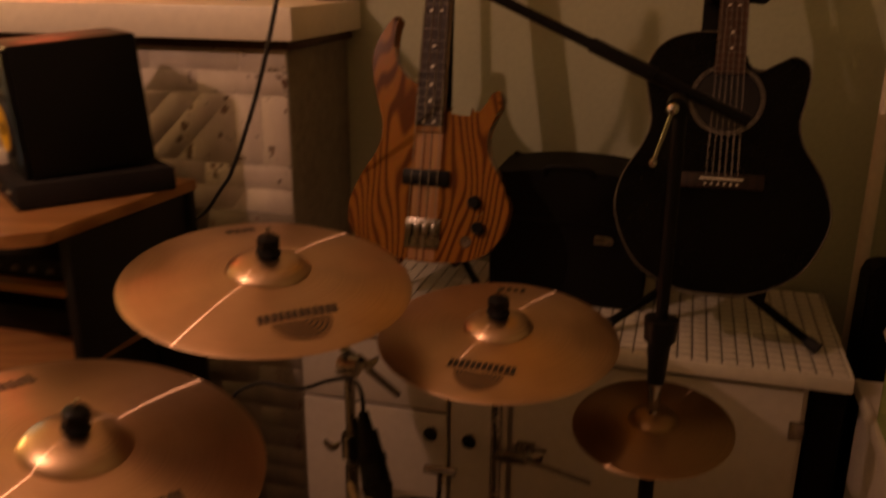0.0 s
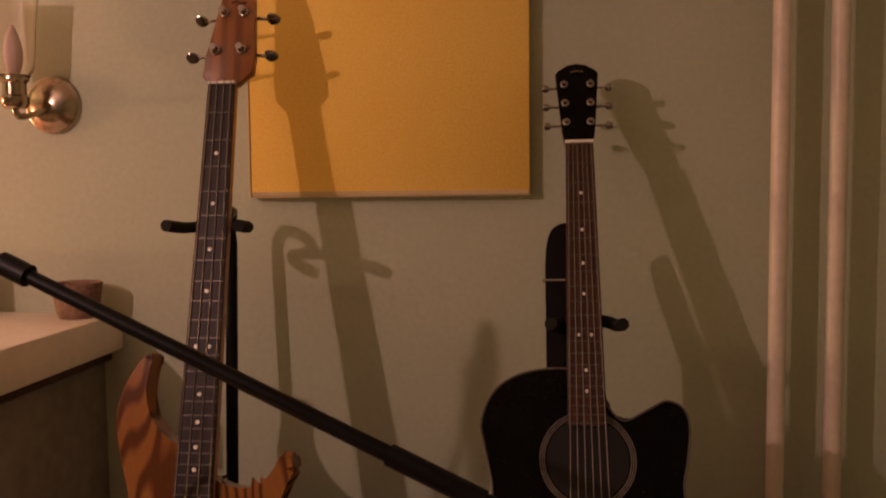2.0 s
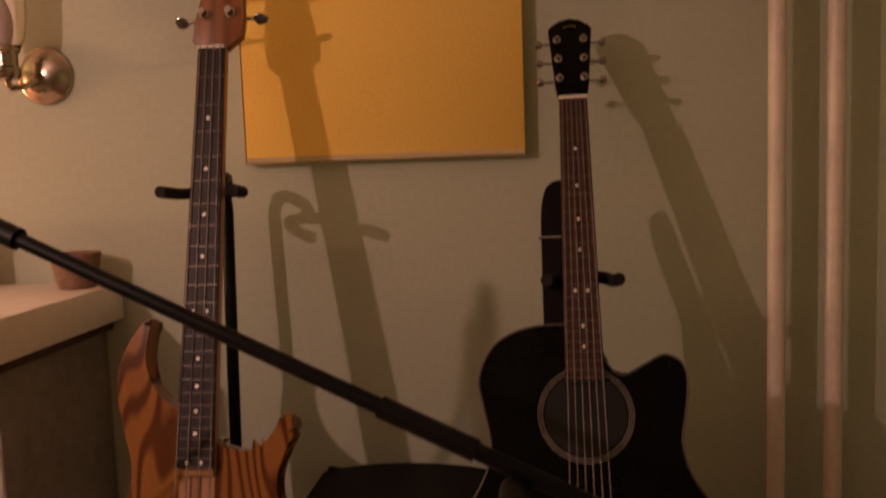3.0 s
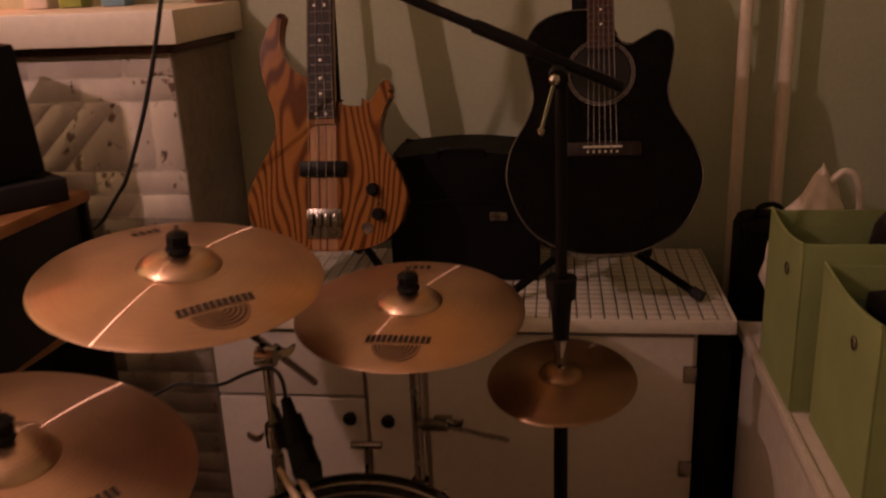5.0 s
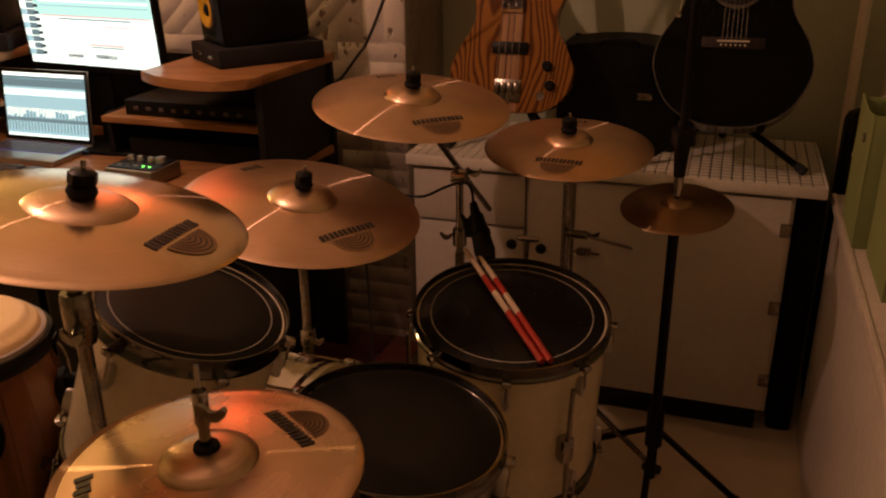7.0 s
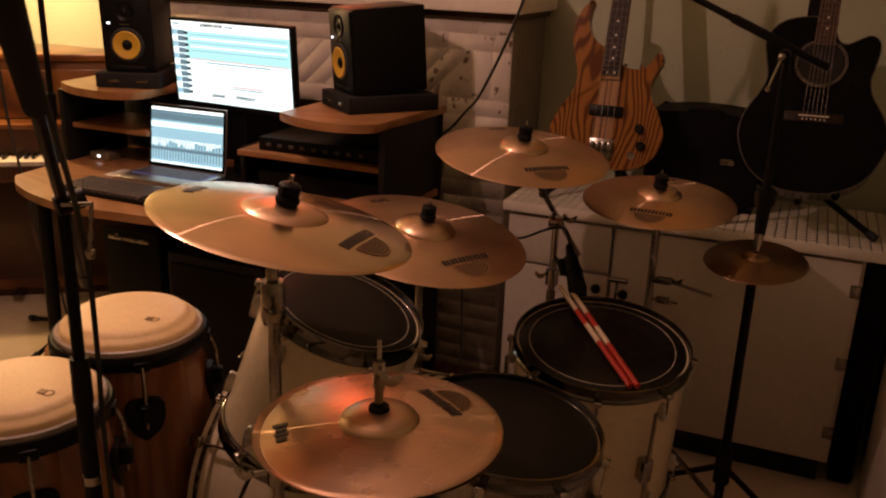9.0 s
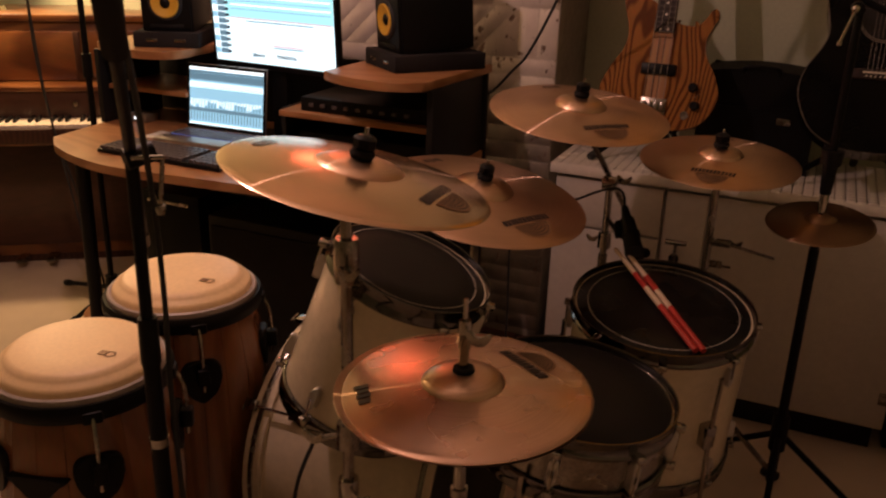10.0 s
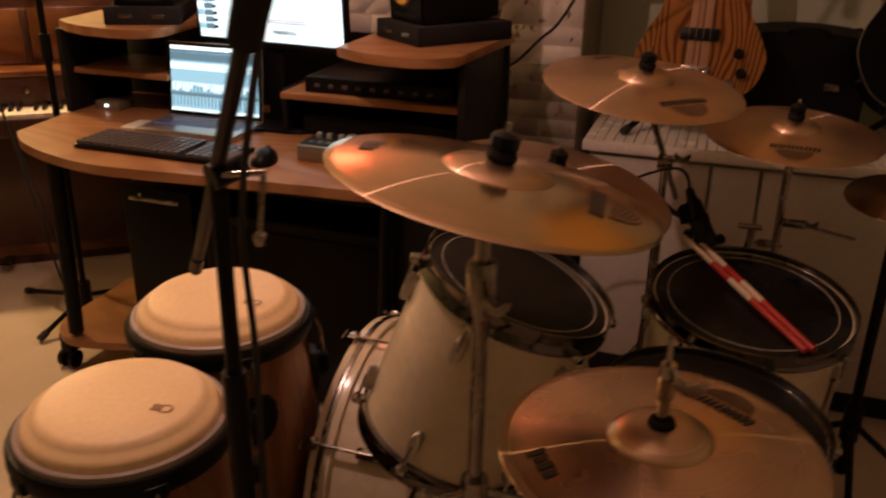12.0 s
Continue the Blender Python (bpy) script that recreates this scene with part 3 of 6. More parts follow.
def loose_box(name, label, category, lo, hi, mat, bevel):
    t = thing(name, label, category)
    part("body", box(lo, hi, bevel), mat, t)
    return t


case = loose_box("instrument_case", "tall black case standing in the gap by the cabinet", "case", (0.795, 1.80, 0.0), (0.862, 2.14, 0.728), VINYL, 0.012)
part("lid_seam", box((0.793, 1.798, 0.655), (0.864, 2.142, 0.661), 0.002), BLACKPLASTIC, case)
part("handle", tube([(0.828, 1.90, 0.727), (0.828, 1.915, 0.748), (0.828, 1.97, 0.752), (0.828, 2.025, 0.748), (0.828, 2.04, 0.727)], 0.006), BLACKPLASTIC, case)
bag = loose_box("gig_bag", "black padded bag leaning by the pipes", "bag", (0.90, 1.92, 0.0), (1.02, 2.10, 0.89), VINYL, 0.03)
part("zip", tube([(0.898, 1.96, 0.03), (0.898, 1.96, 0.80), (0.905, 1.98, 0.868), (0.93, 2.0, 0.891), (1.00, 2.0, 0.891)], 0.003), BLACKPLASTIC, bag, "black zip along the edge")
part("carry_loop", tube([(0.93, 1.99, 0.885), (0.935, 1.985, 0.915), (0.96, 1.985, 0.925), (0.985, 1.985, 0.915), (0.99, 1.99, 0.885)], 0.006), BLACKPLASTIC, bag)

# the case between the guitars
amp = thing("guitar_case", "black vinyl-covered case with a rounded lid on the worktop", "case", pose(0.29, 2.03, 0.763))
lid = spline([(-0.165, 0.0), (-0.165, 0.255), (-0.148, 0.284), (-0.07, 0.296), (0.0, 0.299), (0.07, 0.296), (0.148, 0.284), (0.165, 0.255), (0.165, 0.0)], 4)
part("shell", slab([(p.x, p.y) for p in lid], -0.10, 0.10, 0.008, 2, pose(0, 0, 0, 90)), VINYL, amp)
part("seam", box((-0.167, -0.103, 0.186), (0.167, 0.103, 0.192), 0.002), BLACKPLASTIC, amp)
part("handle", tube([(-0.05, -0.095, 0.285), (-0.045, -0.104, 0.304), (0.0, -0.106, 0.308), (0.045, -0.104, 0.304), (0.05, -0.095, 0.285)], 0.006), BLACKPLASTIC, amp)
part("latch", box((0.06, -0.108, 0.145), (0.10, -0.099, 0.165), 0.002), OLDCHROME, amp, "dull metal latch")

# ---- the white chest along the side wall, the cloth boxes on it ----
chest = thing("white_chest", "long white melamine chest along the side wall", "chest")
part("body", box((0.882, -1.6, 0.0), (1.448, 1.80, 0.694), 0.004), MELAMINE, chest)
part("lid", box((0.868, -1.61, 0.696), (1.448, 1.812, 0.722), 0.005), MELAMINE, chest)
part("lip", box((0.8685, -1.6, 0.722), (0.880, 1.805, 0.7255), 0.001), MELAMINE, chest)


def cloth_box(y0, y1, h, x0, lean):
    t = thing("storage_box", "open olive-green cloth box full of odds and ends", "box", pose(x0, y0, 0.7225, 0, 0, lean), "cloth boxes on the chest")
    w, d, k = 0.33, y1 - y0, 0.004
    side = Matrix(((0, 0, 1, 0), (1, 0, 0, 0), (0, 1, 0, 0), (0, 0, 0, 1)))
    rim = [(d * u / 12, h - 0.013 * math.sin(math.pi * u / 12)) for u in range(13)]
    part("wall", slab([(0, 0)] + [(d, 0)] + rim[::-1], 0.0, k, 0.001, 1, side), GREENCLOTH, t)
    part("hem", tube([(k / 2, p[0], p[1]) for p in rim], 0.0032, 2, 6, True), GREENCLOTH, t)
    part("wall", box((w - k, 0, 0), (w, d, h), 0.0015), GREENCLOTH, t)
    part("wall", box((k, 0, 0), (w - k, k, h), 0.0015), GREENCLOTH, t)
    part("wall", box((k, d - k, 0), (w - k, d, h - 0.004), 0.0015), GREENCLOTH, t)
    part("bottom", box((k, k, 0), (w - k, d - k, k)), GREENCLOTH, t)
    part("ring_pull", ring(0.009, 0.002, 0, 16, 6, pose(-0.002, d * 0.34, h * 0.78, 0, 90, 0)), OLDCHROME, t, "small metal ring")
    return t


cloth_box(1.150, 1.400, 0.272, 0.905, 0)
cloth_box(1.425, 1.640, 0.292, 0.878, 0)


def filler(name, label, lo, hi, mat, turn):
    t = thing(name, label, "box contents", pose((lo[0] + hi[0]) / 2, (lo[1] + hi[1]) / 2, lo[2], *turn))
    s = [(b - a) / 2 for a, b in zip(lo, hi)]
    part("body", box((-s[0], -s[1], 0), (s[0], s[1], 2 * s[2]), min(0.022, min(s) * 0.45)), mat, t)


filler("folded_cloth", "dark green folded cloth in the cloth box", (0.92, 1.17, 0.728), (1.21, 1.385, 0.95), material("dark_green_cloth", (0.03, 0.055, 0.035), 0.9, vary=0.3, scale=14, grain=300, bump=0.6), (0, 0, 0))
filler("camera_bag", "black padded pouch in the cloth box", (0.95, 1.20, 0.95), (1.10, 1.33, 0.985), VINYL, (0, 0, 14))
filler("folded_cloth", "dark folded cloth in the cloth box", (0.89, 1.44, 0.728), (1.19, 1.63, 0.95), material("dark_grey_cloth", (0.035, 0.035, 0.03), 0.9, vary=0.3, scale=14, grain=300, bump=0.6), (0, 0, 0))
filler("leather_pouch", "dark brown leather pouch sticking out of the cloth box", (1.03, 1.47, 0.95), (1.16, 1.60, 1.05), material("dark_leather", (0.014, 0.010, 0.009), 0.5, vary=0.3, scale=20, grain=200, bump=0.3), (24, -18, 30))
filler("paper_slip", "crumpled pale paper in the cloth box", (1.00, 1.36, 0.952), (1.10, 1.385, 0.990), material("pale_paper", (0.5, 0.33, 0.22), 0.8, vary=0.2, scale=30), (10, 8, 20))
sack = thing("plastic_bag", "crumpled thin white plastic bag on the chest", "bag", pose(0.985, 1.725, 0.722))
bm = bmesh.new()
bmesh.ops.create_icosphere(bm, subdivisions=4, radius=1.0)
for v in bm.verts:
    p = v.co.copy()
    k = 1 + 0.26 * noise.noise(p * 2.2) + 0.16 * noise.noise(p * 6.0) + 0.08 * noise.noise(p * 13.0)
    pinch = 1.0 - 0.80 * max(0.0, p.z) ** 1.6
    v.co = Vector((0.085 * p.x * k * pinch, 0.060 * p.y * k * pinch, 0.17 + 0.175 * p.z * (1 + 0.12 * noise.noise(p * 3.0))))
    v.co.z = max(0.0, v.co.z)
part("sack", smooth(bm, 50), BAGPLASTIC, sack)
part("handle", tube([(0.01, 0, 0.31), (0.035, -0.008, 0.338), (0.058, -0.01, 0.325), (0.070, -0.008, 0.27), (0.066, 0, 0.20)], 0.007), BAGPLASTIC, sack)

# ---- the bass guitar on its stand ----
def strings(parent, xs0, xs1, y0, y1, z0, z1, r):
    for a, b in zip(xs0, xs1):
        part("string", rod((a, y0, z0), (b, y1, z1), r, seg=6), STEEL, parent)


bass = thing("bass_guitar", "four-string bass with a striped amber ash body, on a stand", "bass guitar", frame_of((0.0125, 1.789, 0.945), (-0.0035, 0.285, 1.023), (0, -1, 0.28)) @ Matrix.Scale(1.022, 4))
outline = spline([(-0.088, 0.430), (-0.106, 0.412), (-0.125, 0.375), (-0.132, 0.335), (-0.123, 0.285), (-0.102, 0.215), (-0.108, 0.165), (-0.142, 0.105), (-0.163, 0.045),
                  (-0.150, -0.010), (-0.095, -0.048), (0.008, -0.060), (0.100, -0.050), (0.150, -0.015), (0.173, 0.050), (0.152, 0.112), (0.124, 0.160),
                  (0.119, 0.200), (0.131, 0.238), (0.143, 0.264), (0.138, 0.286), (0.124, 0.289), (0.112, 0.265), (0.090, 0.240), (0.060, 0.238), (0.034, 0.244),
                  (0.0, 0.262), (-0.028, 0.292), (-0.055, 0.309), (-0.078, 0.336), (-0.089, 0.370), (-0.087, 0.405), (-0.083, 0.428)], 6, True)
part("body", slab([(p.x, p.y) for p in outline], -0.040, 0.0, 0.014, 4), BASSWOOD, bass)
for x0, x1, m in ((-0.027, -0.011, MAPLE), (-0.011, -0.007, WALNUT), (-0.007, 0.0035, MAPLE), (0.0035, 0.0075, WALNUT), (0.0075, 0.027, MAPLE)):
    part("centre_strip", box((x0, -0.056, -0.002), (x1, 0.216, 0.0012)), m, bass)
nk = [(-0.029, 0.212), (0.029, 0.212), (0.0215, 0.851), (-0.0215, 0.851)]
part("neck", slab([(-0.028, 0.20), (0.028, 0.20), (0.020, 0.862), (-0.020, 0.862)], -0.012, 0.010, 0.006, 2), MAPLE, bass)
fb = part("fretboard", slab(nk, 0.010, 0.016, 0.0008, 1), ROSEWOOD, bass)
SC = 0.864
for k in range(1, 25):
    y = 0.851 - SC * (1 - 2 ** (-k / 12)) * 0.983
    w = 0.0215 + 0.0075 * (0.851 - y) / 0.639
    part("fret", box((-w, y - 0.001, 0.0155), (w, y + 0.001, 0.0172)), FRET, fb)
for k in (3, 5, 7, 9, 12, 15, 17, 19, 21, 24):
    y = 0.851 - SC * 0.983 * (1 - (2 ** (-k / 12) + 2 ** (-(k - 1) / 12)) / 2)
    for x in ((-0.010, 0.010) if k in (12, 24) else (0.0,)):
        part("inlay_dot", rod((x, y, 0.0155), (x, y, 0.0166), 0.0032, seg=16), PEARL, fb)
part("nut", box((-0.0215, 0.851, 0.010), (0.0215, 0.855, 0.0185)), BONE, bass)
head = [(-0.0215, 0.853), (-0.036, 0.868), (-0.033, 0.90), (-0.012, 1.000), (-0.004, 1.036), (0.012, 1.046), (0.036, 1.036), (0.041, 1.000), (0.047, 0.900), (0.046, 0.874), (0.0215, 0.853)]
hd = part("headstock", slab(head[::-1], -0.010, 0.006, 0.002, 2), HEADWOOD, bass)
part("logo", tube([(0.004, 0.992, 0.0065), (0.012, 0.996, 0.0065), (0.020, 0.991, 0.0065), (0.030, 0.994, 0.0065)], 0.0012, 6, 6), INK, hd, "small dark script mark")
for x, y, s in ((-0.017, 0.912, -1), (0.026, 0.912, 1), (-0.006, 0.976, -1), (0.026, 0.976, 1)):
    tn = part("tuning_post", lathe([(0.008, 0.006), (0.008, 0.009), (0.0055, 0.010), (0.0045, 0.016), (0.0055, 0.022), (0, 0.022)], 18, pose(x, y, 0)), CHROME, hd, "chrome tuning machine")
    part("key_shaft", rod((x, y, -0.014), (x + s * 0.036, y - 0.003, -0.014), 0.003), CHROME, tn)
    part("key", slab([(p.x, p.y) for p in spline([(0.011, 0), (0.004, 0.009), (-0.008, 0.010), (-0.012, 0), (-0.008, -0.010), (0.004, -0.009)], 4, True)], -0.002, 0.002, 0.001, 1,
                     pose(x + s * 0.044, y - 0.003, -0.014, 62, 0, 0)), CHROME, tn)
part("pickup", box((-0.049, 0.094, 0.0), (0.049, 0.126, 0.011), 0.004), BLACKPLASTIC, bass, "black bar pickup")
br = part("bridge", box((-0.036, -0.032, 0.001), (0.036, 0.028, 0.006), 0.001), OLDCHROME, bass, "worn chrome bridge")
for x in (-0.0265, -0.009, 0.009, 0.0265):
    part("saddle", box((x - 0.0065, -0.008, 0.006), (x + 0.0065, 0.018, 0.015), 0.002), OLDCHROME, br)
    part("saddle_screw", rod((x, -0.028, 0.010), (x, -0.008, 0.010), 0.002), CHROME, br)
for x, y in ((0.103, 0.067), (0.114, 0.017)):
    part("control_knob", lathe([(0.0, 0.018), (0.010, 0.018), (0.0125, 0.014), (0.0135, 0), (0, 0)], 24, pose(x, y, 0)), BLACKPLASTIC, bass, "black control knob")
for x, y in ((0.120, 0.047), (0.112, 0.040)):
    part("toggle_switch", rod((x, y, 0), (x + 0.002, y, 0.012), 0.0022), CHROME, bass)
part("jack_plate", lathe([(0.0, 0.002), (0.011, 0.002), (0.012, 0), (0, 0)], 20, pose(0.090, -0.012, 0)), OLDCHROME, bass)
strings(bass, (-0.0285, -0.0095, 0.0095, 0.0285), (-0.0165, -0.0055, 0.0055, 0.0165), 0.004, 0.858, 0.017, 0.0185, 0.0008)
part("strap_button", lathe([(0.0, 0.008), (0.006, 0.007), (0.003, 0.003), (0.004, 0)], 14, pose(0.034, 0.246, -0.02, -90)), CHROME, bass)


def guitar_stand(x, y_pole, zb, yoke_z, yoke_y, reach, feet, label, cradle_z, cradle_y, lean=0.0, back=0.0, jut=0.0):
    t = thing("guitar_stand", label, "guitar stand")
    top = (x + lean - back * 0.36, yoke_y + 0.055 + back, yoke_z - 0.03)
    part("pole", rod((x, y_pole, zb + 0.10), top, 0.0105), BLACKMETAL, t)
    part("collar", rod((x, y_pole - 0.001, zb + 0.16), (x, y_pole + 0.006, zb + 0.20), 0.016), BLACKPLASTIC, t)
    xa = x + lean
    part("neck_arm", tube([(xa - back * 0.36, yoke_y + 0.055 + back, yoke_z - 0.035), (xa - back * 0.36, yoke_y + 0.053 + back, yoke_z - 0.005), (xa - back * 0.20, yoke_y + 0.040 + back, yoke_z + 0.020), (xa, yoke_y + 0.045, yoke_z + 0.020), (xa, yoke_y + 0.030, yoke_z + 0.004)], 0.010), BLACKMETAL, t)
    part("yoke", tube([(xa - reach, yoke_y - 0.040 - jut, yoke_z + 0.006), (xa - reach + 0.006, yoke_y - 0.015, yoke_z), (xa - reach + 0.02, yoke_y + 0.02, yoke_z), (xa, yoke_y + 0.034, yoke_z),
                       (xa + reach - 0.02, yoke_y + 0.02, yoke_z), (xa + reach - 0.006, yoke_y - 0.015, yoke_z), (xa + reach, yoke_y - 0.040 - jut, yoke_z + 0.006)], 0.0095), FOAM, t, "foam-covered yoke")
    hub = (x, y_pole - 0.005, zb + 0.12)
    part("hub", rod((x, y_pole, zb + 0.085), (x, y_pole, zb + 0.15), 0.019), BLACKPLASTIC, t)
    for fx, fy in feet:
        lg = part("leg", rod(hub, (fx, fy, zb + 0.012), 0.009), BLACKMETAL, t)
        d = (Vector((fx, fy, zb + 0.012)) - Vector(hub)).normalized()
        e = Vector((fx, fy, zb + 0.012))
        part("rubber_foot", rod(e - d * 0.02, e + d * 0.006, 0.012), RUBBER, lg)
    for s in (-1, 1):
        part("cradle_arm", tube([(x, y_pole - 0.01, zb + 0.13), (x + s * 0.05, y_pole - 0.03, cradle_z - 0.01), (x + s * 0.085, cradle_y, cradle_z - 0.012), (x + s * 0.09, cradle_y - 0.085, cradle_z - 0.004), (x + s * 0.09, cradle_y - 0.10, cradle_z + 0.016)], 0.0085), FOAM, t, "foam-covered cradle arm")
    return t


guitar_stand(-0.016, 2.060, 0.763, 1.557, 1.998, 0.058, ((-0.16, 1.80), (0.165, 1.80), (0.007, 2.16)), "black tubular stand holding the bass guitar", 0.878, 1.90, 0.018, 0.05, 0.03)

# ---- the acoustic guitar on its stand ----
ac = thing("acoustic_guitar", "black cutaway acoustic guitar with pale binding, on a stand", "acoustic guitar", frame_of((0.586, 1.790, 1.097), (-0.006, 0.246, 0.585), (0, -1, 0.42)))
body = spline([(0.0, -0.212), (-0.075, -0.203), (-0.145, -0.160), (-0.186, -0.075), (-0.180, -0.005), (-0.146, 0.060), (-0.134, 0.105), (-0.145, 0.165),
               (-0.150, 0.205), (-0.130, 0.248), (-0.090, 0.272), (-0.030, 0.279), (0.018, 0.262), (0.030, 0.225), (0.052, 0.205), (0.085, 0.220), (0.112, 0.233), (0.135, 0.222),
               (0.142, 0.195), (0.136, 0.150), (0.129, 0.110), (0.140, 0.065), (0.178, 0.0), (0.191, -0.072), (0.150, -0.158), (0.078, -0.203)], 6, True)
part("body", slab([(p.x, p.y) for p in body], -0.105, 0.0, 0.003, 2), GLOSSBLACK, ac)
bm = bmesh.new()
add_tube(bm, [Vector((p.x, p.y, 0.0)) * 0.999 for p in body] + [Vector((body[0].x, body[0].y, 0.0)) * 0.999], 0.0016, 6)
part("binding", smooth(bm, 60), material("aged_binding", (0.09, 0.075, 0.06), 0.5), ac, "thin pale edge binding")
# no opening is cut; the hole's inner shade is a dark disc
part("hole_shade_disc", rod((-0.001, 0.150, -0.001), (-0.001, 0.150, 0.0008), 0.0575, seg=48), material("hole_shade_black", (0.005, 0.003, 0.003), 0.8), ac, "flat dark disc for the shaded round sound hole")
ROSETTE = material("rosette_inlay", (0.22, 0.19, 0.165), 0.4)
for r in (0.0605, 0.0635, 0.0665):
    part("rosette_ring", ring(r, 0.0007, 0.0005, 56, 6, pose(-0.001, 0.150, 0)), ROSETTE, ac)
part("neck", slab([(-0.027, 0.25), (0.027, 0.25), (0.021, 0.640), (-0.021, 0.640)], -0.016, 0.004, 0.007, 2), AROSEWOOD, ac)
afb = part("fretboard", slab([(-0.028, 0.196), (0.027, 0.196), (0.0215, 0.634), (-0.0215, 0.634)], 0.004, 0.010, 0.0008, 1), AROSEWOOD, ac)
for k in range(1, 21):
    y = 0.634 - 0.634 * (1 - 2 ** (-k / 12))
    w = 0.0215 + 0.006 * (0.634 - y) / 0.438
    part("fret", box((-w, y - 0.0009, 0.0097), (w, y + 0.0009, 0.0111)), FRET, afb)
for k in (3, 5, 7, 9, 12, 15, 17):
    y = 0.634 * (2 ** (-k / 12) + 2 ** (-(k - 1) / 12)) / 2
    for x in ((-0.009, 0.009) if k == 12 else (0.0,)):
        part("inlay_dot", rod((x, y, 0.0095), (x, y, 0.0106), 0.0024, seg=14), PEARL, afb)
part("nut", box((-0.0222, 0.633, 0.003), (0.0222, 0.638, 0.0125)), BONE, ac, "pale nut")
hh = [(-0.0215, 0.636), (-0.026, 0.660), (-0.035, 0.770), (-0.031, 0.776), (-0.015, 0.787), (0.0, 0.790), (0.015, 0.787), (0.031, 0.776), (0.035, 0.770), (0.026, 0.660), (0.0215, 0.636)]
ahd = part("headstock", slab(hh[::-1], -0.012, 0.002, 0.002, 2, Matrix.Translation((0, 0.636, 0)) @ pose(0, 0, 0, -6) @ Matrix.Translation((0, -0.636, 0))), GLOSSBLACK, ac)
part("logo", tube([(-0.010, 0.770, -0.0098), (0.0, 0.772, -0.0100), (0.010, 0.770, -0.0098)], 0.0012, 4, 6), BRASS, ahd, "small pale mark")
for s in (-1, 1):
    for y in (0.675, 0.711, 0.747):
        x = s * (0.019 + 0.05 * (y - 0.66) / 2)
        z0 = -(y - 0.636) * 0.105
        tn = part("tuning_post", lathe([(0.0065, 0.002), (0.0065, 0.005), (0.0035, 0.006), (0.003, 0.013), (0, 0.013)], 16, pose(x, y, z0)), CHROME, ahd, "chrome tuning machine")
        part("key_shaft", rod((x, y, z0 - 0.010), (x + s * 0.024, y, z0 - 0.010), 0.002), CHROME, tn)
        part("key", lathe([(0.0, -0.006), (0.005, -0.005), (0.0065, 0), (0.005, 0.005), (0, 0.006)], 12, pose(x + s * 0.030, y, z0 - 0.010, 0, 90)), CHROME, tn)
ab = part("bridge", box((-0.075, -0.018, 0.0), (0.075, 0.010, 0.007), 0.003), ROSEWOOD, ac)
part("saddle", box((-0.038, -0.002, 0.007), (0.038, 0.001, 0.0115)), BONE, ab, "pale bone saddle")
for k in range(6):
    part("bridge_pin", rod((-0.028 + 0.0112 * k, -0.010, 0.006), (-0.028 + 0.0112 * k, -0.010, 0.0105), 0.0022, seg=10), BONE, ab)
strings(ac, [-0.028 + 0.0112 * k for k in range(6)], [-0.0175 + 0.007 * k for k in range(6)], -0.009, 0.634, 0.0115, 0.0122, 0.0005)
part("strap", slab([(p.x, p.y) for p in spline([(-0.056, 0.22), (-0.056, 0.36), (-0.055, 0.46), (-0.046, 0.500), (-0.028, 0.512), (-0.020, 0.50), (-0.019, 0.40), (-0.019, 0.22)], 5)], -0.030, -0.024, 0.001, 1), VINYL, ac, "black strap behind the neck")
part("strap_slider", box((-0.060, 0.418, -0.032), (-0.016, 0.421, -0.0225)), CHROME, ac, "thin chrome strap slider")
guitar_stand(0.585, 1.965, 0.763, 1.412, 1.945, 0.052, ((0.793, 1.815), (0.39, 1.80), (0.585, 2.14)), "black tubular stand holding the acoustic guitar", 0.893, 1.835, 0.0)

# ---- the drum kit ----
def tripod(t, x, y, top, spread, turn, r=0.008, mat=OLDCHROME, tall=0.30):
    """Three double-braced legs with rubber feet under a pole."""
    part("leg_collar", rod((x, y, tall - 0.02), (x, y, tall + 0.03), 0.017), mat, t)
    part("brace_collar", rod((x, y, 0.085), (x, y, 0.115), 0.016), mat, t)
    for k in range(3):
        a = radians(turn + 120 * k)
        fx, fy = x + spread * math.cos(a), y + spread * math.sin(a)
        lg = part("leg", rod((x + 0.015 * math.cos(a), y + 0.015 * math.sin(a), tall), (fx, fy, 0.014), r), mat, t)
        mx, my = x + spread * 0.55 * math.cos(a), y + spread * 0.55 * math.sin(a)
        part("brace", rod((x + 0.012 * math.cos(a), y + 0.012 * math.sin(a), 0.10), (mx, my, tall - (tall - 0.014) * 0.55), r * 0.7), mat, lg)
        part("rubber_foot", rod((fx - 0.03 * math.cos(a), fy - 0.03 * math.sin(a), 0.027), (fx + 0.012 * math.cos(a), fy + 0.012 * math.sin(a), 0.0105), 0.0125), RUBBER, lg)


def wing_nut(parent, place, mat=CHROME, size=0.75):
    x, y, z = place
    part("wing_nut", slab([(p.x * size, p.y * size) for p in spline([(-0.022, 0.012), (-0.016, 0.017), (-0.006, 0.006), (0.006, 0.006), (0.016, 0.017), (0.022, 0.012), (0.010, -0.007), (-0.010, -0.007)], 4, True)],
                          -0.003, 0.003, 0.0015, 1, pose(x, y, z, 90)), mat, parent)


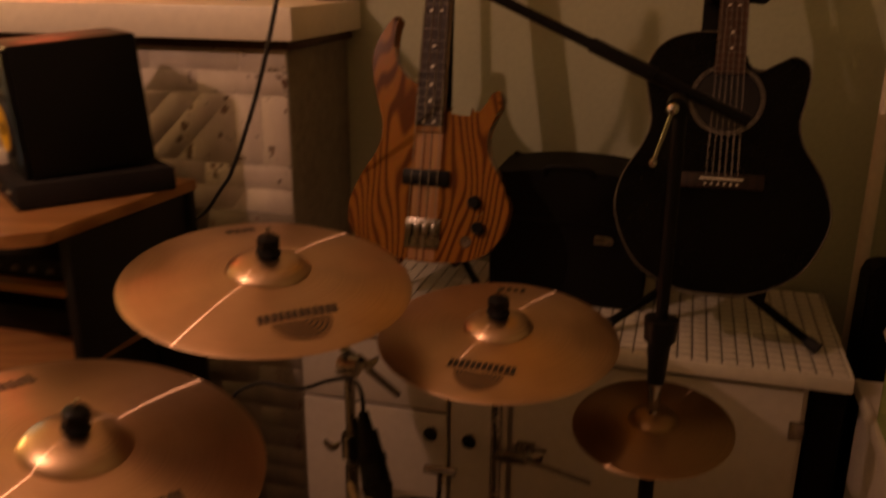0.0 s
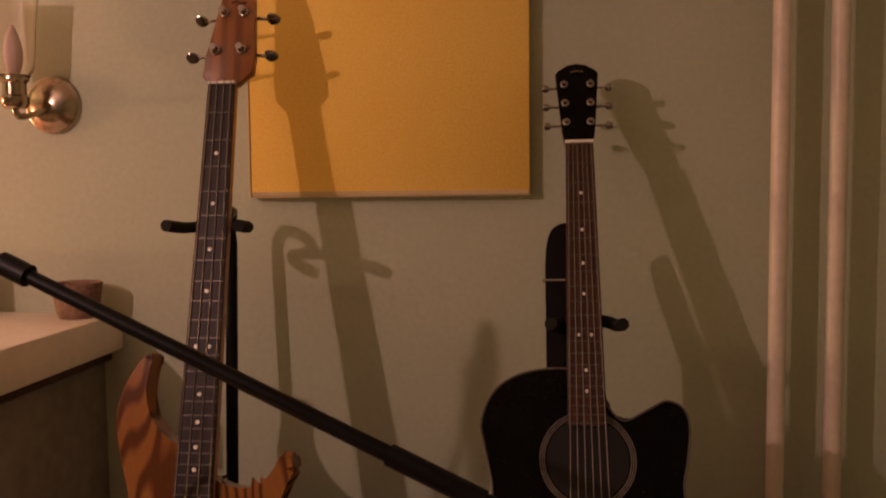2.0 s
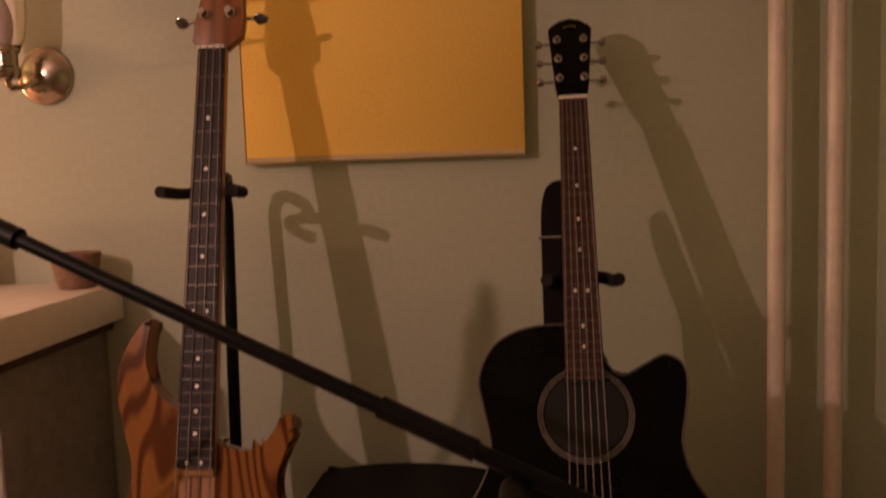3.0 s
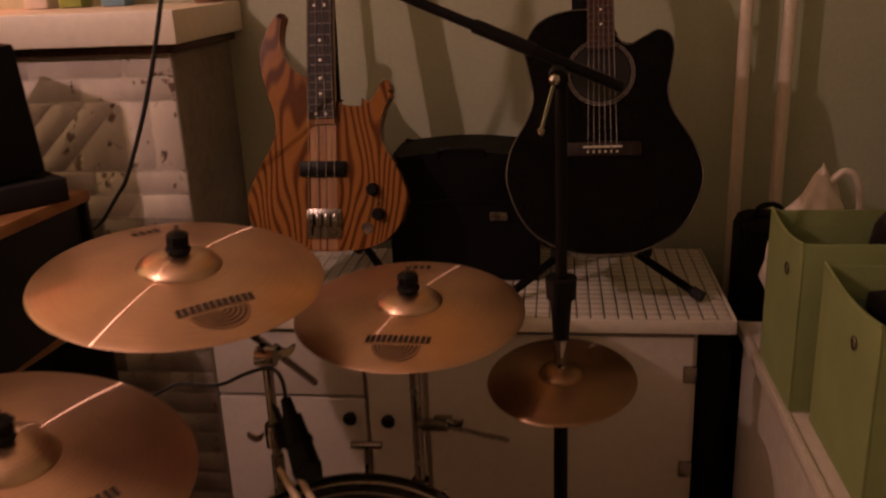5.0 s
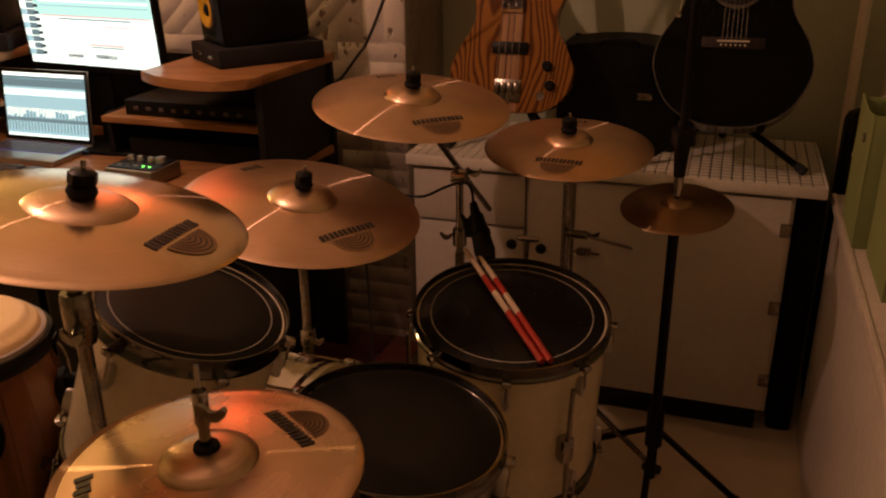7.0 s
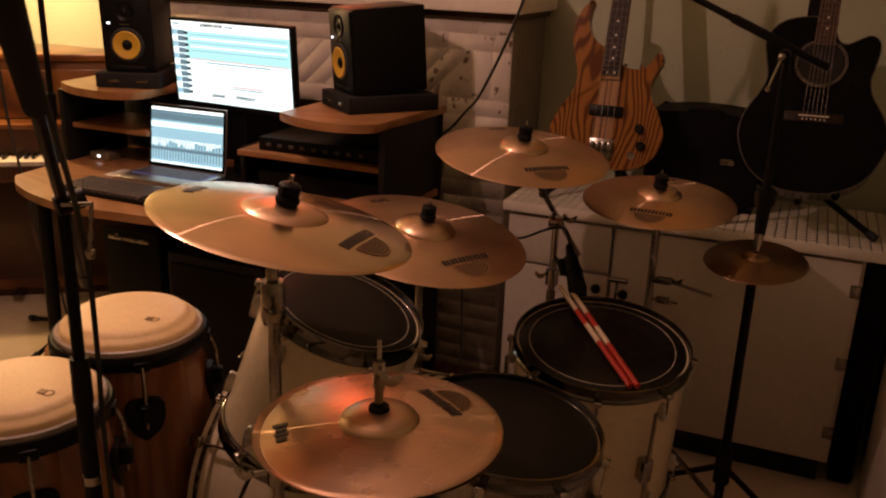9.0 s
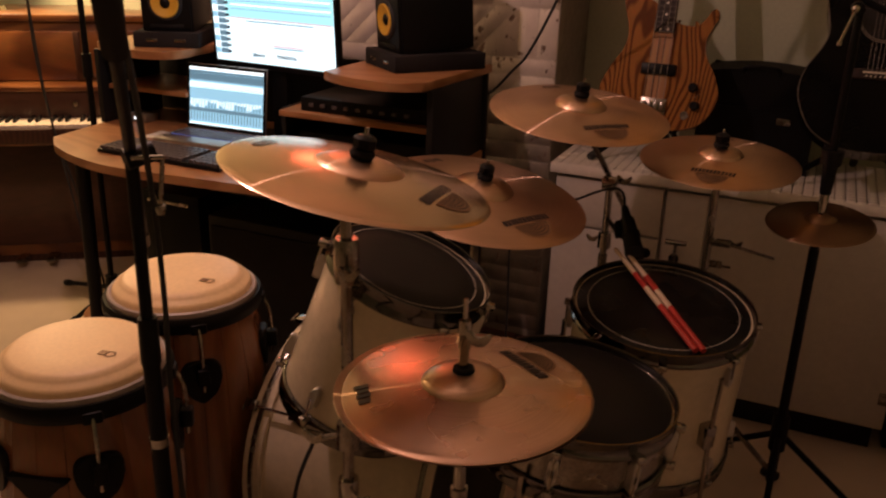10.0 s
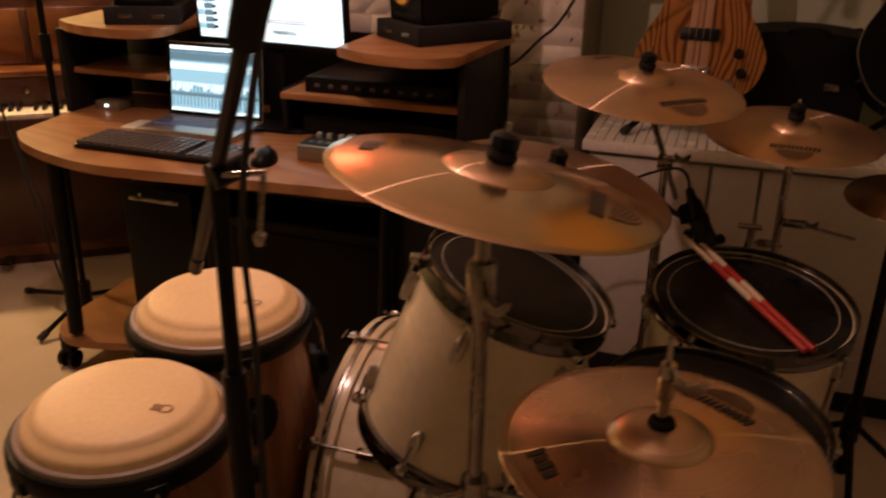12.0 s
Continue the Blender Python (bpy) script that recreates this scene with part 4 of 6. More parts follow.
def cymbal(name, label, place, normal, R, logo, mark, bell=0.19, rise=0.10, mat=BRONZE, ink=True, dome=1.0):
    """Bowed cymbal with bell; place is the middle of the rim plane. logo, mark: angles of the prints, from x towards y."""
    t = thing(name, label, "cymbal", upright(place, normal))
    h, d = R * rise, R * dome
    prof = [(R, 0.0), (R * 0.985, 0.0018)]
    for k in range(1, 10):
        u = 1 - k / 10 * (1 - bell * 1.12)
        prof.append((R * u, h * (1 - ((u - bell) / (1 - bell)) ** 1.7)))
    under = [(r, z - 0.0018) for r, z in prof[-1:1:-1]]
    part("plate", lathe(prof + under + [(R, 0.0)], 96), mat, t)
    r0, z0 = prof[-1]
    cup = [(r0, z0 - 0.0015), (r0, z0), (r0 * 0.95, z0 + d * 0.022), (r0 * 0.84, z0 + d * 0.050), (r0 * 0.66, z0 + d * 0.074), (r0 * 0.42, z0 + d * 0.087), (0.006, z0 + d * 0.092), (0.006, z0 + d * 0.088), (r0 * 0.6, z0 + d * 0.066)]
    part("bell", lathe(cup, 64), mat if mat is DARKBRONZE else BELL, t)

    def z_at(r):
        u = max(bell, r / R)
        return h * (1 - ((u - bell) / (1 - bell)) ** 1.7)

    def print_on(name, pts, material_, lab, lift=0.0):
        """A flat mark lying on the bow; pts are (radius, sideways) pairs."""
        a = radians(logo if name != "series_mark" else mark)
        bm = bmesh.new()
        grid = []
        for r, s in pts:
            rr = math.hypot(r, s)
            ang = a + math.atan2(s, r)
            grid.append(bm.verts.new((rr * math.cos(ang), rr * math.sin(ang), z_at(rr) + 0.0012 + lift)))
        bm.faces.new(grid)
        bmesh.ops.recalc_face_normals(bm, faces=bm.faces)
        for f in bm.faces:
            if f.normal.z < 0:
                f.normal_flip()
        part(name, bm, material_, t, lab)

    if ink:
        c = R * 0.66
        w = R * 0.27
        cell = 2 * w / 6
        for k in range(6):
            s0 = -w + k * cell + 0.0012
            for f0, f1, low, high in ((0.0, 0.36, 0.0, 1.0), (0.48, 0.84, 0.0, 1.0)):
                r0, r1 = c - 0.0205 + 0.0175 * low, c - 0.0205 + 0.0175 * high
                a0, a1 = s0 + cell * f0, s0 + cell * f1
                print_on("logo_bar", [(r0, a0 + 0.0015), (r0, a1 + 0.0015), (r1, a1), (r1, a0)], INK, "black maker's mark bar")
        n = 20
        rad = R * 0.20
        print_on("logo_arc", [(c + 0.002 + rad * math.sin(math.pi * k / n), rad * math.cos(math.pi * k / n)) for k in range(n + 1)], PALEINK, "brown half-disc maker's mark")
        for q in (0.22, 0.38, 0.54, 0.70, 0.86):
            r1, r2 = rad * q, rad * (q - 0.055)
            arc = [(c + 0.0027 + r1 * math.sin(math.pi * k / n), r1 * math.cos(math.pi * k / n)) for k in range(n + 1)]
            arc += [(c + 0.0027 + r2 * math.sin(math.pi * k / n), r2 * math.cos(math.pi * k / n)) for k in range(n, -1, -1)]
            print_on("logo_line", arc, INK, "thin dark arc", 0.0004)
        if mark is not None:
            for s0, s1, r0, r1 in ((-0.024, -0.016, 0.72, 0.84), (-0.012, -0.004, 0.73, 0.82), (0.0, 0.008, 0.72, 0.83), (0.012, 0.022, 0.73, 0.82)):
                print_on("series_mark", [(R * r0, s0), (R * r0, s1), (R * r1, s1 + 0.001), (R * r1, s0 + 0.001)], INK, "black series mark bar")
    z = h + d * 0.092
    if ink:
        part("felt_washer", lathe([(0.0, z + 0.014), (0.016, z + 0.014), (0.019, z + 0.007), (0.016, z), (0, z)], 24), FELT, t, "black felt washer")
        part("sleeve_nut", lathe([(0.0, z + 0.034), (0.012, z + 0.034), (0.0175, z + 0.030), (0.0175, z + 0.017), (0.014, z + 0.014), (0, z + 0.014)], 8), BLACKPLASTIC, t, "black ribbed nut")
        part("rod_end", rod((0, 0, z + 0.03), (0, 0, z + 0.046), 0.0035), CHROME, t)
    return t


cymbal("crash_cymbal", "bronze crash cymbal with black printed marks, on a boom arm", (-0.072, 1.267, 1.013), (0.106, -0.098, 1), 0.218, -46, 132)
cymbal("crash_cymbal", "small bronze crash cymbal with black printed marks", (0.255, 1.405, 0.905), (0.015, -0.108, 1), 0.192, -90, 93)
cymbal("ride_cymbal", "large bronze cymbal with a red-orange sheen", (-0.201, 0.965, 0.862), (0.179, -0.055, 1), 0.240, -28, 152)
cymbal("crash_cymbal", "steeply tilted bronze cymbal over the rack drum", (-0.140, 0.290, 1.083), (0.178, 0.100, 1), 0.200, 6, 186, 0.23, mat=SHINYBRONZE, dome=0.6)
cymbal("splash_cymbal", "dull dark bronze splash cymbal threaded on a microphone stand", (0.506, 1.40, 0.786), (-0.038, -0.161, 1), 0.124, 0, None, 0.2, 0.12, DARKBRONZE, False)


def hat():
    t = cymbal("hi_hat_cymbal", "upper bronze hi-hat cymbal with printed marks", (0.085, 0.172, 0.852), (-0.022, -0.008, 1), 0.172, 57, -146, 0.225, 0.085, HATBRONZE)
    for o in list(t.children):
        if o.name.split(".")[0] in ("felt_washer", "sleeve_nut", "rod_end"):
            bpy.data.objects.remove(o)
    low = thing("hi_hat_cymbal", "lower bronze hi-hat cymbal facing up under the other", "cymbal", pose(0.085, 0.172, 0.850, 180))
    R, h = 0.172, 0.0146
    part("plate", lathe([(R, 0), (R * 0.8, 0.006), (R * 0.6, 0.011), (R * 0.3, h), (R * 0.28, h + 0.004), (R * 0.15, h + 0.014), (0.006, h + 0.016), (0.006, h + 0.013), (R * 0.14, h + 0.011), (R * 0.3, h - 0.003), (R * 0.6, 0.008), (R, -0.002)], 72), BRONZE, low)


hat()

hs = thing("hi_hat_stand", "chrome hi-hat stand with pull rod and clutch", "cymbal stand")
part("pole", rod((0.086, 0.170, 0.06), (0.086, 0.170, 0.70), 0.0125), OLDCHROME, hs)
part("upper_tube", rod((0.086, 0.170, 0.70), (0.086, 0.170, 0.825), 0.009), CHROME, hs)
part("seat", lathe([(0.0, 0.826), (0.022, 0.826), (0.024, 0.815), (0.012, 0.80), (0, 0.80)], 24, pose(0.086, 0.170, 0)), BLACKPLASTIC, hs)
part("pull_rod", rod((0.085, 0.171, 0.80), (0.083, 0.174, 0.985), 0.0032), CHROME, hs)
cl = part("clutch", lathe([(0.0, 0.955), (0.008, 0.955), (0.009, 0.945), (0.009, 0.915), (0.0065, 0.910), (0.0065, 0.886), (0.012, 0.882), (0.012, 0.876), (0.007, 0.874), (0, 0.874)], 20, pose(0.084, 0.172, 0)), CHROME, hs)
part("clutch_felt", lathe([(0.0, 0.887), (0.014, 0.887), (0.015, 0.882), (0.014, 0.877), (0, 0.877)], 20, pose(0.0845, 0.172, 0)), FELT, cl)
part("wing_screw", rod((0.084, 0.172, 0.936), (0.106, 0.160, 0.936), 0.0035), CHROME, cl)
wing_nut(cl, (0.108, 0.158, 0.936), CHROME, 0.8)
part("pedal", box((0.05, 0.20, 0.02), (0.12, 0.44, 0.034), 0.004, None), OLDCHROME, hs)
tripod(hs, 0.086, 0.170, 0.70, 0.25, 100)


def pole_stand(label, x, y, top, tip, turn, clamps=()):
    """A straight cymbal stand; tip is where the tilter meets the cymbal."""
    t = thing("cymbal_stand", label, "cymbal stand", None, "cymbal stands")
    part("lower_tube", rod((x, y, 0.04), (x, y, 0.56), 0.0125), OLDCHROME, t)
    part("upper_tube", rod((x, y, 0.56), (x, y, top), 0.0095), OLDCHROME, t)
    jt = part("height_clamp", lathe([(0.0, 0.585), (0.016, 0.585), (0.017, 0.58), (0.017, 0.55), (0.015, 0.545), (0, 0.545)], 20, pose(x, y, 0)), CHROME, t)
    part("clamp_screw", rod((x, y, 0.565), (x + 0.03, y - 0.018, 0.565), 0.004), CHROME, jt)
    wing_nut(jt, (x + 0.033, y - 0.02, 0.565))
    part("tilter", lathe([(0.0, -0.012), (0.014, -0.012), (0.016, 0), (0.014, 0.012), (0, 0.012)], 20, pose(x, y, top, 90)), CHROME, t)
    part("tilter_rod", rod((x, y, top), tip, 0.005), CHROME, t)
    tripod(t, x, y, top, 0.27, turn)
    return t


sb = pole_stand("chrome stand with a wing screw under the small crash cymbal", 0.258, 1.400, 0.885, (0.255, 1.402, 0.945), 20)
part("side_clamp", box((0.262, 1.375, 0.694), (0.315, 1.395, 0.712), 0.004), OLDCHROME, sb)
wing_nut(sb, (0.325, 1.382, 0.703))
part("side_rod", rod((0.31, 1.384, 0.702), (0.42, 1.36, 0.692), 0.004), OLDCHROME, sb)
pole_stand("chrome stand under the large orange cymbal", -0.215, 0.975, 0.835, (-0.199, 0.963, 0.905), 60)
sd = pole_stand("worn chrome stand with clamps under the steep cymbal", -0.143, 0.262, 1.055, (-0.138, 0.290, 1.120), 200)
cd = part("memory_clamp", lathe([(0.0, 1.0), (0.017, 1.0), (0.019, 0.99), (0.019, 0.94), (0.016, 0.93), (0, 0.93)], 20, pose(-0.143, 0.262, 0)), OLDCHROME, sd)
part("clamp_arm", rod((-0.143, 0.262, 0.955), (-0.115, 0.220, 0.960), 0.008), OLDCHROME, cd)
wing_nut(cd, (-0.112, 0.214, 0.962), OLDCHROME, 0.8)
cd2 = part("lower_clamp", lathe([(0.0, 0.69), (0.018, 0.69), (0.019, 0.68), (0.019, 0.645), (0, 0.64)], 20, pose(-0.143, 0.262, 0)), OLDCHROME, sd)
part("clamp_screw", rod((-0.143, 0.262, 0.668), (-0.185, 0.232, 0.664), 0.005), CHROME, cd2)
wing_nut(cd2, (-0.188, 0.23, 0.664), OLDCHROME, 0.85)
part("side_arm", tube([(-0.14, 0.262, 0.672), (-0.10, 0.29, 0.645), (-0.05, 0.33, 0.62), (0.01, 0.37, 0.622)], 0.008), OLDCHROME, cd2)

sa = thing("cymbal_stand", "chrome boom stand under the crash cymbal, microphone clipped on", "cymbal stand", None, "cymbal stands")
part("lower_tube", rod((-0.016, 1.44, 0.04), (-0.016, 1.44, 0.60), 0.0125), OLDCHROME, sa)
part("upper_tube", rod((-0.016, 1.44, 0.60), (-0.016, 1.44, 0.80), 0.0095), CHROME, sa)
ja = part("height_clamp", lathe([(0.0, 0.665), (0.017, 0.665), (0.018, 0.66), (0.018, 0.62), (0, 0.615)], 20, pose(-0.016, 1.44, 0)), CHROME, sa)
wing_nut(ja, (-0.045, 1.42, 0.645))
jb = part("boom_joint", lathe([(0.0, -0.018), (0.018, -0.018), (0.020, 0), (0.018, 0.018), (0, 0.018)], 20, pose(-0.016, 1.44, 0.80, 0, 90)), CHROME, sa)
wing_nut(jb, (0.022, 1.435, 0.812), CHROME, 0.9)
part("boom_arm", rod((0.010, 1.625, 0.655), (-0.064, 1.285, 0.988), 0.0075), OLDCHROME, sa)
part("boom_tip", rod((-0.064, 1.285, 0.988), (-0.069, 1.263, 1.055), 0.005), CHROME, sa)
part("arm_sleeve", rod((-0.13, 1.30, 0.972), (-0.055, 1.285, 0.985), 0.012), BLACKPLASTIC, sa, "black plastic sleeve")
tripod(sa, -0.016, 1.44, 0.7, 0.26, -30)


def lugs(t, R, z0, z1, n, turn, rod_r=0.003):
    """Tension rods with lug casings round a drum."""
    for k in range(n):
        a = radians(turn + 360 * k / n)
        c, s = math.cos(a), math.sin(a)
        lg = part("lug", slab([(p.x, p.y) for p in spline([(0.008, 0.0), (0.0065, 0.018), (0, 0.024), (-0.0065, 0.018), (-0.008, 0), (-0.0065, -0.018), (0, -0.024), (0.0065, -0.018)], 3, True)], 0, 0.015, 0.004, 2,
                              Matrix.Translation((R * c, R * s, z0)) @ Matrix.Rotation(a, 4, "Z") @ pose(0, 0, 0, 90, 0, 90)), ALU, t)
        part("tension_rod", rod(((R + 0.015) * c, (R + 0.015) * s, z0), ((R + 0.015) * c, (R + 0.015) * s, z1), rod_r, seg=8), CHROME, lg)
        part("claw", box((-0.010, -0.009, -0.006), (0.010, 0.009, 0.006), 0.003, Matrix.Translation(((R + 0.013) * c, (R + 0.013) * s, z1)) @ Matrix.Rotation(a, 4, "Z")), CHROME, lg)


def drum(name, label, m, R, depth, head_mat, n_lugs, turn, print_ring=True, shell_mat=None):
    """Shell with two hoops and heads; the local z axis is the drum's axis, z = 0 at the upper hoop's rim."""
    t = thing(name, label, "drum", m)
    part("shell", lathe([(R * 0.965, -0.012), (R * 0.965, -depth + 0.012), (R * 0.94, -depth + 0.012), (R * 0.94, -0.012), (R * 0.965, -0.012)], 64), shell_mat or SHELL, t)
    part("head", lathe([(0, -0.010), (R * 0.5, -0.0101), (R * 0.93, -0.0105), (R * 0.965, -0.014), (R * 0.975, -0.022), (R * 0.96, -0.022), (0, -0.016)], 64), head_mat, t)
    if print_ring:
        part("ring_print", lathe([(R * 0.818, -0.0092), (R * 0.828, -0.0092), (R * 0.828, -0.0099), (R * 0.818, -0.0099), (R * 0.818, -0.0092)], 72), RINGWHITE, t, "thin pale printed ring")
    for z, nm in ((0.0, "upper_hoop"), (-depth, "lower_hoop")):
        s = 1 if z == 0 else -1
        part(nm, lathe([(R * 0.975, z - s * 0.036), (R * 0.990, z - s * 0.036), (R * 1.012, z - s * 0.033), (R * 1.012, z - s * 0.028), (R * 0.992, z - s * 0.024), (R * 0.990, z - s * 0.008),
                        (R * 1.002, z - s * 0.004), (R * 1.000, z), (R * 0.985, z), (R * 0.978, z - s * 0.004), (R * 0.975, z - s * 0.036)], 72), DARKROOMCHROME, t, "chrome hoop")
    lugs(t, R * 0.965, -0.075, -0.028, n_lugs, turn)
    lugs(t, R * 0.965, -depth + 0.075, -depth + 0.028, n_lugs, turn)
    return t


def drum_legs(t, m, R, depth, angles):
    """Floor legs, upright in the room, in brackets on the shell."""
    inv = m.inverted()
    for a in angles:
        a = radians(a)
        p = m @ Vector((R * 1.06 * math.cos(a), R * 1.06 * math.sin(a), -depth * 0.55))
        q = m @ Vector((R * 1.06 * math.cos(a), R * 1.06 * math.sin(a), -0.06))
        foot = Vector((p.x + 0.04 * math.cos(a), p.y + 0.04 * math.sin(a), 0.012))
        lg = part("leg", tube([inv @ q, inv @ p, inv @ Vector((p.x, p.y, 0.14)), inv @ foot], 0.0055, 4, 8, True), CHROME, t)
        part("bracket", box((-0.012, -0.014, -0.03), (0.020, 0.014, 0.03), 0.004, Matrix.Translation((R * 0.99 * math.cos(a), R * 0.99 * math.sin(a), -depth * 0.55)) @ Matrix.Rotation(a, 4, "Z")), CHROME, lg)
        part("rubber_foot", rod(inv @ foot, inv @ (foot + Vector((0, 0, -0.012))), 0.011), RUBBER, lg)


mf = upright((0.209, 1.079, 0.643), (0.055, -0.135, 1))
ft = drum("floor_tom", "cream floor tom with a glossy black head and pale ring", mf, 0.205, 0.40, HEADBLACK, 8, 12)
drum_legs(ft, mf, 0.205, 0.40, (75, 200, 318))
part("leg_screw", rod((-0.02, 0.219, -0.02), (-0.02, 0.219, 0.04), 0.004), OLDCHROME, ft)
part("leg_screw_handle", rod((-0.045, 0.219, 0.042), (0.006, 0.219, 0.046), 0.0065), OLDCHROME, ft)
mr = upright((-0.147, 0.501, 0.879), (0.370, 0.036, 1))
rt = drum("rack_tom", "deep cream rack tom tilted towards the stool, dark head", mr, 0.148, 0.325, HEADGREY, 6, 20)
ms = upright((0.153, 0.565, 0.680), (0.113, -0.008, 1))
sn = drum("snare_drum", "steel snare drum with chrome rims and a plain dark head", ms, 0.174, 0.135, HEADGREY, 8, 5, False, OLDCHROME)
ss = thing("snare_stand", "chrome basket stand under the snare drum", "drum stand")
part("pole", rod((0.14, 0.566, 0.05), (0.14, 0.566, 0.50), 0.012), OLDCHROME, ss)
for k in range(3):
    a = radians(20 + 120 * k)
    e = ms @ Vector((0.182 * math.cos(a), 0.182 * math.sin(a), -0.125))
    e2 = ms @ Vector((0.184 * math.cos(a), 0.184 * math.sin(a), -0.09))
    e0 = ms @ Vector((0.182 * math.cos(a), 0.182 * math.sin(a), -0.142))
    part("basket_arm", tube([(0.14, 0.566, 0.47), e0, e, e2], 0.006, 4, 8, True), CHROME, ss)
tripod(ss, 0.14, 0.566, 0.5, 0.24, 75, tall=0.26)

lead = thing("cable", "thin black cable hanging down behind the cymbal stand", "cable")
part("lead", tube([(-0.255, 0.345, 0.585), (-0.275, 0.31, 0.50), (-0.285, 0.30, 0.38), (-0.30, 0.29, 0.20), (-0.31, 0.29, 0.06), (-0.34, 0.27, 0.006), (-0.42, 0.24, 0.006)], 0.0038), RUBBER, lead)
# the bass drum lies on its side, its axis across the room
mb = Matrix.Translation((-0.10, 0.76, 0.302)) @ pose(0, 0, 0, 0, 90, 0)
bd = thing("bass_drum", "cream bass drum lying on its side with chrome rods", "drum", mb)
R = 0.280
part("shell", lathe([(R, -0.02), (R, -0.40), (R * 0.97, -0.40), (R * 0.97, -0.02), (R, -0.02)], 72), SHELL, bd)
part("batter_head", lathe([(0, -0.006), (R * 0.97, -0.008), (R * 0.99, -0.02), (0, -0.016)], 64), HEADGREY, bd)
part("front_head", lathe([(0, -0.414), (R * 0.97, -0.412), (R * 0.99, -0.40), (0, -0.404)], 64), HEADBLACK, bd)
for z in (0.0, -0.42):
    s = 1 if z == 0 else -1
    part("hoop", lathe([(R * 1.0, z - s * 0.040), (R * 1.035, z - s * 0.040), (R * 1.045, z - s * 0.02), (R * 1.035, z), (R * 1.0, z), (R * 0.995, z - s * 0.02), (R * 1.0, z - s * 0.040)], 80), SHELL, bd, "cream wooden hoop")
    part("hoop_inlay", lathe([(R * 1.044, z - s * 0.026), (R * 1.0495, z - s * 0.022), (R * 1.044, z - s * 0.014)], 80), OLDCHROME, bd, "dull metal hoop inlay")
for k in range(8):
    a = radians(8 + 45 * k)
    c, s = math.cos(a), math.sin(a)
    for z0, z1 in ((-0.12, 0.004), (-0.30, -0.424)):
        lg = part("lug", box((-0.009, -0.011, -0.035), (0.018, 0.011, 0.035), 0.006, Matrix.Translation((R * c, R * s, z0)) @ Matrix.Rotation(a, 4, "Z")), CHROME, bd)
        part("tension_rod", rod(((R + 0.018) * c, (R + 0.018) * s, z0), ((R + 0.018) * c, (R + 0.018) * s, z1), 0.0035, seg=8), CHROME, lg)
        part("claw", box((-0.012, -0.012, -0.010), (0.012, 0.012, 0.010), 0.003, Matrix.Translation(((R + 0.012) * c, (R + 0.012) * s, z1 + (-0.004 if z1 > 0 else 0.004))) @ Matrix.Rotation(a, 4, "Z")), CHROME, lg)
        part("key_handle", rod(((R + 0.018) * c - 0.014 * s, (R + 0.018) * s + 0.014 * c, z1 + (0.016 if z1 > 0 else -0.016)), ((R + 0.018) * c + 0.014 * s, (R + 0.018) * s - 0.014 * c, z1 + (0.016 if z1 > 0 else -0.016)), 0.0035, seg=8), CHROME, lg)
for y in (-1, 1):
    part("spur", rod((0.16, y * 0.235, -0.33), (0.300, y * 0.35, -0.46), 0.007), CHROME, bd)
th = thing("tom_holder", "chrome post and arm carrying the rack tom", "drum holder")
part("post", rod((-0.31, 0.76, 0.58), (-0.31, 0.76, 0.80), 0.013), CHROME, th)
part("arm", tube([(-0.31, 0.76, 0.785), (-0.28, 0.71, 0.79), (-0.235, 0.655, 0.775)], 0.009, 6), CHROME, th)
part("base_plate", box((-0.345, 0.725, 0.572), (-0.275, 0.795, 0.590), 0.004), CHROME, th)


def stick(a, b, label):
    t = thing("drumstick", label, "drumstick", None, "drumsticks on the floor tom")
    a, b = Vector(a), Vector(b)
    d = b - a
    for f0, f1, m2 in ((0.0, 0.27, PALESTICK), (0.27, 0.42, REDSTICK), (0.42, 0.60, PALESTICK), (0.60, 1.0, REDSTICK)):
        part("band", rod(a + d * f0, a + d * f1, 0.0068 if f0 else 0.0056, 0.0068, 12), m2, t)
    tp = part("tip", lathe([(0.0, -0.010), (0.004, -0.008), (0.0058, 0.0), (0.005, 0.004), (0, 0.004)], 12, upright(a, d)), PALESTICK, t)
    return t


fz = lambda x, y: (mf @ Vector((0, 0, -0.010))).z - (x - 0.209) * 0.055 + (y - 1.079) * 0.135 + 0.0075
for (x0, y0), (x1, y1), lift in (((0.056, 1.256), (0.307, 0.927), 0.0), ((0.088, 1.248), (0.322, 0.934), 0.0)):
    stick((x0, y0, fz(x0, y0) + 0.012), (x1, y1, fz(x1, y1) + 0.001), "red and pale banded drumstick lying on the floor tom")

# the small microphone over the floor tom, clipped to the boom stand
mic = thing("clip_microphone", "small black drum microphone on a clip over the floor tom", "microphone")
part("body", rod((0.062, 1.315, 0.750), (0.098, 1.262, 0.690), 0.018, 0.024, 20), BLACKPLASTIC, mic)
part("collar_ring", rod((0.078, 1.2915, 0.7235), (0.082, 1.2855, 0.7165), 0.0235, 0.0245, 20), BLACKMETAL, mic)
part("grille", rod((0.098, 1.262, 0.690), (0.108, 1.248, 0.672), 0.025, 0.020, 20), FOAM, mic)
part("connector", rod((0.050, 1.333, 0.775), (0.062, 1.315, 0.750), 0.009, 0.013, 16), BLACKMETAL, mic)
part("clip", box((-0.012, -0.02, -0.014), (0.012, 0.02, 0.014), 0.004, pose(0.05, 1.30, 0.725, 40, 0, 30)), BLACKPLASTIC, mic)
part("clip_arm", tube([(0.05, 1.30, 0.725), (0.03, 1.36, 0.70), (-0.005, 1.43, 0.70)], 0.006), BLACKMETAL, mic)
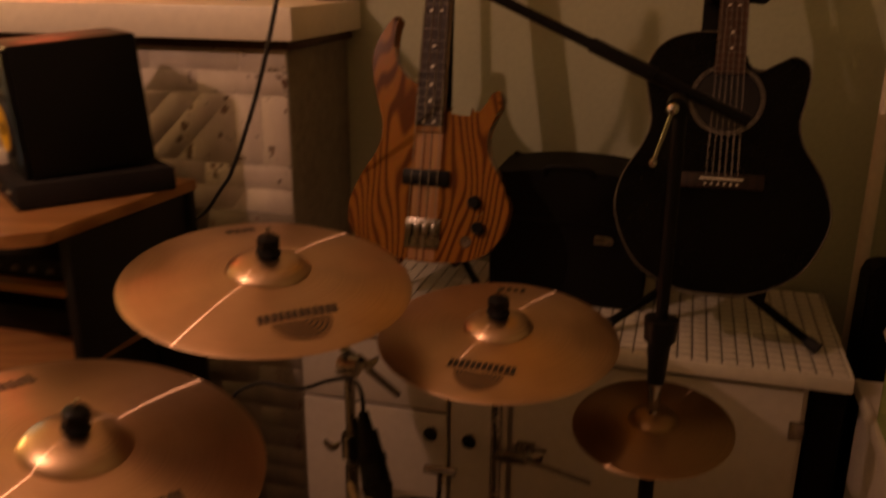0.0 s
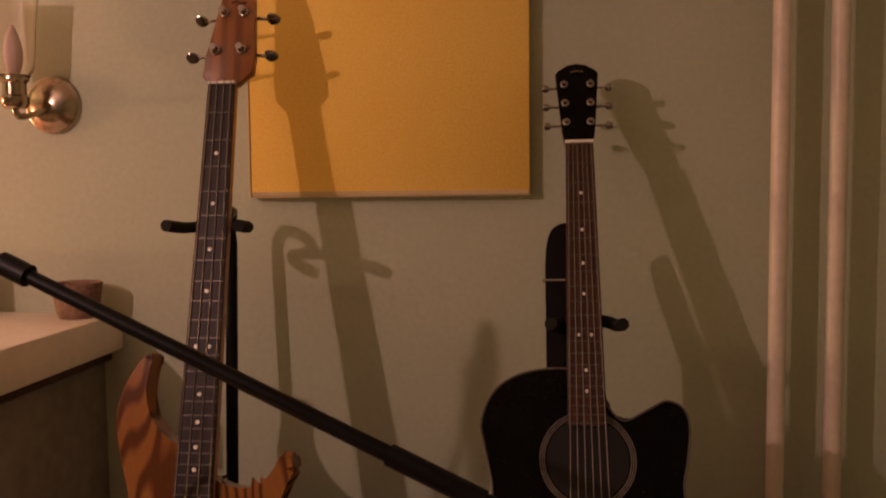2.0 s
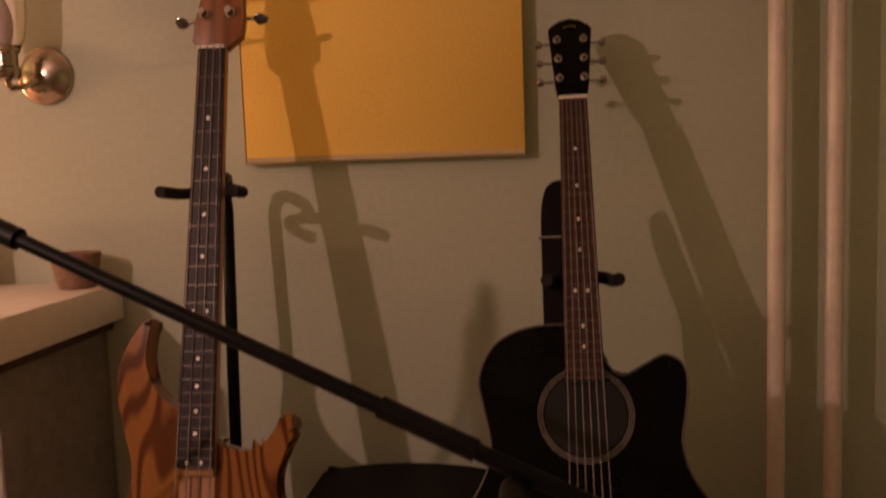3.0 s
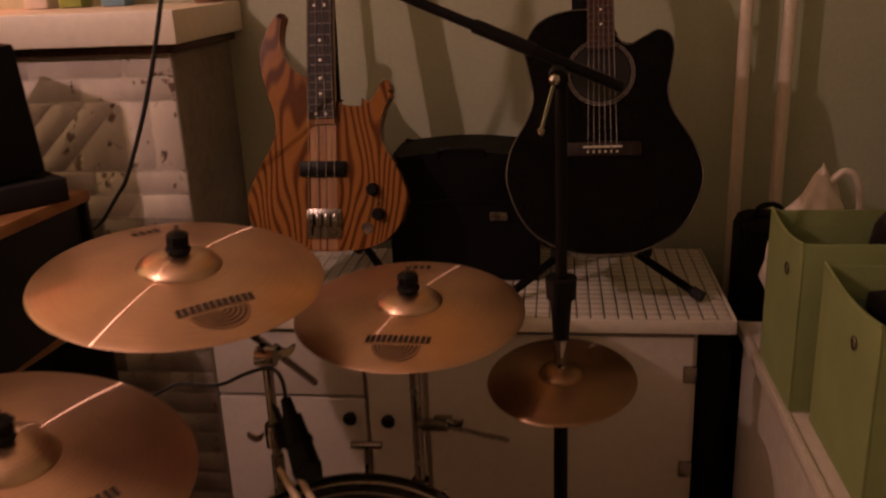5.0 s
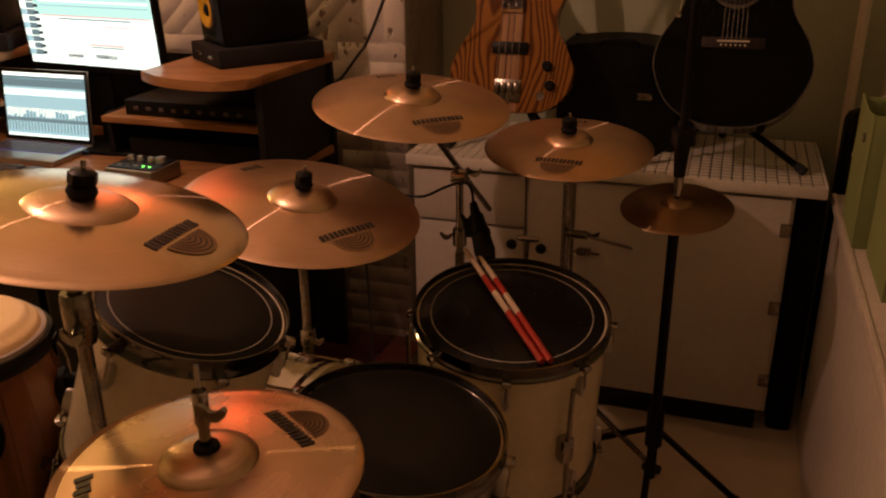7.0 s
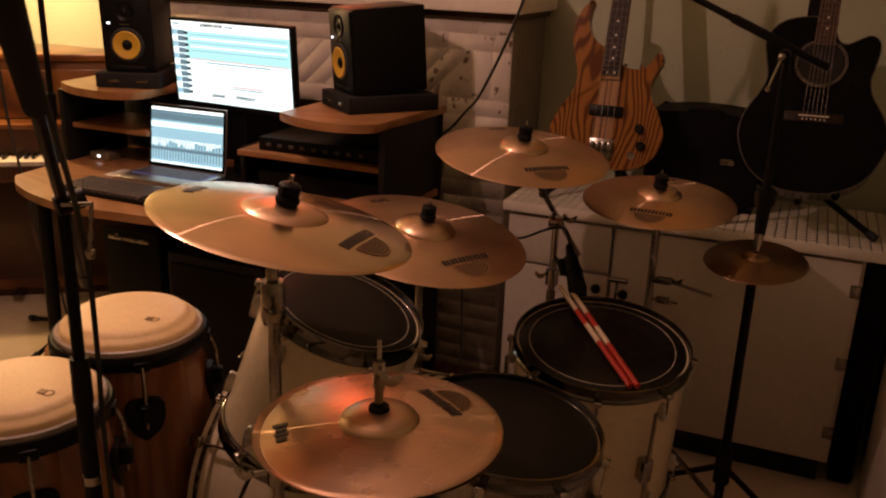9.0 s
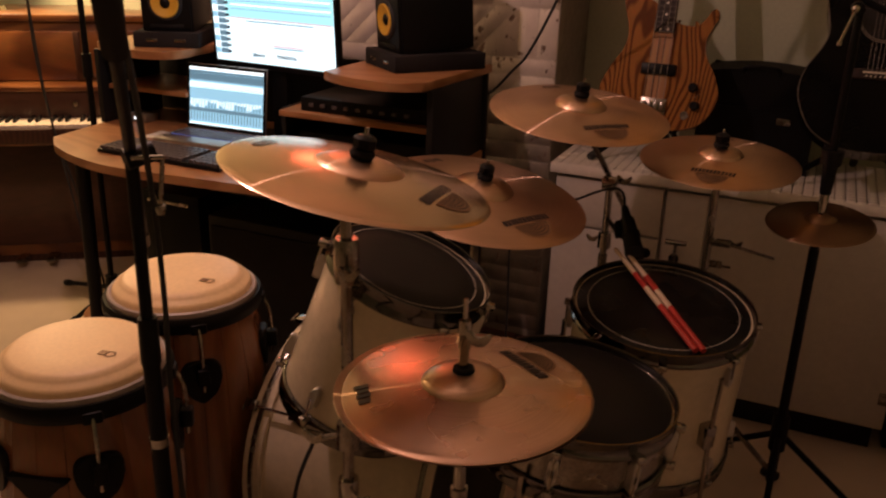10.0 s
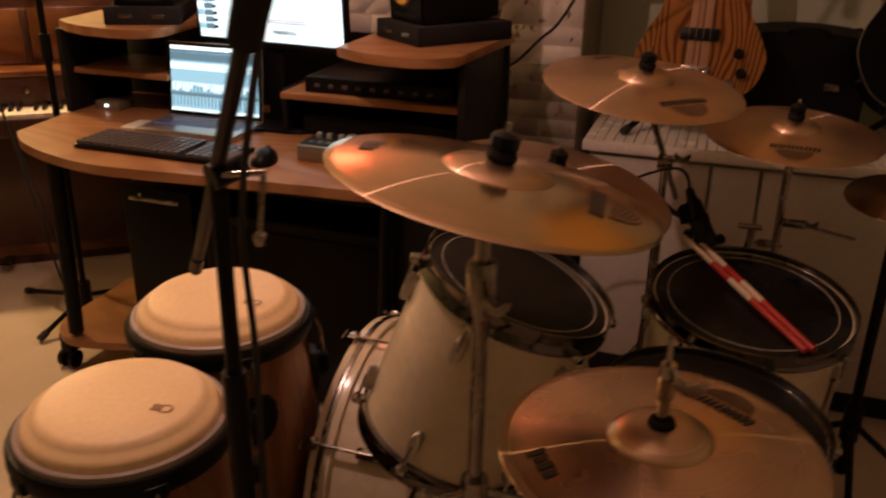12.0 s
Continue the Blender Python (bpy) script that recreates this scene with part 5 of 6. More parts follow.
part("cable", tube([(0.050, 1.333, 0.775), (0.044, 1.345, 0.797), (0.028, 1.365, 0.808), (0.0, 1.39, 0.802), (-0.05, 1.42, 0.775), (-0.12, 1.45, 0.735), (-0.22, 1.47, 0.72), (-0.30, 1.50, 0.62), (-0.31, 1.53, 0.30), (-0.32, 1.55, 0.01)], 0.0035), RUBBER, mic, "thin black cable")

# ---- the congas ----
def conga(x, y, top, R, turn, label, handle):
    t = thing("conga", label, "conga drum", pose(x, y, 0, 0, 0, turn), "congas")
    H = top - 0.03
    prof = [(R * 0.78, 0.0), (R * 0.82, 0.10), (R * 0.98, 0.25), (R * 1.10, 0.40), (R * 1.12, 0.48), (R * 1.07, 0.58), (R * 0.955, H - 0.025), (R * 0.905, H + 0.005)]
    seg = 20
    for k in range(seg):
        a0, a1 = 2 * math.pi * k / seg, 2 * math.pi * (k + 1) / seg - 0.006
        bm = bmesh.new()
        rows = []
        fine = spline([(r, z, 0) for r, z in prof], 3)
        for p in fine:
            rows.append([bm.verts.new((p.x * f * math.cos(a), p.x * f * math.sin(a), p.y)) for f in (1.0, 0.93) for a in (a0, (a0 + a1) / 2, a1)])
        for A, B in zip(rows, rows[1:]):
            for i, j in ((0, 1), (1, 2), (2, 5), (5, 4), (4, 3), (3, 0)):
                bm.faces.new((A[i], A[j], B[j], B[i]))
        bm.faces.new([rows[0][i] for i in (0, 1, 2, 5, 4, 3)])
        bm.faces.new([rows[-1][i] for i in (0, 1, 2, 5, 4, 3)])
        bmesh.ops.recalc_face_normals(bm, faces=bm.faces)
        part("stave", smooth(bm, 35), CONGAWOOD, t)
    part("head", lathe([(0, top + 0.004), (R * 0.45, top + 0.003), (R * 0.74, top + 0.001), (R * 0.79, top - 0.0015), (R * 0.825, top - 0.007), (R * 0.85, top - 0.0115), (R * 0.90, top - 0.0145), (R * 0.935, top - 0.021), (R * 0.945, top - 0.034), (R * 0.90, top - 0.034), (0, top - 0.03)], 64), SKIN, t, "cream skin head")
    part("skin_wire", lathe([(R * 0.925, top - 0.046), (R * 0.925, top - 0.0315), (R * 0.975, top - 0.0265), (R * 1.005, top - 0.029), (R * 1.015, top - 0.036), (R * 1.01, top - 0.046), (R * 0.925, top - 0.046)], 64), SKINEDGE, t, "pale wrapped skin edge")
    part("rim", lathe([(R * 0.96, top - 0.047), (R * 1.020, top - 0.0375), (R * 1.060, top - 0.037), (R * 1.085, top - 0.044), (R * 1.088, top - 0.060), (R * 1.06, top - 0.068), (R * 0.98, top - 0.070), (R * 0.96, top - 0.047)], 64), BLACKMETAL, t, "black rounded rim")
    for k in range(5):
        a = radians(72 * k)
        c, s = math.cos(a), math.sin(a)
        Rz = R * 1.09
        place = Matrix.Translation((Rz * c, Rz * s, top - 0.170)) @ Matrix.Rotation(a, 4, "Z") @ pose(0, 0, 0, 90, 0, 90)
        sh = [(p.x, p.y) for p in spline([(0.0, 0.041), (0.028, 0.038), (0.040, 0.016), (0.030, -0.026), (0.0, -0.054), (-0.030, -0.026), (-0.040, 0.016), (-0.028, 0.038)], 4, True)]
        sp = part("side_plate", slab(sh, -0.012, 0.004, 0.003, 1, place), BLACKMETAL, t, "black shield-shaped plate")
        part("lug_block", box((-0.012, -0.010, -0.018), (0.012, 0.016, 0.018), 0.004, Matrix.Translation(((Rz + 0.010) * c, (Rz + 0.010) * s, top - 0.155)) @ Matrix.Rotation(a - math.pi / 2, 4, "Z")), BLACKMETAL, sp)
        hk = part("tension_hook", tube([((Rz + 0.014) * c, (Rz + 0.014) * s, top - 0.19), ((Rz + 0.014) * c, (Rz + 0.014) * s, top - 0.10), ((R * 1.10) * c, (R * 1.10) * s, top - 0.062), ((R * 1.06) * c, (R * 1.06) * s, top - 0.048)], 0.0038, 5), OLDCHROME, t, "worn chrome tension hook")
        part("hook_bracket", box((-0.016, -0.006, -0.012), (0.016, 0.008, 0.010), 0.004, Matrix.Translation((R * 1.06 * c, R * 1.06 * s, top - 0.058)) @ Matrix.Rotation(a - math.pi / 2, 4, "Z")), BLACKMETAL, hk)
    a = radians(-36)
    c, s = math.cos(a), math.sin(a)
    place = Matrix.Translation((R * 1.10 * c, R * 1.10 * s, top - 0.180)) @ Matrix.Rotation(a, 4, "Z") @ pose(0, 0, 0, 90, 0, 90)
    if handle:
        part("handle_plate", slab([(p.x, p.y) for p in spline([(-0.05, 0.016), (0.05, 0.016), (0.034, 0.0), (0.012, -0.030), (-0.012, -0.030), (-0.034, 0.0)], 4, True)], -0.014, 0.006, 0.003, 1, place), BLACKMETAL, t, "black carrying handle plate")
    part("base_band", lathe([(R * 0.79, 0.0), (R * 0.81, 0.0), (R * 0.835, 0.05), (R * 0.815, 0.05), (R * 0.79, 0.0)], 48), RUBBER, t)
    return t


def head_mark(t, dx, dy, top, turn):
    m = pose(dx, dy, top + 0.0012, 0, 0, turn)
    part("head_mark", ring(0.0085, 0.0013, 0, 20, 6, m, 0.4), PALEINK, t, "small brown printed mark")
    part("head_mark_bar", box((-0.020, -0.007, 0), (-0.006, 0.007, 0.0012), 0, m), PALEINK, t)


c1 = conga(-0.703, 0.550, 0.735, 0.150, 31, "amber oak conga with cream head and black rim", False)
c2 = conga(-0.652, 0.214, 0.731, 0.145, -39, "smaller amber oak conga with cream head and black rim", True)
head_mark(c1, 0.0642, -0.0573, 0.7375, -21)
head_mark(c2, 0.066, 0.045, 0.733, 47)

# ---- the desk with hutch ----
DZ = 0.765
desk = thing("computer_desk", "beech and black computer desk with raised side shelves", "desk")
top = spline([(-1.745, 1.205), (-1.65, 1.122), (-1.50, 1.055), (-1.33, 1.022), (-1.10, 1.038), (-0.85, 1.060), (-0.66, 1.072)], 5)
top = [(p.x, p.y) for p in top] + [(-0.60, 1.076), (-0.572, 1.10), (-0.535, 1.36), (-0.495, 1.74), (-1.80, 1.74), (-1.765, 1.45)]
part("desktop", slab(top, DZ - 0.025, DZ, 0.003, 2), BEECH, desk)
shelf_r = spline([(-0.835, 1.350), (-0.75, 1.300), (-0.66, 1.278), (-0.575, 1.284), (-0.512, 1.330)], 5)
part("upper_shelf", slab([(p.x, p.y) for p in shelf_r] + [(-0.475, 1.74), (-0.835, 1.74)], 1.010, 1.035, 0.003, 2), BEECH, desk)
shelf_l = spline([(-1.765, 1.450), (-1.69, 1.400), (-1.60, 1.368), (-1.50, 1.360), (-1.425, 1.385), (-1.398, 1.44)], 5)
part("upper_shelf", slab([(p.x, p.y) for p in shelf_l] + [(-1.425, 1.74), (-1.80, 1.74)], 1.010, 1.035, 0.003, 2), BEECH, desk)
part("side_panel", box((-0.520, 1.36, DZ), (-0.500, 1.73, 1.010), 0.002), BLACKLAM, desk)
part("side_panel", box((-1.775, 1.44, DZ), (-1.755, 1.73, 1.010), 0.002), BLACKLAM, desk)
part("inner_panel", box((-1.477, 1.54, 0.8945), (-1.460, 1.73, 1.010), 0.002), BLACKLAM, desk)
part("middle_shelf", box((-1.04, 1.42, 0.872), (-0.522, 1.73, 0.889), 0.002), BEECH, desk)
part("middle_shelf", box((-1.753, 1.470, 0.878), (-1.43, 1.73, 0.894), 0.002), BEECH, desk)
part("shelf_end", box((-1.058, 1.46, DZ), (-1.041, 1.73, 0.889), 0.002), BLACKLAM, desk)
# lower half of this panel is added to keep the space below dark
part("back_panel", box((-1.79, 1.742, 0.06), (-0.49, 1.756, 1.008), 0.002), BLACKLAM, desk)
part("side_panel_low", box((-0.62, 1.20, 0.05), (-0.598, 1.72, DZ - 0.026), 0.002), BLACKLAM, desk)
part("crossbar", box((-1.62, 1.17, 0.690), (-0.62, 1.20, 0.738), 0.003), BLACKMETAL, desk)
part("leg", rod((-1.66, 1.215, 0.155), (-1.60, 1.17, 0.738), 0.022, seg=20), BLACKMETAL, desk)
part("leg", rod((-1.60, 1.62, 0.155), (-1.57, 1.60, 0.738), 0.022, seg=20), BLACKMETAL, desk)
part("leg", rod((-0.66, 1.18, 0.03), (-0.63, 1.18, 0.738), 0.020, seg=20), BLACKMETAL, desk)
low = spline([(-1.775, 1.30), (-1.735, 1.225), (-1.66, 1.185), (-1.55, 1.20), (-1.42, 1.245)], 5)
part("base_board", slab([(p.x, p.y) for p in low] + [(-1.40, 1.60), (-1.775, 1.62)], 0.118, 0.140, 0.003, 2), BEECH, desk)
for x, y in ((-1.735, 1.262), (-1.735, 1.57), (-1.45, 1.56)):
    cs = part("caster", box((x - 0.020, y - 0.026, 0.050), (x + 0.020, y + 0.026, 0.117), 0.006), BLACKPLASTIC, desk)
    for s in (-1, 1):
        part("caster_wheel", rod((x + s * 0.010, y - 0.012, 0.028), (x + s * 0.026, y - 0.012, 0.028), 0.028, seg=24), BLACKPLASTIC, cs)

# the computer under the desk
pc = thing("computer_tower", "black computer tower with a pale slot under the desk", "computer", pose(-1.41, 1.33, 0.1405))
part("case", box((-0.115, 0.0, 0.0), (0.115, 0.36, 0.455), 0.006), BLACKPLASTIC, pc)
part("drive_slot", box((-0.09, -0.004, 0.415), (0.075, 0.001, 0.428), 0.002), OLDCHROME, pc, "dull metal drive slot")
part("button", rod((-0.05, -0.005, 0.435), (-0.05, 0.001, 0.435), 0.006), OLDCHROME, pc)
sub = loose_box("subwoofer", "large black loudspeaker box under the desk", "loudspeaker", (-1.24, 1.30, 0.010), (-0.66, 1.66, 0.56), BLACKLAM, 0.01)
part("grille", box((-1.22, 1.291, 0.03), (-0.68, 1.2985, 0.53), 0.004), FOAM, sub, "black cloth grille")
for x in (-1.19, -0.71):
    part("foot", rod((x, 1.34, 0.0), (x, 1.34, 0.012), 0.02), RUBBER, sub)

# ---- studio loudspeakers on foam pads ----
def monitor_speaker(x, y, turn, label):
    pad = thing("isolation_pad", "charcoal foam pad under a loudspeaker on the desk shelf", "pad", pose(x, y, 1.0355, 0, 0, turn), "speaker pads")
    part("foam", box((-0.105, -0.145, 0.0), (0.105, 0.150, 0.048), 0.004), FOAM, pad)
    for s in (-1, 1):
        part("badge", box((s * 0.045 - 0.018, -0.1475, 0.018), (s * 0.045 + 0.018, -0.1445, 0.028), 0.001), OLDCHROME, pad, "small pale badge")
    t = thing("studio_loudspeaker", label, "loudspeaker", pose(x, y, 1.086, 4, 0, turn) @ Matrix.Diagonal((0.88, 0.95, 0.9, 1)), "studio loudspeakers")
    part("cabinet", box((-0.094, -0.115, 0.0), (0.094, 0.130, 0.278), 0.008), BLACKPLASTIC, t)
    part("baffle", box((-0.088, -0.124, 0.006), (0.088, -0.113, 0.272), 0.006), BLACKPLASTIC, t)
    wf = part("woofer", lathe([(0.0, 0.003), (0.018, 0.003), (0.022, 0.0035), (0.043, 0.011), (0.046, 0.012), (0.050, 0.010), (0.050, 0.0), (0.0, 0.0)], 40, pose(0, -0.1235, 0.105, 90)), CONEYELLOW, t, "yellow woven cone")
    part("dust_cap", lathe([(0.0, 0.011), (0.010, 0.009), (0.017, 0.005), (0.0185, 0.002), (0, 0.002)], 28, pose(0, -0.1245, 0.105, 90)), BLACKPLASTIC, wf)
    part("surround", ring(0.054, 0.008, 0, 40, 8, pose(0, -0.124, 0.105, 90)), RUBBER, wf)
    part("tweeter", lathe([(0.0, 0.006), (0.010, 0.003), (0.013, 0.0), (0.030, 0.002), (0.034, 0.006), (0.036, 0)], 32, pose(0, -0.123, 0.222, 90)), BLACKPLASTIC, t)
    part("tweeter_dome", lathe([(0.0, 0.009), (0.008, 0.006), (0.012, 0.0), (0, 0)], 24, pose(0, -0.124, 0.222, 90)), BLACKPLASTIC, t)
    part("port_slot", box((-0.06, -0.1255, 0.018), (0.06, -0.1235, 0.030), 0.002), BLACKLAM, t)
    part("power_light", box((-0.066, -0.1265, 0.178), (-0.056, -0.1235, 0.184)), LEDWHITE, t, "small white power light")
    part("brand_bar", box((-0.018, -0.1262, 0.176), (0.018, -0.1235, 0.179)), OLDCHROME, t)
    return t


monitor_speaker(-0.635, 1.590, -38, "black studio loudspeaker with a yellow cone, on a foam pad")
monitor_speaker(-1.537, 1.585, 24, "black studio loudspeaker with a yellow cone, beside the screen")

# ---- screen, laptop and small gear ----
def bars(parent, rows):
    """Flat lit marks on a screen: x0, x1, y0, y1, material."""
    for x0, x1, y0, y1, mt in rows:
        part("lit_mark", box((x0, -0.0008, y0), (x1, 0.0002, y1)), mt, parent)


mon = thing("computer_screen", "slim black computer screen showing a pale editing window", "screen", pose(-1.118, 1.526, DZ))
part("foot", slab([(p.x, p.y) for p in spline([(-0.11, -0.07), (0.11, -0.07), (0.12, 0.0), (0.09, 0.09), (-0.09, 0.09), (-0.12, 0.0)], 4, True)], 0.0, 0.010, 0.003, 1), BLACKPLASTIC, mon)
part("neck", box((-0.028, 0.018, 0.008), (0.028, 0.036, 0.30), 0.005), BLACKPLASTIC, mon)
mm = Matrix.Translation((0, 0.0, 0.220)) @ pose(0, 0, 0, 3.5, 0, -4.6) @ Matrix.Diagonal((0.995, 1, 0.965, 1))
scr = part("bezel", box((-0.245, 0.0, 0.0), (0.245, 0.024, 0.290), 0.004), BLACKPLASTIC, mon)
scr.matrix_basis = mm
part("panel", box((-0.233, -0.0012, 0.018), (0.233, 0.0, 0.281)), SCREENWHITE, scr, "lit screen")
g = part("lit_window", box((-0.180, -0.0018, 0.160), (0.233, -0.0012, 0.250)), SCREENCYAN, scr)
random.seed(4)
rows = [(-0.233, 0.233, 0.262, 0.281, SCREENPALE), (-0.225, -0.195, 0.268, 0.276, SCREENGREY), (-0.115, -0.02, 0.266, 0.277, SCREENDARK), (-0.01, 0.02, 0.267, 0.275, SCREENGREY)]
for k in range(11):
    z = 0.236 - 0.0195 * k
    rows += [(-0.233, -0.213, z, z + 0.017, SCREENPALE if k % 2 else SCREENBLUE), (-0.211, -0.182, z, z + 0.016, SCREENGREY), (-0.185, -0.168, z + 0.003, z + 0.012, SCREENDARK)]
for z, m2 in ((0.238, SCREENBLUE), (0.225, SCREENPALE), (0.212, SCREENBLUE), (0.199, SCREENPALE), (0.186, SCREENBLUE), (0.158, SCREENPINK)):
    rows.append((-0.160, 0.225, z, z + 0.004, m2))
rows += [(-0.10, 0.16, 0.150, 0.1535, SCREENGREY), (0.05, 0.17, 0.132, 0.135, SCREENPINK), (0.0, 0.12, 0.078, 0.083, SCREENPINK), (0.0, 0.12, 0.072, 0.075, SCREENGREY),
         (-0.10, 0.17, 0.030, 0.060, SCREENPALE), (-0.09, -0.03, 0.038, 0.052, SCREENGREY), (-0.08, -0.04, 0.042, 0.048, SCREENDARK), (0.01, 0.09, 0.040, 0.054, SCREENGREY), (0.02, 0.06, 0.044, 0.050, SCREENDARK)]
for x0, x1, z0, z1, m2 in rows:
    part("lit_mark", box((x0, -0.0026, z0), (x1, -0.0019, z1)), m2, scr)

lap = thing("laptop", "open silver laptop showing a blue mixing window", "laptop", pose(-1.283, 1.390, DZ, 0, 0, 1.0) @ Matrix.Diagonal((0.95, 0.8, 0.96, 1)))
part("base", box((-0.160, -0.105, 0.001), (0.160, 0.110, 0.018), 0.005), ALU, lap)
kb = part("keyboard_well", box((-0.140, -0.025, 0.018), (0.140, 0.090, 0.0188)), KEYGLOW, lap, "faint blue light between the keys")
for r in range(5):
    for c in range(13):
        part("key", box((-0.136 + c * 0.021, -0.020 + r * 0.021, 0.0186), (-0.119 + c * 0.021, -0.003 + r * 0.021, 0.0205), 0.0), KEYCAP, kb)
part("trackpad", box((-0.05, -0.098, 0.018), (0.05, -0.034, 0.0186)), ALU, lap)
ls = part("lid", box((-0.160, 0.0, 0.0), (0.160, 0.008, 0.218), 0.003), ALU, lap)
ls.matrix_basis = Matrix.Translation((0, 0.108, 0.018)) @ pose(0, 0, 0, -8)
part("bezel", box((-0.158, -0.0012, 0.002), (0.158, 0.0, 0.216)), BLACKPLASTIC, ls)
part("panel", box((-0.148, -0.0022, 0.014), (0.148, -0.0012, 0.206)), SCREENBLUE, ls, "lit screen")
rows = [(-0.148, 0.148, 0.196, 0.206, SCREENPALE), (-0.148, 0.148, 0.164, 0.195, SCREENGREY), (-0.148, 0.148, 0.138, 0.157, SCREENWHITE), (-0.148, 0.148, 0.118, 0.130, SCREENBLUE), (-0.148, 0.148, 0.060, 0.070, SCREENGREY), (-0.148, 0.148, 0.014, 0.022, SCREENWHITE)]
for k in range(24):
    x = -0.144 + 0.012 * k
    rows += [(x + 0.001, x + 0.008, 0.1405, 0.148, SCREENGREY if k % 3 else SCREENBLUE), (x + 0.001, x + 0.007, 0.186, 0.189, SCREENBLUE), (x + 0.003, x + 0.006, 0.030, 0.100, SCREENGREY),
             (x + 0.0015, x + 0.0075, 0.070 + 0.025 * random.random(), 0.100, SCREENPALE)]
for x0, x1, z0, z1, m2 in rows:
    part("lit_mark", box((x0, -0.0034, z0), (x1, -0.0024, z1)), m2, ls)
part("port_light", box((0.1605, 0.05, 0.008), (0.166, 0.062, 0.013)), LEDBLUE, lap, "small blue light at the side port")
part("plug", box((0.160, 0.045, 0.006), (0.185, 0.060, 0.014), 0.002), BLACKPLASTIC, lap)

kbd = thing("computer_keyboard", "black computer keyboard on the front of the desk", "keyboard", pose(-1.262, 1.196, DZ, 0, 0, -1.0) )
part("case", box((-0.225, -0.075, 0.0), (0.225, 0.075, 0.013), 0.004), BLACKPLASTIC, kbd)
for r in range(6):
    for c in range(21):
        if c in (15,) or (c > 17 and r == 5):
            continue
        part("key", box((-0.218 + c * 0.0208, -0.068 + r * 0.0222, 0.0125), (-0.2015 + c * 0.0208, -0.0515 + r * 0.0222, 0.021), 0.0), KEYCAP, kbd)
mouse = thing("computer_mouse", "black computer mouse on the desk", "mouse", pose(-0.966, 1.192, DZ, 0, 0, 8))
bm = bmesh.new()
bmesh.ops.create_uvsphere(bm, u_segments=24, v_segments=14, radius=1.0)
for v in bm.verts:
    v.co = Vector((0.030 * v.co.x * (1 - 0.12 * v.co.y), 0.052 * v.co.y, max(0.0, 0.034 * v.co.z + 0.004)))
part("shell", smooth(bm, 60), BLACKPLASTIC, mouse)
part("wheel", rod((-0.004, 0.026, 0.030), (0.004, 0.026, 0.030), 0.0065, seg=16), RUBBER, mouse)

ifc = thing("audio_interface", "champagne metal audio interface with knobs and a green light", "audio interface", pose(-0.828, 1.232, DZ, 0, 0, -2) @ Matrix.Diagonal((0.84, 0.9, 0.95, 1)))
part("chassis", box((-0.085, 0.0, 0.002), (0.085, 0.135, 0.044), 0.004), CHAMPAGNE, ifc)
tp = part("top_panel", box((-0.080, 0.012, 0.044), (0.080, 0.130, 0.0475), 0.001), BLACKPLASTIC, ifc)
for k, x in enumerate((-0.055, -0.02, 0.02)):
    part("knob", lathe([(0.0, 0.013), (0.008, 0.013), (0.010, 0.010), (0.011, 0), (0, 0)], 20, pose(x, 0.085, 0.0475)), ALU, tp, "silver knob")
part("large_knob", lathe([(0.0, 0.014), (0.014, 0.014), (0.016, 0.011), (0.017, 0), (0, 0)], 24, pose(0.052, 0.09, 0.0475)), ALU, tp, "silver knob")
for x in (0.030, 0.050):
    part("level_light", box((x, 0.032, 0.0475), (x + 0.005, 0.037, 0.0495)), LEDGREEN, tp, "green light")
for x in (-0.06, -0.03, 0.0):
    part("button", box((x, 0.028, 0.0475), (x + 0.014, 0.038, 0.050)), ALU, tp)
part("cable", tube([(0.04, 0.01, 0.012), (0.07, -0.03, 0.006), (0.12, -0.045, 0.005), (0.18, -0.02, 0.005), (0.24, -0.06, 0.005)], 0.0028), RUBBER, ifc)
hdd = thing("card_reader", "small grey box with a white light on the desk", "device", pose(-1.672, 1.530, DZ) @ Matrix.Diagonal((0.7, 0.7, 0.8, 1)))
part("body", box((-0.06, -0.05, 0.0), (0.06, 0.05, 0.034), 0.004), CHAMPAGNE, hdd)
part("light", box((-0.008, -0.053, 0.014), (0.006, -0.0495, 0.024)), LEDWHITE, hdd, "white light")
book = loose_box("note_pad", "pale note pad lying beside the laptop", "note pad", (-1.50, 1.33, DZ), (-1.43, 1.42, DZ + 0.006), TINWHITE, 0.001)
rack = loose_box("rack_unit", "long black rack unit lying on the middle shelf", "device", (-0.98, 1.45, 0.8895), (-0.56, 1.70, 0.932), BLACKPLASTIC, 0.004)
rack2 = loose_box("rack_unit", "black rack unit under the middle shelf", "device", (-1.00, 1.47, DZ), (-0.56, 1.70, 0.82), BLACKPLASTIC, 0.004)
for k in range(9):
    part("button", box((-0.95 + 0.04 * k, 1.446, 0.905), (-0.935 + 0.04 * k, 1.4505, 0.915), 0.001), KEYCAP, rack)

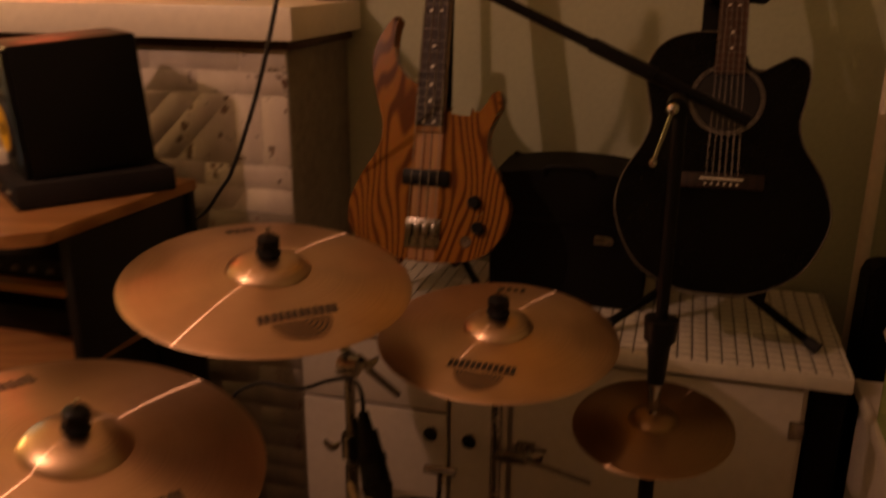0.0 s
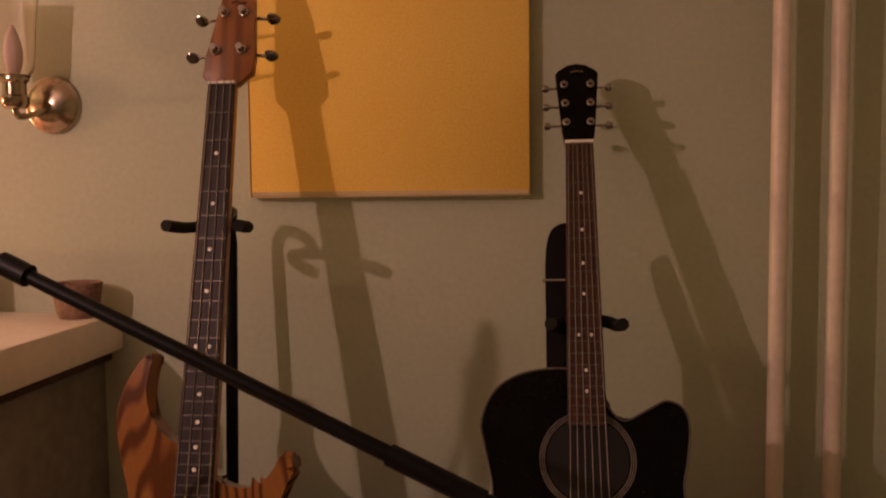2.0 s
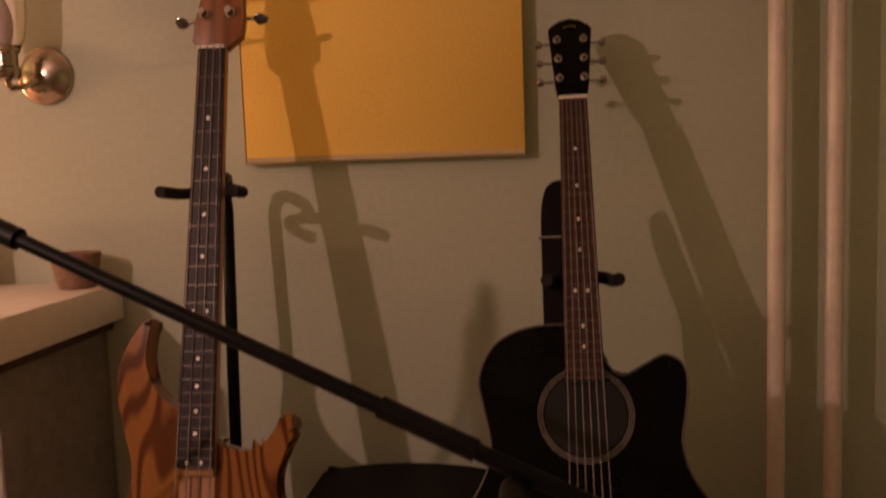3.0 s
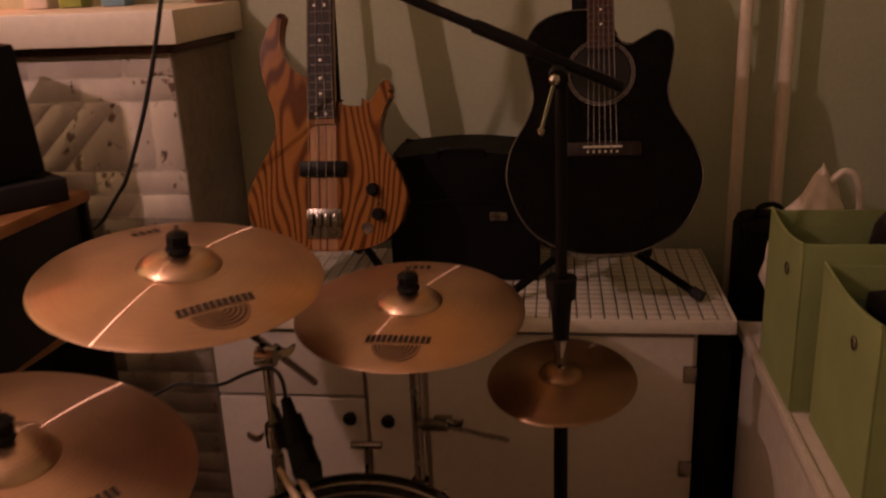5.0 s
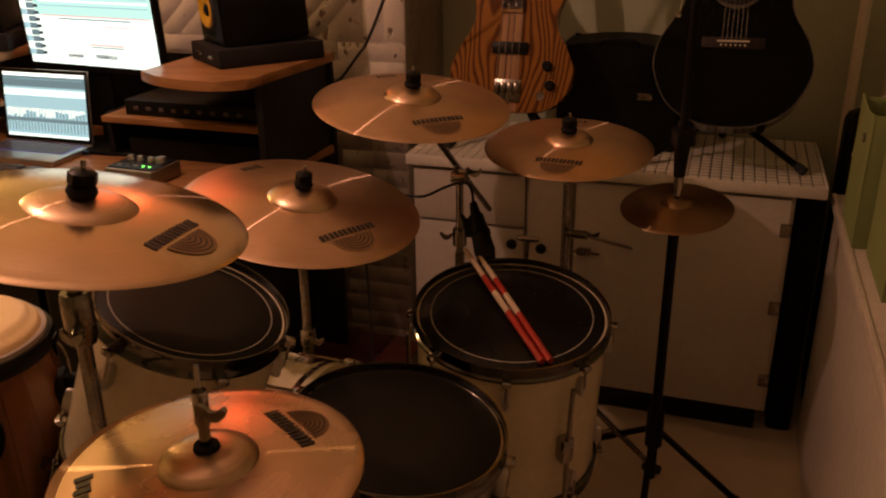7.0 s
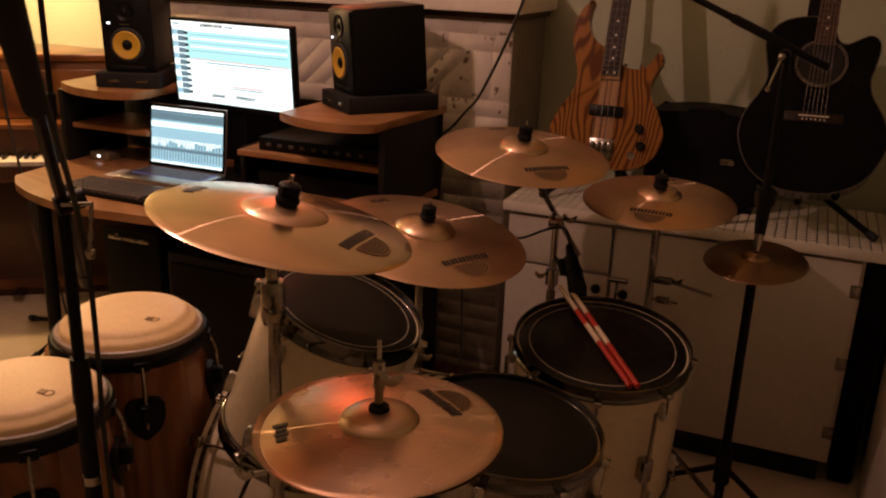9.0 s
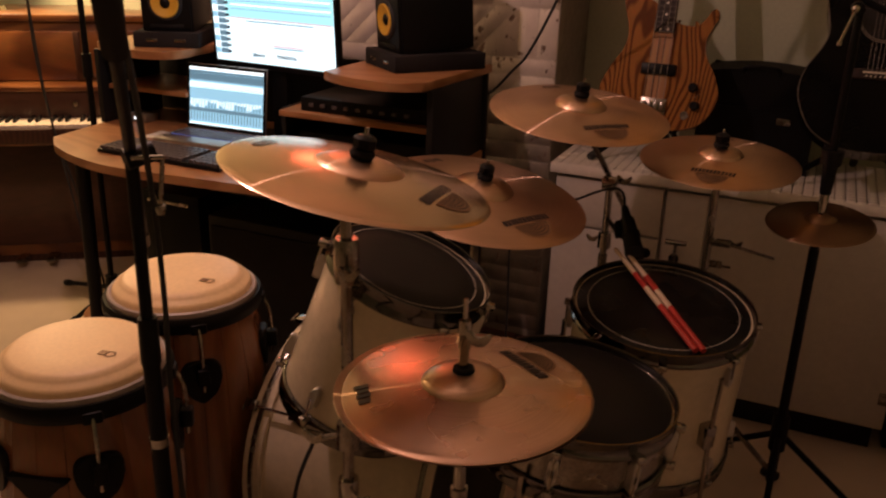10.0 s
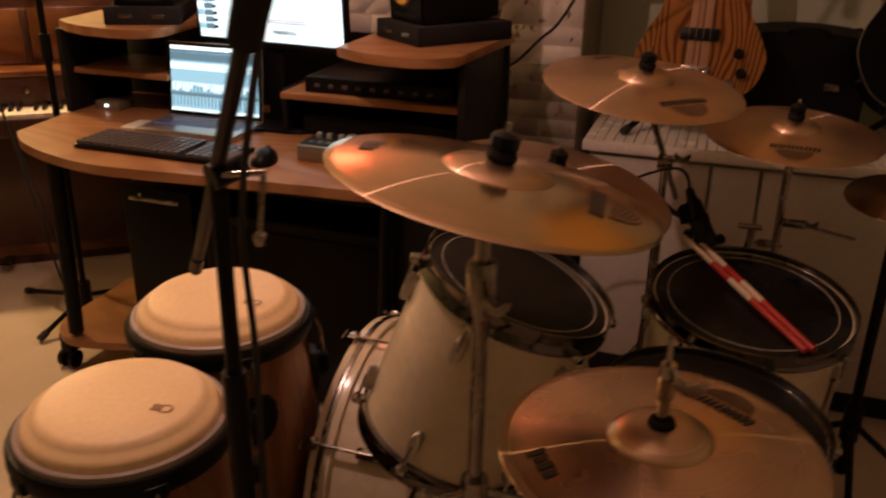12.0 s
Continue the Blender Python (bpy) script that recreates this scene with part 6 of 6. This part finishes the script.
# ---- the piano in the corner ----
pn = thing("upright_piano", "walnut upright piano standing across the corner", "piano", pose(-2.585, 1.735, 0, 0, 0, 36))
part("case", box((-0.75, 0.0, 0.03), (0.75, 0.36, 1.02), 0.006), PIANOWOOD, pn)
part("lid", box((-0.77, -0.03, 1.022), (0.77, 0.38, 1.05), 0.006), PIANOWOOD, pn)
part("toe_board", box((-0.70, -0.006, 0.08), (0.70, 0.0, 0.55), 0.002), TOEBOARD, pn)
part("upper_panel", box((-0.70, -0.012, 0.80), (0.70, -0.001, 0.985), 0.003), PIANOWOOD, pn)
part("key_bed", box((-0.75, -0.27, 0.578), (0.75, 0.0, 0.633), 0.004), PIANOWOOD, pn)
part("key_slip", box((-0.75, -0.285, 0.588), (0.75, -0.271, 0.646), 0.003), DARKWOOD, pn)
part("fallboard", box((-0.70, -0.13, 0.634), (0.70, -0.012, 0.765), 0.006), TOEBOARD, pn)
part("music_ledge", box((-0.75, -0.15, 0.766), (0.75, -0.001, 0.786), 0.004), PIANOWOOD, pn)
part("music_desk", box((-0.36, -0.03, 0.79), (0.30, -0.014, 0.985), 0.004, None), PIANOWOOD, pn)
part("desk_edge", box((0.30, -0.045, 0.79), (0.325, -0.012, 0.985), 0.004, None), DARKWOOD, pn)
for s in (-1, 1):
    part("cheek", box((s * 0.75 - 0.03, -0.28, 0.634), (s * 0.75 + 0.03 * (s < 0), 0.0, 0.72), 0.006), PIANOWOOD, pn)
    part("front_leg", box((s * 0.70 - 0.025, -0.25, 0.0), (s * 0.70 + 0.025, -0.20, 0.578), 0.006), PIANOWOOD, pn)
ks = part("keyboard", box((-0.715, -0.265, 0.634), (0.715, -0.131, 0.640)), DARKWOOD, pn)
n = 52
for k in range(n):
    w = 1.42 / n
    x = -0.71 + k * w
    part("white_key", box((x + 0.0006, -0.264, 0.640), (x + w - 0.0006, -0.134, 0.659), 0.001), KEYWHITE, ks)
    if k % 7 not in (1, 4) and k < n - 1:
        part("black_key", box((x + w - 0.006, -0.215, 0.653), (x + w + 0.006, -0.134, 0.670), 0.001), KEYBLACK, ks)
for x in (-0.30, 0.30):
    part("fallboard_knob", lathe([(0.0, 0.022), (0.009, 0.021), (0.013, 0.015), (0.010, 0.008), (0.006, 0)], 20, pose(x, -0.130, 0.715, 90)), BRASS, pn, "small brass knob")
for x in (-0.12, 0.0, 0.12):
    part("pedal", box((x - 0.02, -0.10, 0.028), (x + 0.02, 0.0, 0.040), 0.004), OLDCHROME, pn)
part("plinth", box((-0.72, 0.004, 0.0), (0.72, 0.35, 0.03)), DARKWOOD, pn)
lp = thing("table_lamp", "lit cream-shaded lamp standing on the piano", "lamp", pose(-2.70, 1.84, 1.05))
part("base", lathe([(0.0, 0.02), (0.05, 0.014), (0.055, 0), (0, 0)], 32), BRASS, lp)
part("stem", rod((0, 0, 0.01), (0, 0, 0.22), 0.008), BRASS, lp)
part("shade", lathe([(0.10, 0.16), (0.065, 0.34), (0.062, 0.34), (0.097, 0.16), (0.10, 0.16)], 40), SHADEGLOW, lp, "lit cream shade")

# ---- office chair, of which a wheeled foot shows ----
ch = thing("office_chair", "black five-star swivel chair base on the carpet", "chair", pose(-1.785, 0.45, 0, 0, 0, 23))
part("column", rod((0, 0, 0.06), (0, 0, 0.42), 0.025, seg=20), BLACKPLASTIC, ch)
part("seat", box((-0.18, -0.18, 0.42), (0.18, 0.18, 0.50), 0.03), FELT, ch)
for k in range(5):
    a = radians(72 * k)
    c, s = math.cos(a), math.sin(a)
    lg = part("star_leg", rod((0.02 * c, 0.02 * s, 0.095), (0.26 * c, 0.26 * s, 0.065), 0.020, 0.013), BLACKPLASTIC, ch)
    for q in (-1, 1):
        part("caster_wheel", rod((0.26 * c - q * 0.012 * s, 0.26 * s + q * 0.012 * c, 0.027), (0.26 * c - q * 0.028 * s, 0.26 * s + q * 0.028 * c, 0.027), 0.027, seg=22), BLACKPLASTIC, lg)

# ---- microphone stands ----
def round_tripod(t, x, y, hub_z, feet):
    part("leg_hub", rod((x, y, hub_z - 0.05), (x, y, hub_z + 0.05), 0.022), BLACKPLASTIC, t)
    for fx, fy in feet:
        lg = part("leg", rod((x, y, hub_z), (fx, fy, 0.013), 0.0085), BLACKMETAL, t)
        d = Vector((fx - x, fy - y, 0.013 - hub_z)).normalized()
        e = Vector((fx, fy, 0.013))
        part("rubber_foot", rod(e - d * 0.035, e, 0.0125), RUBBER, lg)


bs = thing("microphone_stand", "black boom microphone stand reaching across the guitars", "microphone stand")
PX, PY = 0.505, 1.408
part("lower_tube", rod((PX, PY, 0.05), (PX, PY, 0.72), 0.0125), BLACKMETAL, bs)
part("upper_tube", rod((PX, PY, 0.72), (PX, PY, 1.28), 0.0095), BLACKMETAL, bs)
part("height_clutch", rod((PX, PY, 0.858), (PX, PY, 0.93), 0.013, 0.018), BLACKPLASTIC, bs)
part("sleeve", rod((PX, PY, 0.788), (PX, PY, 0.858), 0.0108), CHROME, bs, "chrome sleeve over the small cymbal")
part("upper_collar", rod((PX, PY, 0.93), (PX, PY, 0.965), 0.024, 0.026), BLACKPLASTIC, bs)
A, B = Vector((0.598, 1.4303, 1.263)), Vector((-0.070, 1.515, 1.548))
jb = part("boom_clutch", rod((PX - 0.005, PY - 0.03, 1.285), (PX - 0.005, PY + 0.03, 1.285), 0.0145, seg=24), BLACKPLASTIC, bs)
part("lever", rod((PX - 0.010, PY - 0.042, 1.284), (PX - 0.030, PY - 0.045, 1.212), 0.003), CHROME, jb, "chrome lever")
part("lever_ball", lathe([(0.0, 0.009), (0.0065, 0.0065), (0.009, 0), (0.0065, -0.0065), (0, -0.009)], 16, pose(PX - 0.010, PY - 0.042, 1.286)), CHROME, jb)
part("lever_tip", lathe([(0.0, 0.006), (0.0055, 0.003), (0.006, 0), (0.004, -0.006), (0, -0.007)], 16, pose(PX - 0.030, PY - 0.045, 1.212)), CHROME, jb)
part("boom_arm", rod(A, B, 0.0088, 0.0078), BLACKMETAL, bs)
part("boom_sleeve", rod(A + (B - A) * 0.20, A + (B - A) * 0.34, 0.0112), BLACKPLASTIC, bs)
part("end_grip", rod(B + (A - B) * 0.02, B + (A - B) * 0.07, 0.0125), BLACKPLASTIC, bs)
part("clip_joint", rod(B, (-0.100, 1.515, 1.548), 0.010), BLACKPLASTIC, bs)
hub_z = 0.20
round_tripod(bs, PX, PY, hub_z, ((0.74, 1.40), (0.29, 1.55), (0.50, 1.12)))

cm = thing("condenser_microphone", "slim black microphone hanging in its clip at the boom's end", "microphone")
part("body", rod((-0.117, 1.515, 1.485), (-0.110, 1.515, 1.60), 0.011), BLACKPLASTIC, cm)
part("grille", rod((-0.110, 1.515, 1.60), (-0.108, 1.515, 1.66), 0.0125, 0.008), FOAM, cm)
part("clip", rod((-0.116, 1.515, 1.535), (-0.112, 1.515, 1.575), 0.020), BLACKPLASTIC, cm)
part("cable", tube([(-0.130, 1.515, 1.62), (-0.134, 1.52, 1.52), (-0.183, 1.55, 1.374), (-0.252, 1.60, 1.23), (-0.335, 1.655, 1.09), (-0.40, 1.72, 1.028), (-0.503, 1.78, 0.936), (-0.62, 1.80, 0.925), (-0.66, 1.80, 0.80), (-0.65, 1.80, 0.30), (-0.64, 1.80, 0.008)], 0.0042), RUBBER, cm, "black microphone cable")

fs = thing("microphone_stand", "tall black boom microphone stand before the congas", "microphone stand")
FX, FY = -0.402, 0.122
part("lower_tube", rod((FX, FY, 0.05), (FX, FY, 0.86), 0.0135), BLACKMETAL, fs)
part("upper_tube", rod((FX, FY, 0.86), (FX, FY, 1.12), 0.0095), BLACKMETAL, fs)
part("height_clutch", rod((FX, FY, 0.80), (FX, FY, 0.875), 0.0155, 0.0145), BLACKPLASTIC, fs)
part("ring_mark", rod((FX, FY, 0.655), (FX, FY, 0.67), 0.0145), CHROME, fs)
L0, L1 = Vector((-0.589, 0.331, 0.891)), Vector((-0.100, -0.214, 1.496))
part("boom_arm", rod(L0, L1, 0.0082), BLACKMETAL, fs)
part("counter_grip", rod(L0, L0 + (L1 - L0) * 0.06, 0.0098, 0.0098), BLACKPLASTIC, fs)
part("boom_grip", rod(L0 + (L1 - L0) * 0.66, L1, 0.0145, 0.019), FOAM, fs, "thick black grip")
fc = part("boom_clutch", rod((FX + 0.0, FY - 0.012, 1.117), (FX + 0.020, FY + 0.022, 1.126), 0.0150, seg=24), BLACKPLASTIC, fs)
part("lever_bar", rod((FX + 0.02, FY - 0.02, 1.125), (FX + 0.062, FY - 0.005, 1.128), 0.0035), CHROME, fc, "chrome lever")
part("lever", rod((FX + 0.060, FY - 0.005, 1.130), (FX + 0.052, FY - 0.008, 1.058), 0.0033), OLDCHROME, fc)
part("lever_tip", lathe([(0.0, 0.008), (0.007, 0.004), (0.008, 0), (0.005, -0.009), (0, -0.010)], 16, pose(FX + 0.052, FY - 0.008, 1.055)), OLDCHROME, fc)
part("cable", tube([L1, L0 + (L1 - L0) * 0.6 + Vector((0.012, 0.008, -0.004)), (FX + 0.012, FY + 0.022, 1.05), (FX + 0.020, FY + 0.018, 0.90), (FX + 0.019, FY + 0.016, 0.70), (FX + 0.03, FY + 0.02, 0.35), (FX + 0.06, FY + 0.03, 0.008)], 0.0042), RUBBER, fs, "black cable along the pole")
round_tripod(fs, FX, FY, 0.19, ((-0.27, -0.10), (-0.22, 0.30), (-0.52, 0.02)))

ts = thing("microphone_stand", "slim black microphone stand behind the desk's corner", "microphone stand")
part("tube", rod((-1.87, 1.50, 0.05), (-1.87, 1.50, 1.55), 0.0105), BLACKMETAL, ts)
part("height_clutch", rod((-1.87, 1.50, 0.90), (-1.87, 1.50, 0.98), 0.017), BLACKPLASTIC, ts)
part("boom_arm", rod((-1.80, 1.45, 1.40), (-2.40, 1.72, 1.95), 0.009), BLACKMETAL, ts)
part("cable", tube([(-2.24, 1.62, 1.80), (-2.25, 1.62, 1.3), (-2.235, 1.62, 0.95), (-2.20, 1.61, 0.72), (-2.10, 1.58, 0.40), (-1.98, 1.54, 0.05), (-1.93, 1.52, 0.008)], 0.004), RUBBER, ts, "thin hanging black cable")
part("cable", tube([(-2.27, 1.64, 1.83), (-2.27, 1.64, 1.3), (-2.268, 1.64, 0.95), (-2.20, 1.62, 0.66), (-2.08, 1.60, 0.36), (-1.98, 1.58, 0.008)], 0.004), RUBBER, ts, "thin hanging black cable")
round_tripod(ts, -1.87, 1.50, 0.11, ((-2.24, 1.62), (-1.84, 1.83), (-1.93, 1.33)))

# ---- the bricks of the chimney and the tiles of the worktop ----
random.seed(11)


def brick(outline, coat):
    """One flat brick of that outline (x, z) set proud of the joints; its origin lies in its middle."""
    cx, cz = sum(p[0] for p in outline) / len(outline), sum(p[1] for p in outline) / len(outline)
    key = (coat.name, tuple((round(x - cx, 4), round(z - cz, 4)) for x, z in outline))
    if key not in brick_meshes:
        bm = bmesh.new()
        add_slab(bm, [(x, z) for x, z in key[1]], 0.0, 0.016, 0.0016, 1, pose(0, 0, 0, 90))
        bmesh.ops.recalc_face_normals(bm, faces=bm.faces)
        me = bpy.data.meshes.new("brick")
        smooth(bm, 50).to_mesh(me)
        bm.free()
        me.materials.append(coat)
        brick_meshes[key] = me
    ob = new("brick", brick_meshes[key])
    ob.parent = chimney
    ob.location = (cx, 1.8718 + random.uniform(-0.0006, 0.0005), cz)
    ob.rotation_euler = (radians(random.uniform(-0.2, 0.2)), radians(random.uniform(-0.3, 0.3)), radians(random.uniform(-0.2, 0.2)))


def oblong(x0, x1, z0, z1, coat):
    g = 0.0018
    brick([(x0 + g, z0 + g), (x1 - g, z0 + g), (x1 - g, z1 - g), (x0 + g, z1 - g)], coat)


brick_meshes = {}
COURSE, PANEL0, PANEL1, EDGE = 0.0545, 1.045, 1.198, -0.3075
courses = [(PANEL1, 1.248), (1.248, 1.298)] + [(PANEL0 - COURSE * (k + 1), PANEL0 - COURSE * k) for k in range(19)]
for n, (z0, z1) in enumerate(courses):
    x, first = EDGE, True
    while x > -1.6:
        w = 0.112 if first and n % 2 else 0.216
        oblong(x - w, x, max(z0, 0.0), z1, BAREBRICK if z0 < 0.92 else WORNBRICK if first else BRICK)
        x, first = x - w, False
# the band between: two bricks on end, then bricks laid aslant
for k in range(2):
    oblong(EDGE - 0.066 * (k + 1), EDGE - 0.066 * k, PANEL0, PANEL1, WORNBRICK)
x1, H, step = EDGE - 0.132, PANEL1 - PANEL0, 0.0775
k = 0
while x1 - step * k > -1.6:
    r = x1 - step * k
    g = 0.0019
    if k == 0:
        brick([(r - H + g * 2, PANEL0 + g), (r - g, PANEL0 + g), (r - g, PANEL1 - g * 2)], WORNBRICK)
    brick([(r - H - step + g, PANEL0 + g), (r - H - g, PANEL0 + g), (r - g * 2, PANEL1 - g), (r - step, PANEL1 - g)], WORNBRICK if k == 0 else BRICK)
    k += 1

TS = 0.0276
tile_me = bpy.data.meshes.new("tile")
bm = box((-0.0123, -0.0123, 0.0), (0.0123, 0.0123, 0.006), 0.0012)
bm.to_mesh(tile_me)
bm.free()
tile_me.materials.append(WHITETILE)
rest = bmesh.new()
for i in range(40):
    for j in range(16):
        x, y = WX1 - TS * (i + 0.5), WY0 + TS * (j + 0.5) + 0.003
        if x < WX0 + 0.012 or y > WY1 - 0.012:
            continue
        if i < 19:
            ob = new("tile", tile_me)
            ob.parent = worktop
            ob.location = (x, y, 0.757 + random.uniform(-0.0004, 0.0002))
        else:
            add_box(rest, (x - 0.0123, y - 0.0123, 0.757), (x + 0.0123, y + 0.0123, 0.763))
tagged(part("tiles", rest, WHITETILE, worktop), kind="stuff")
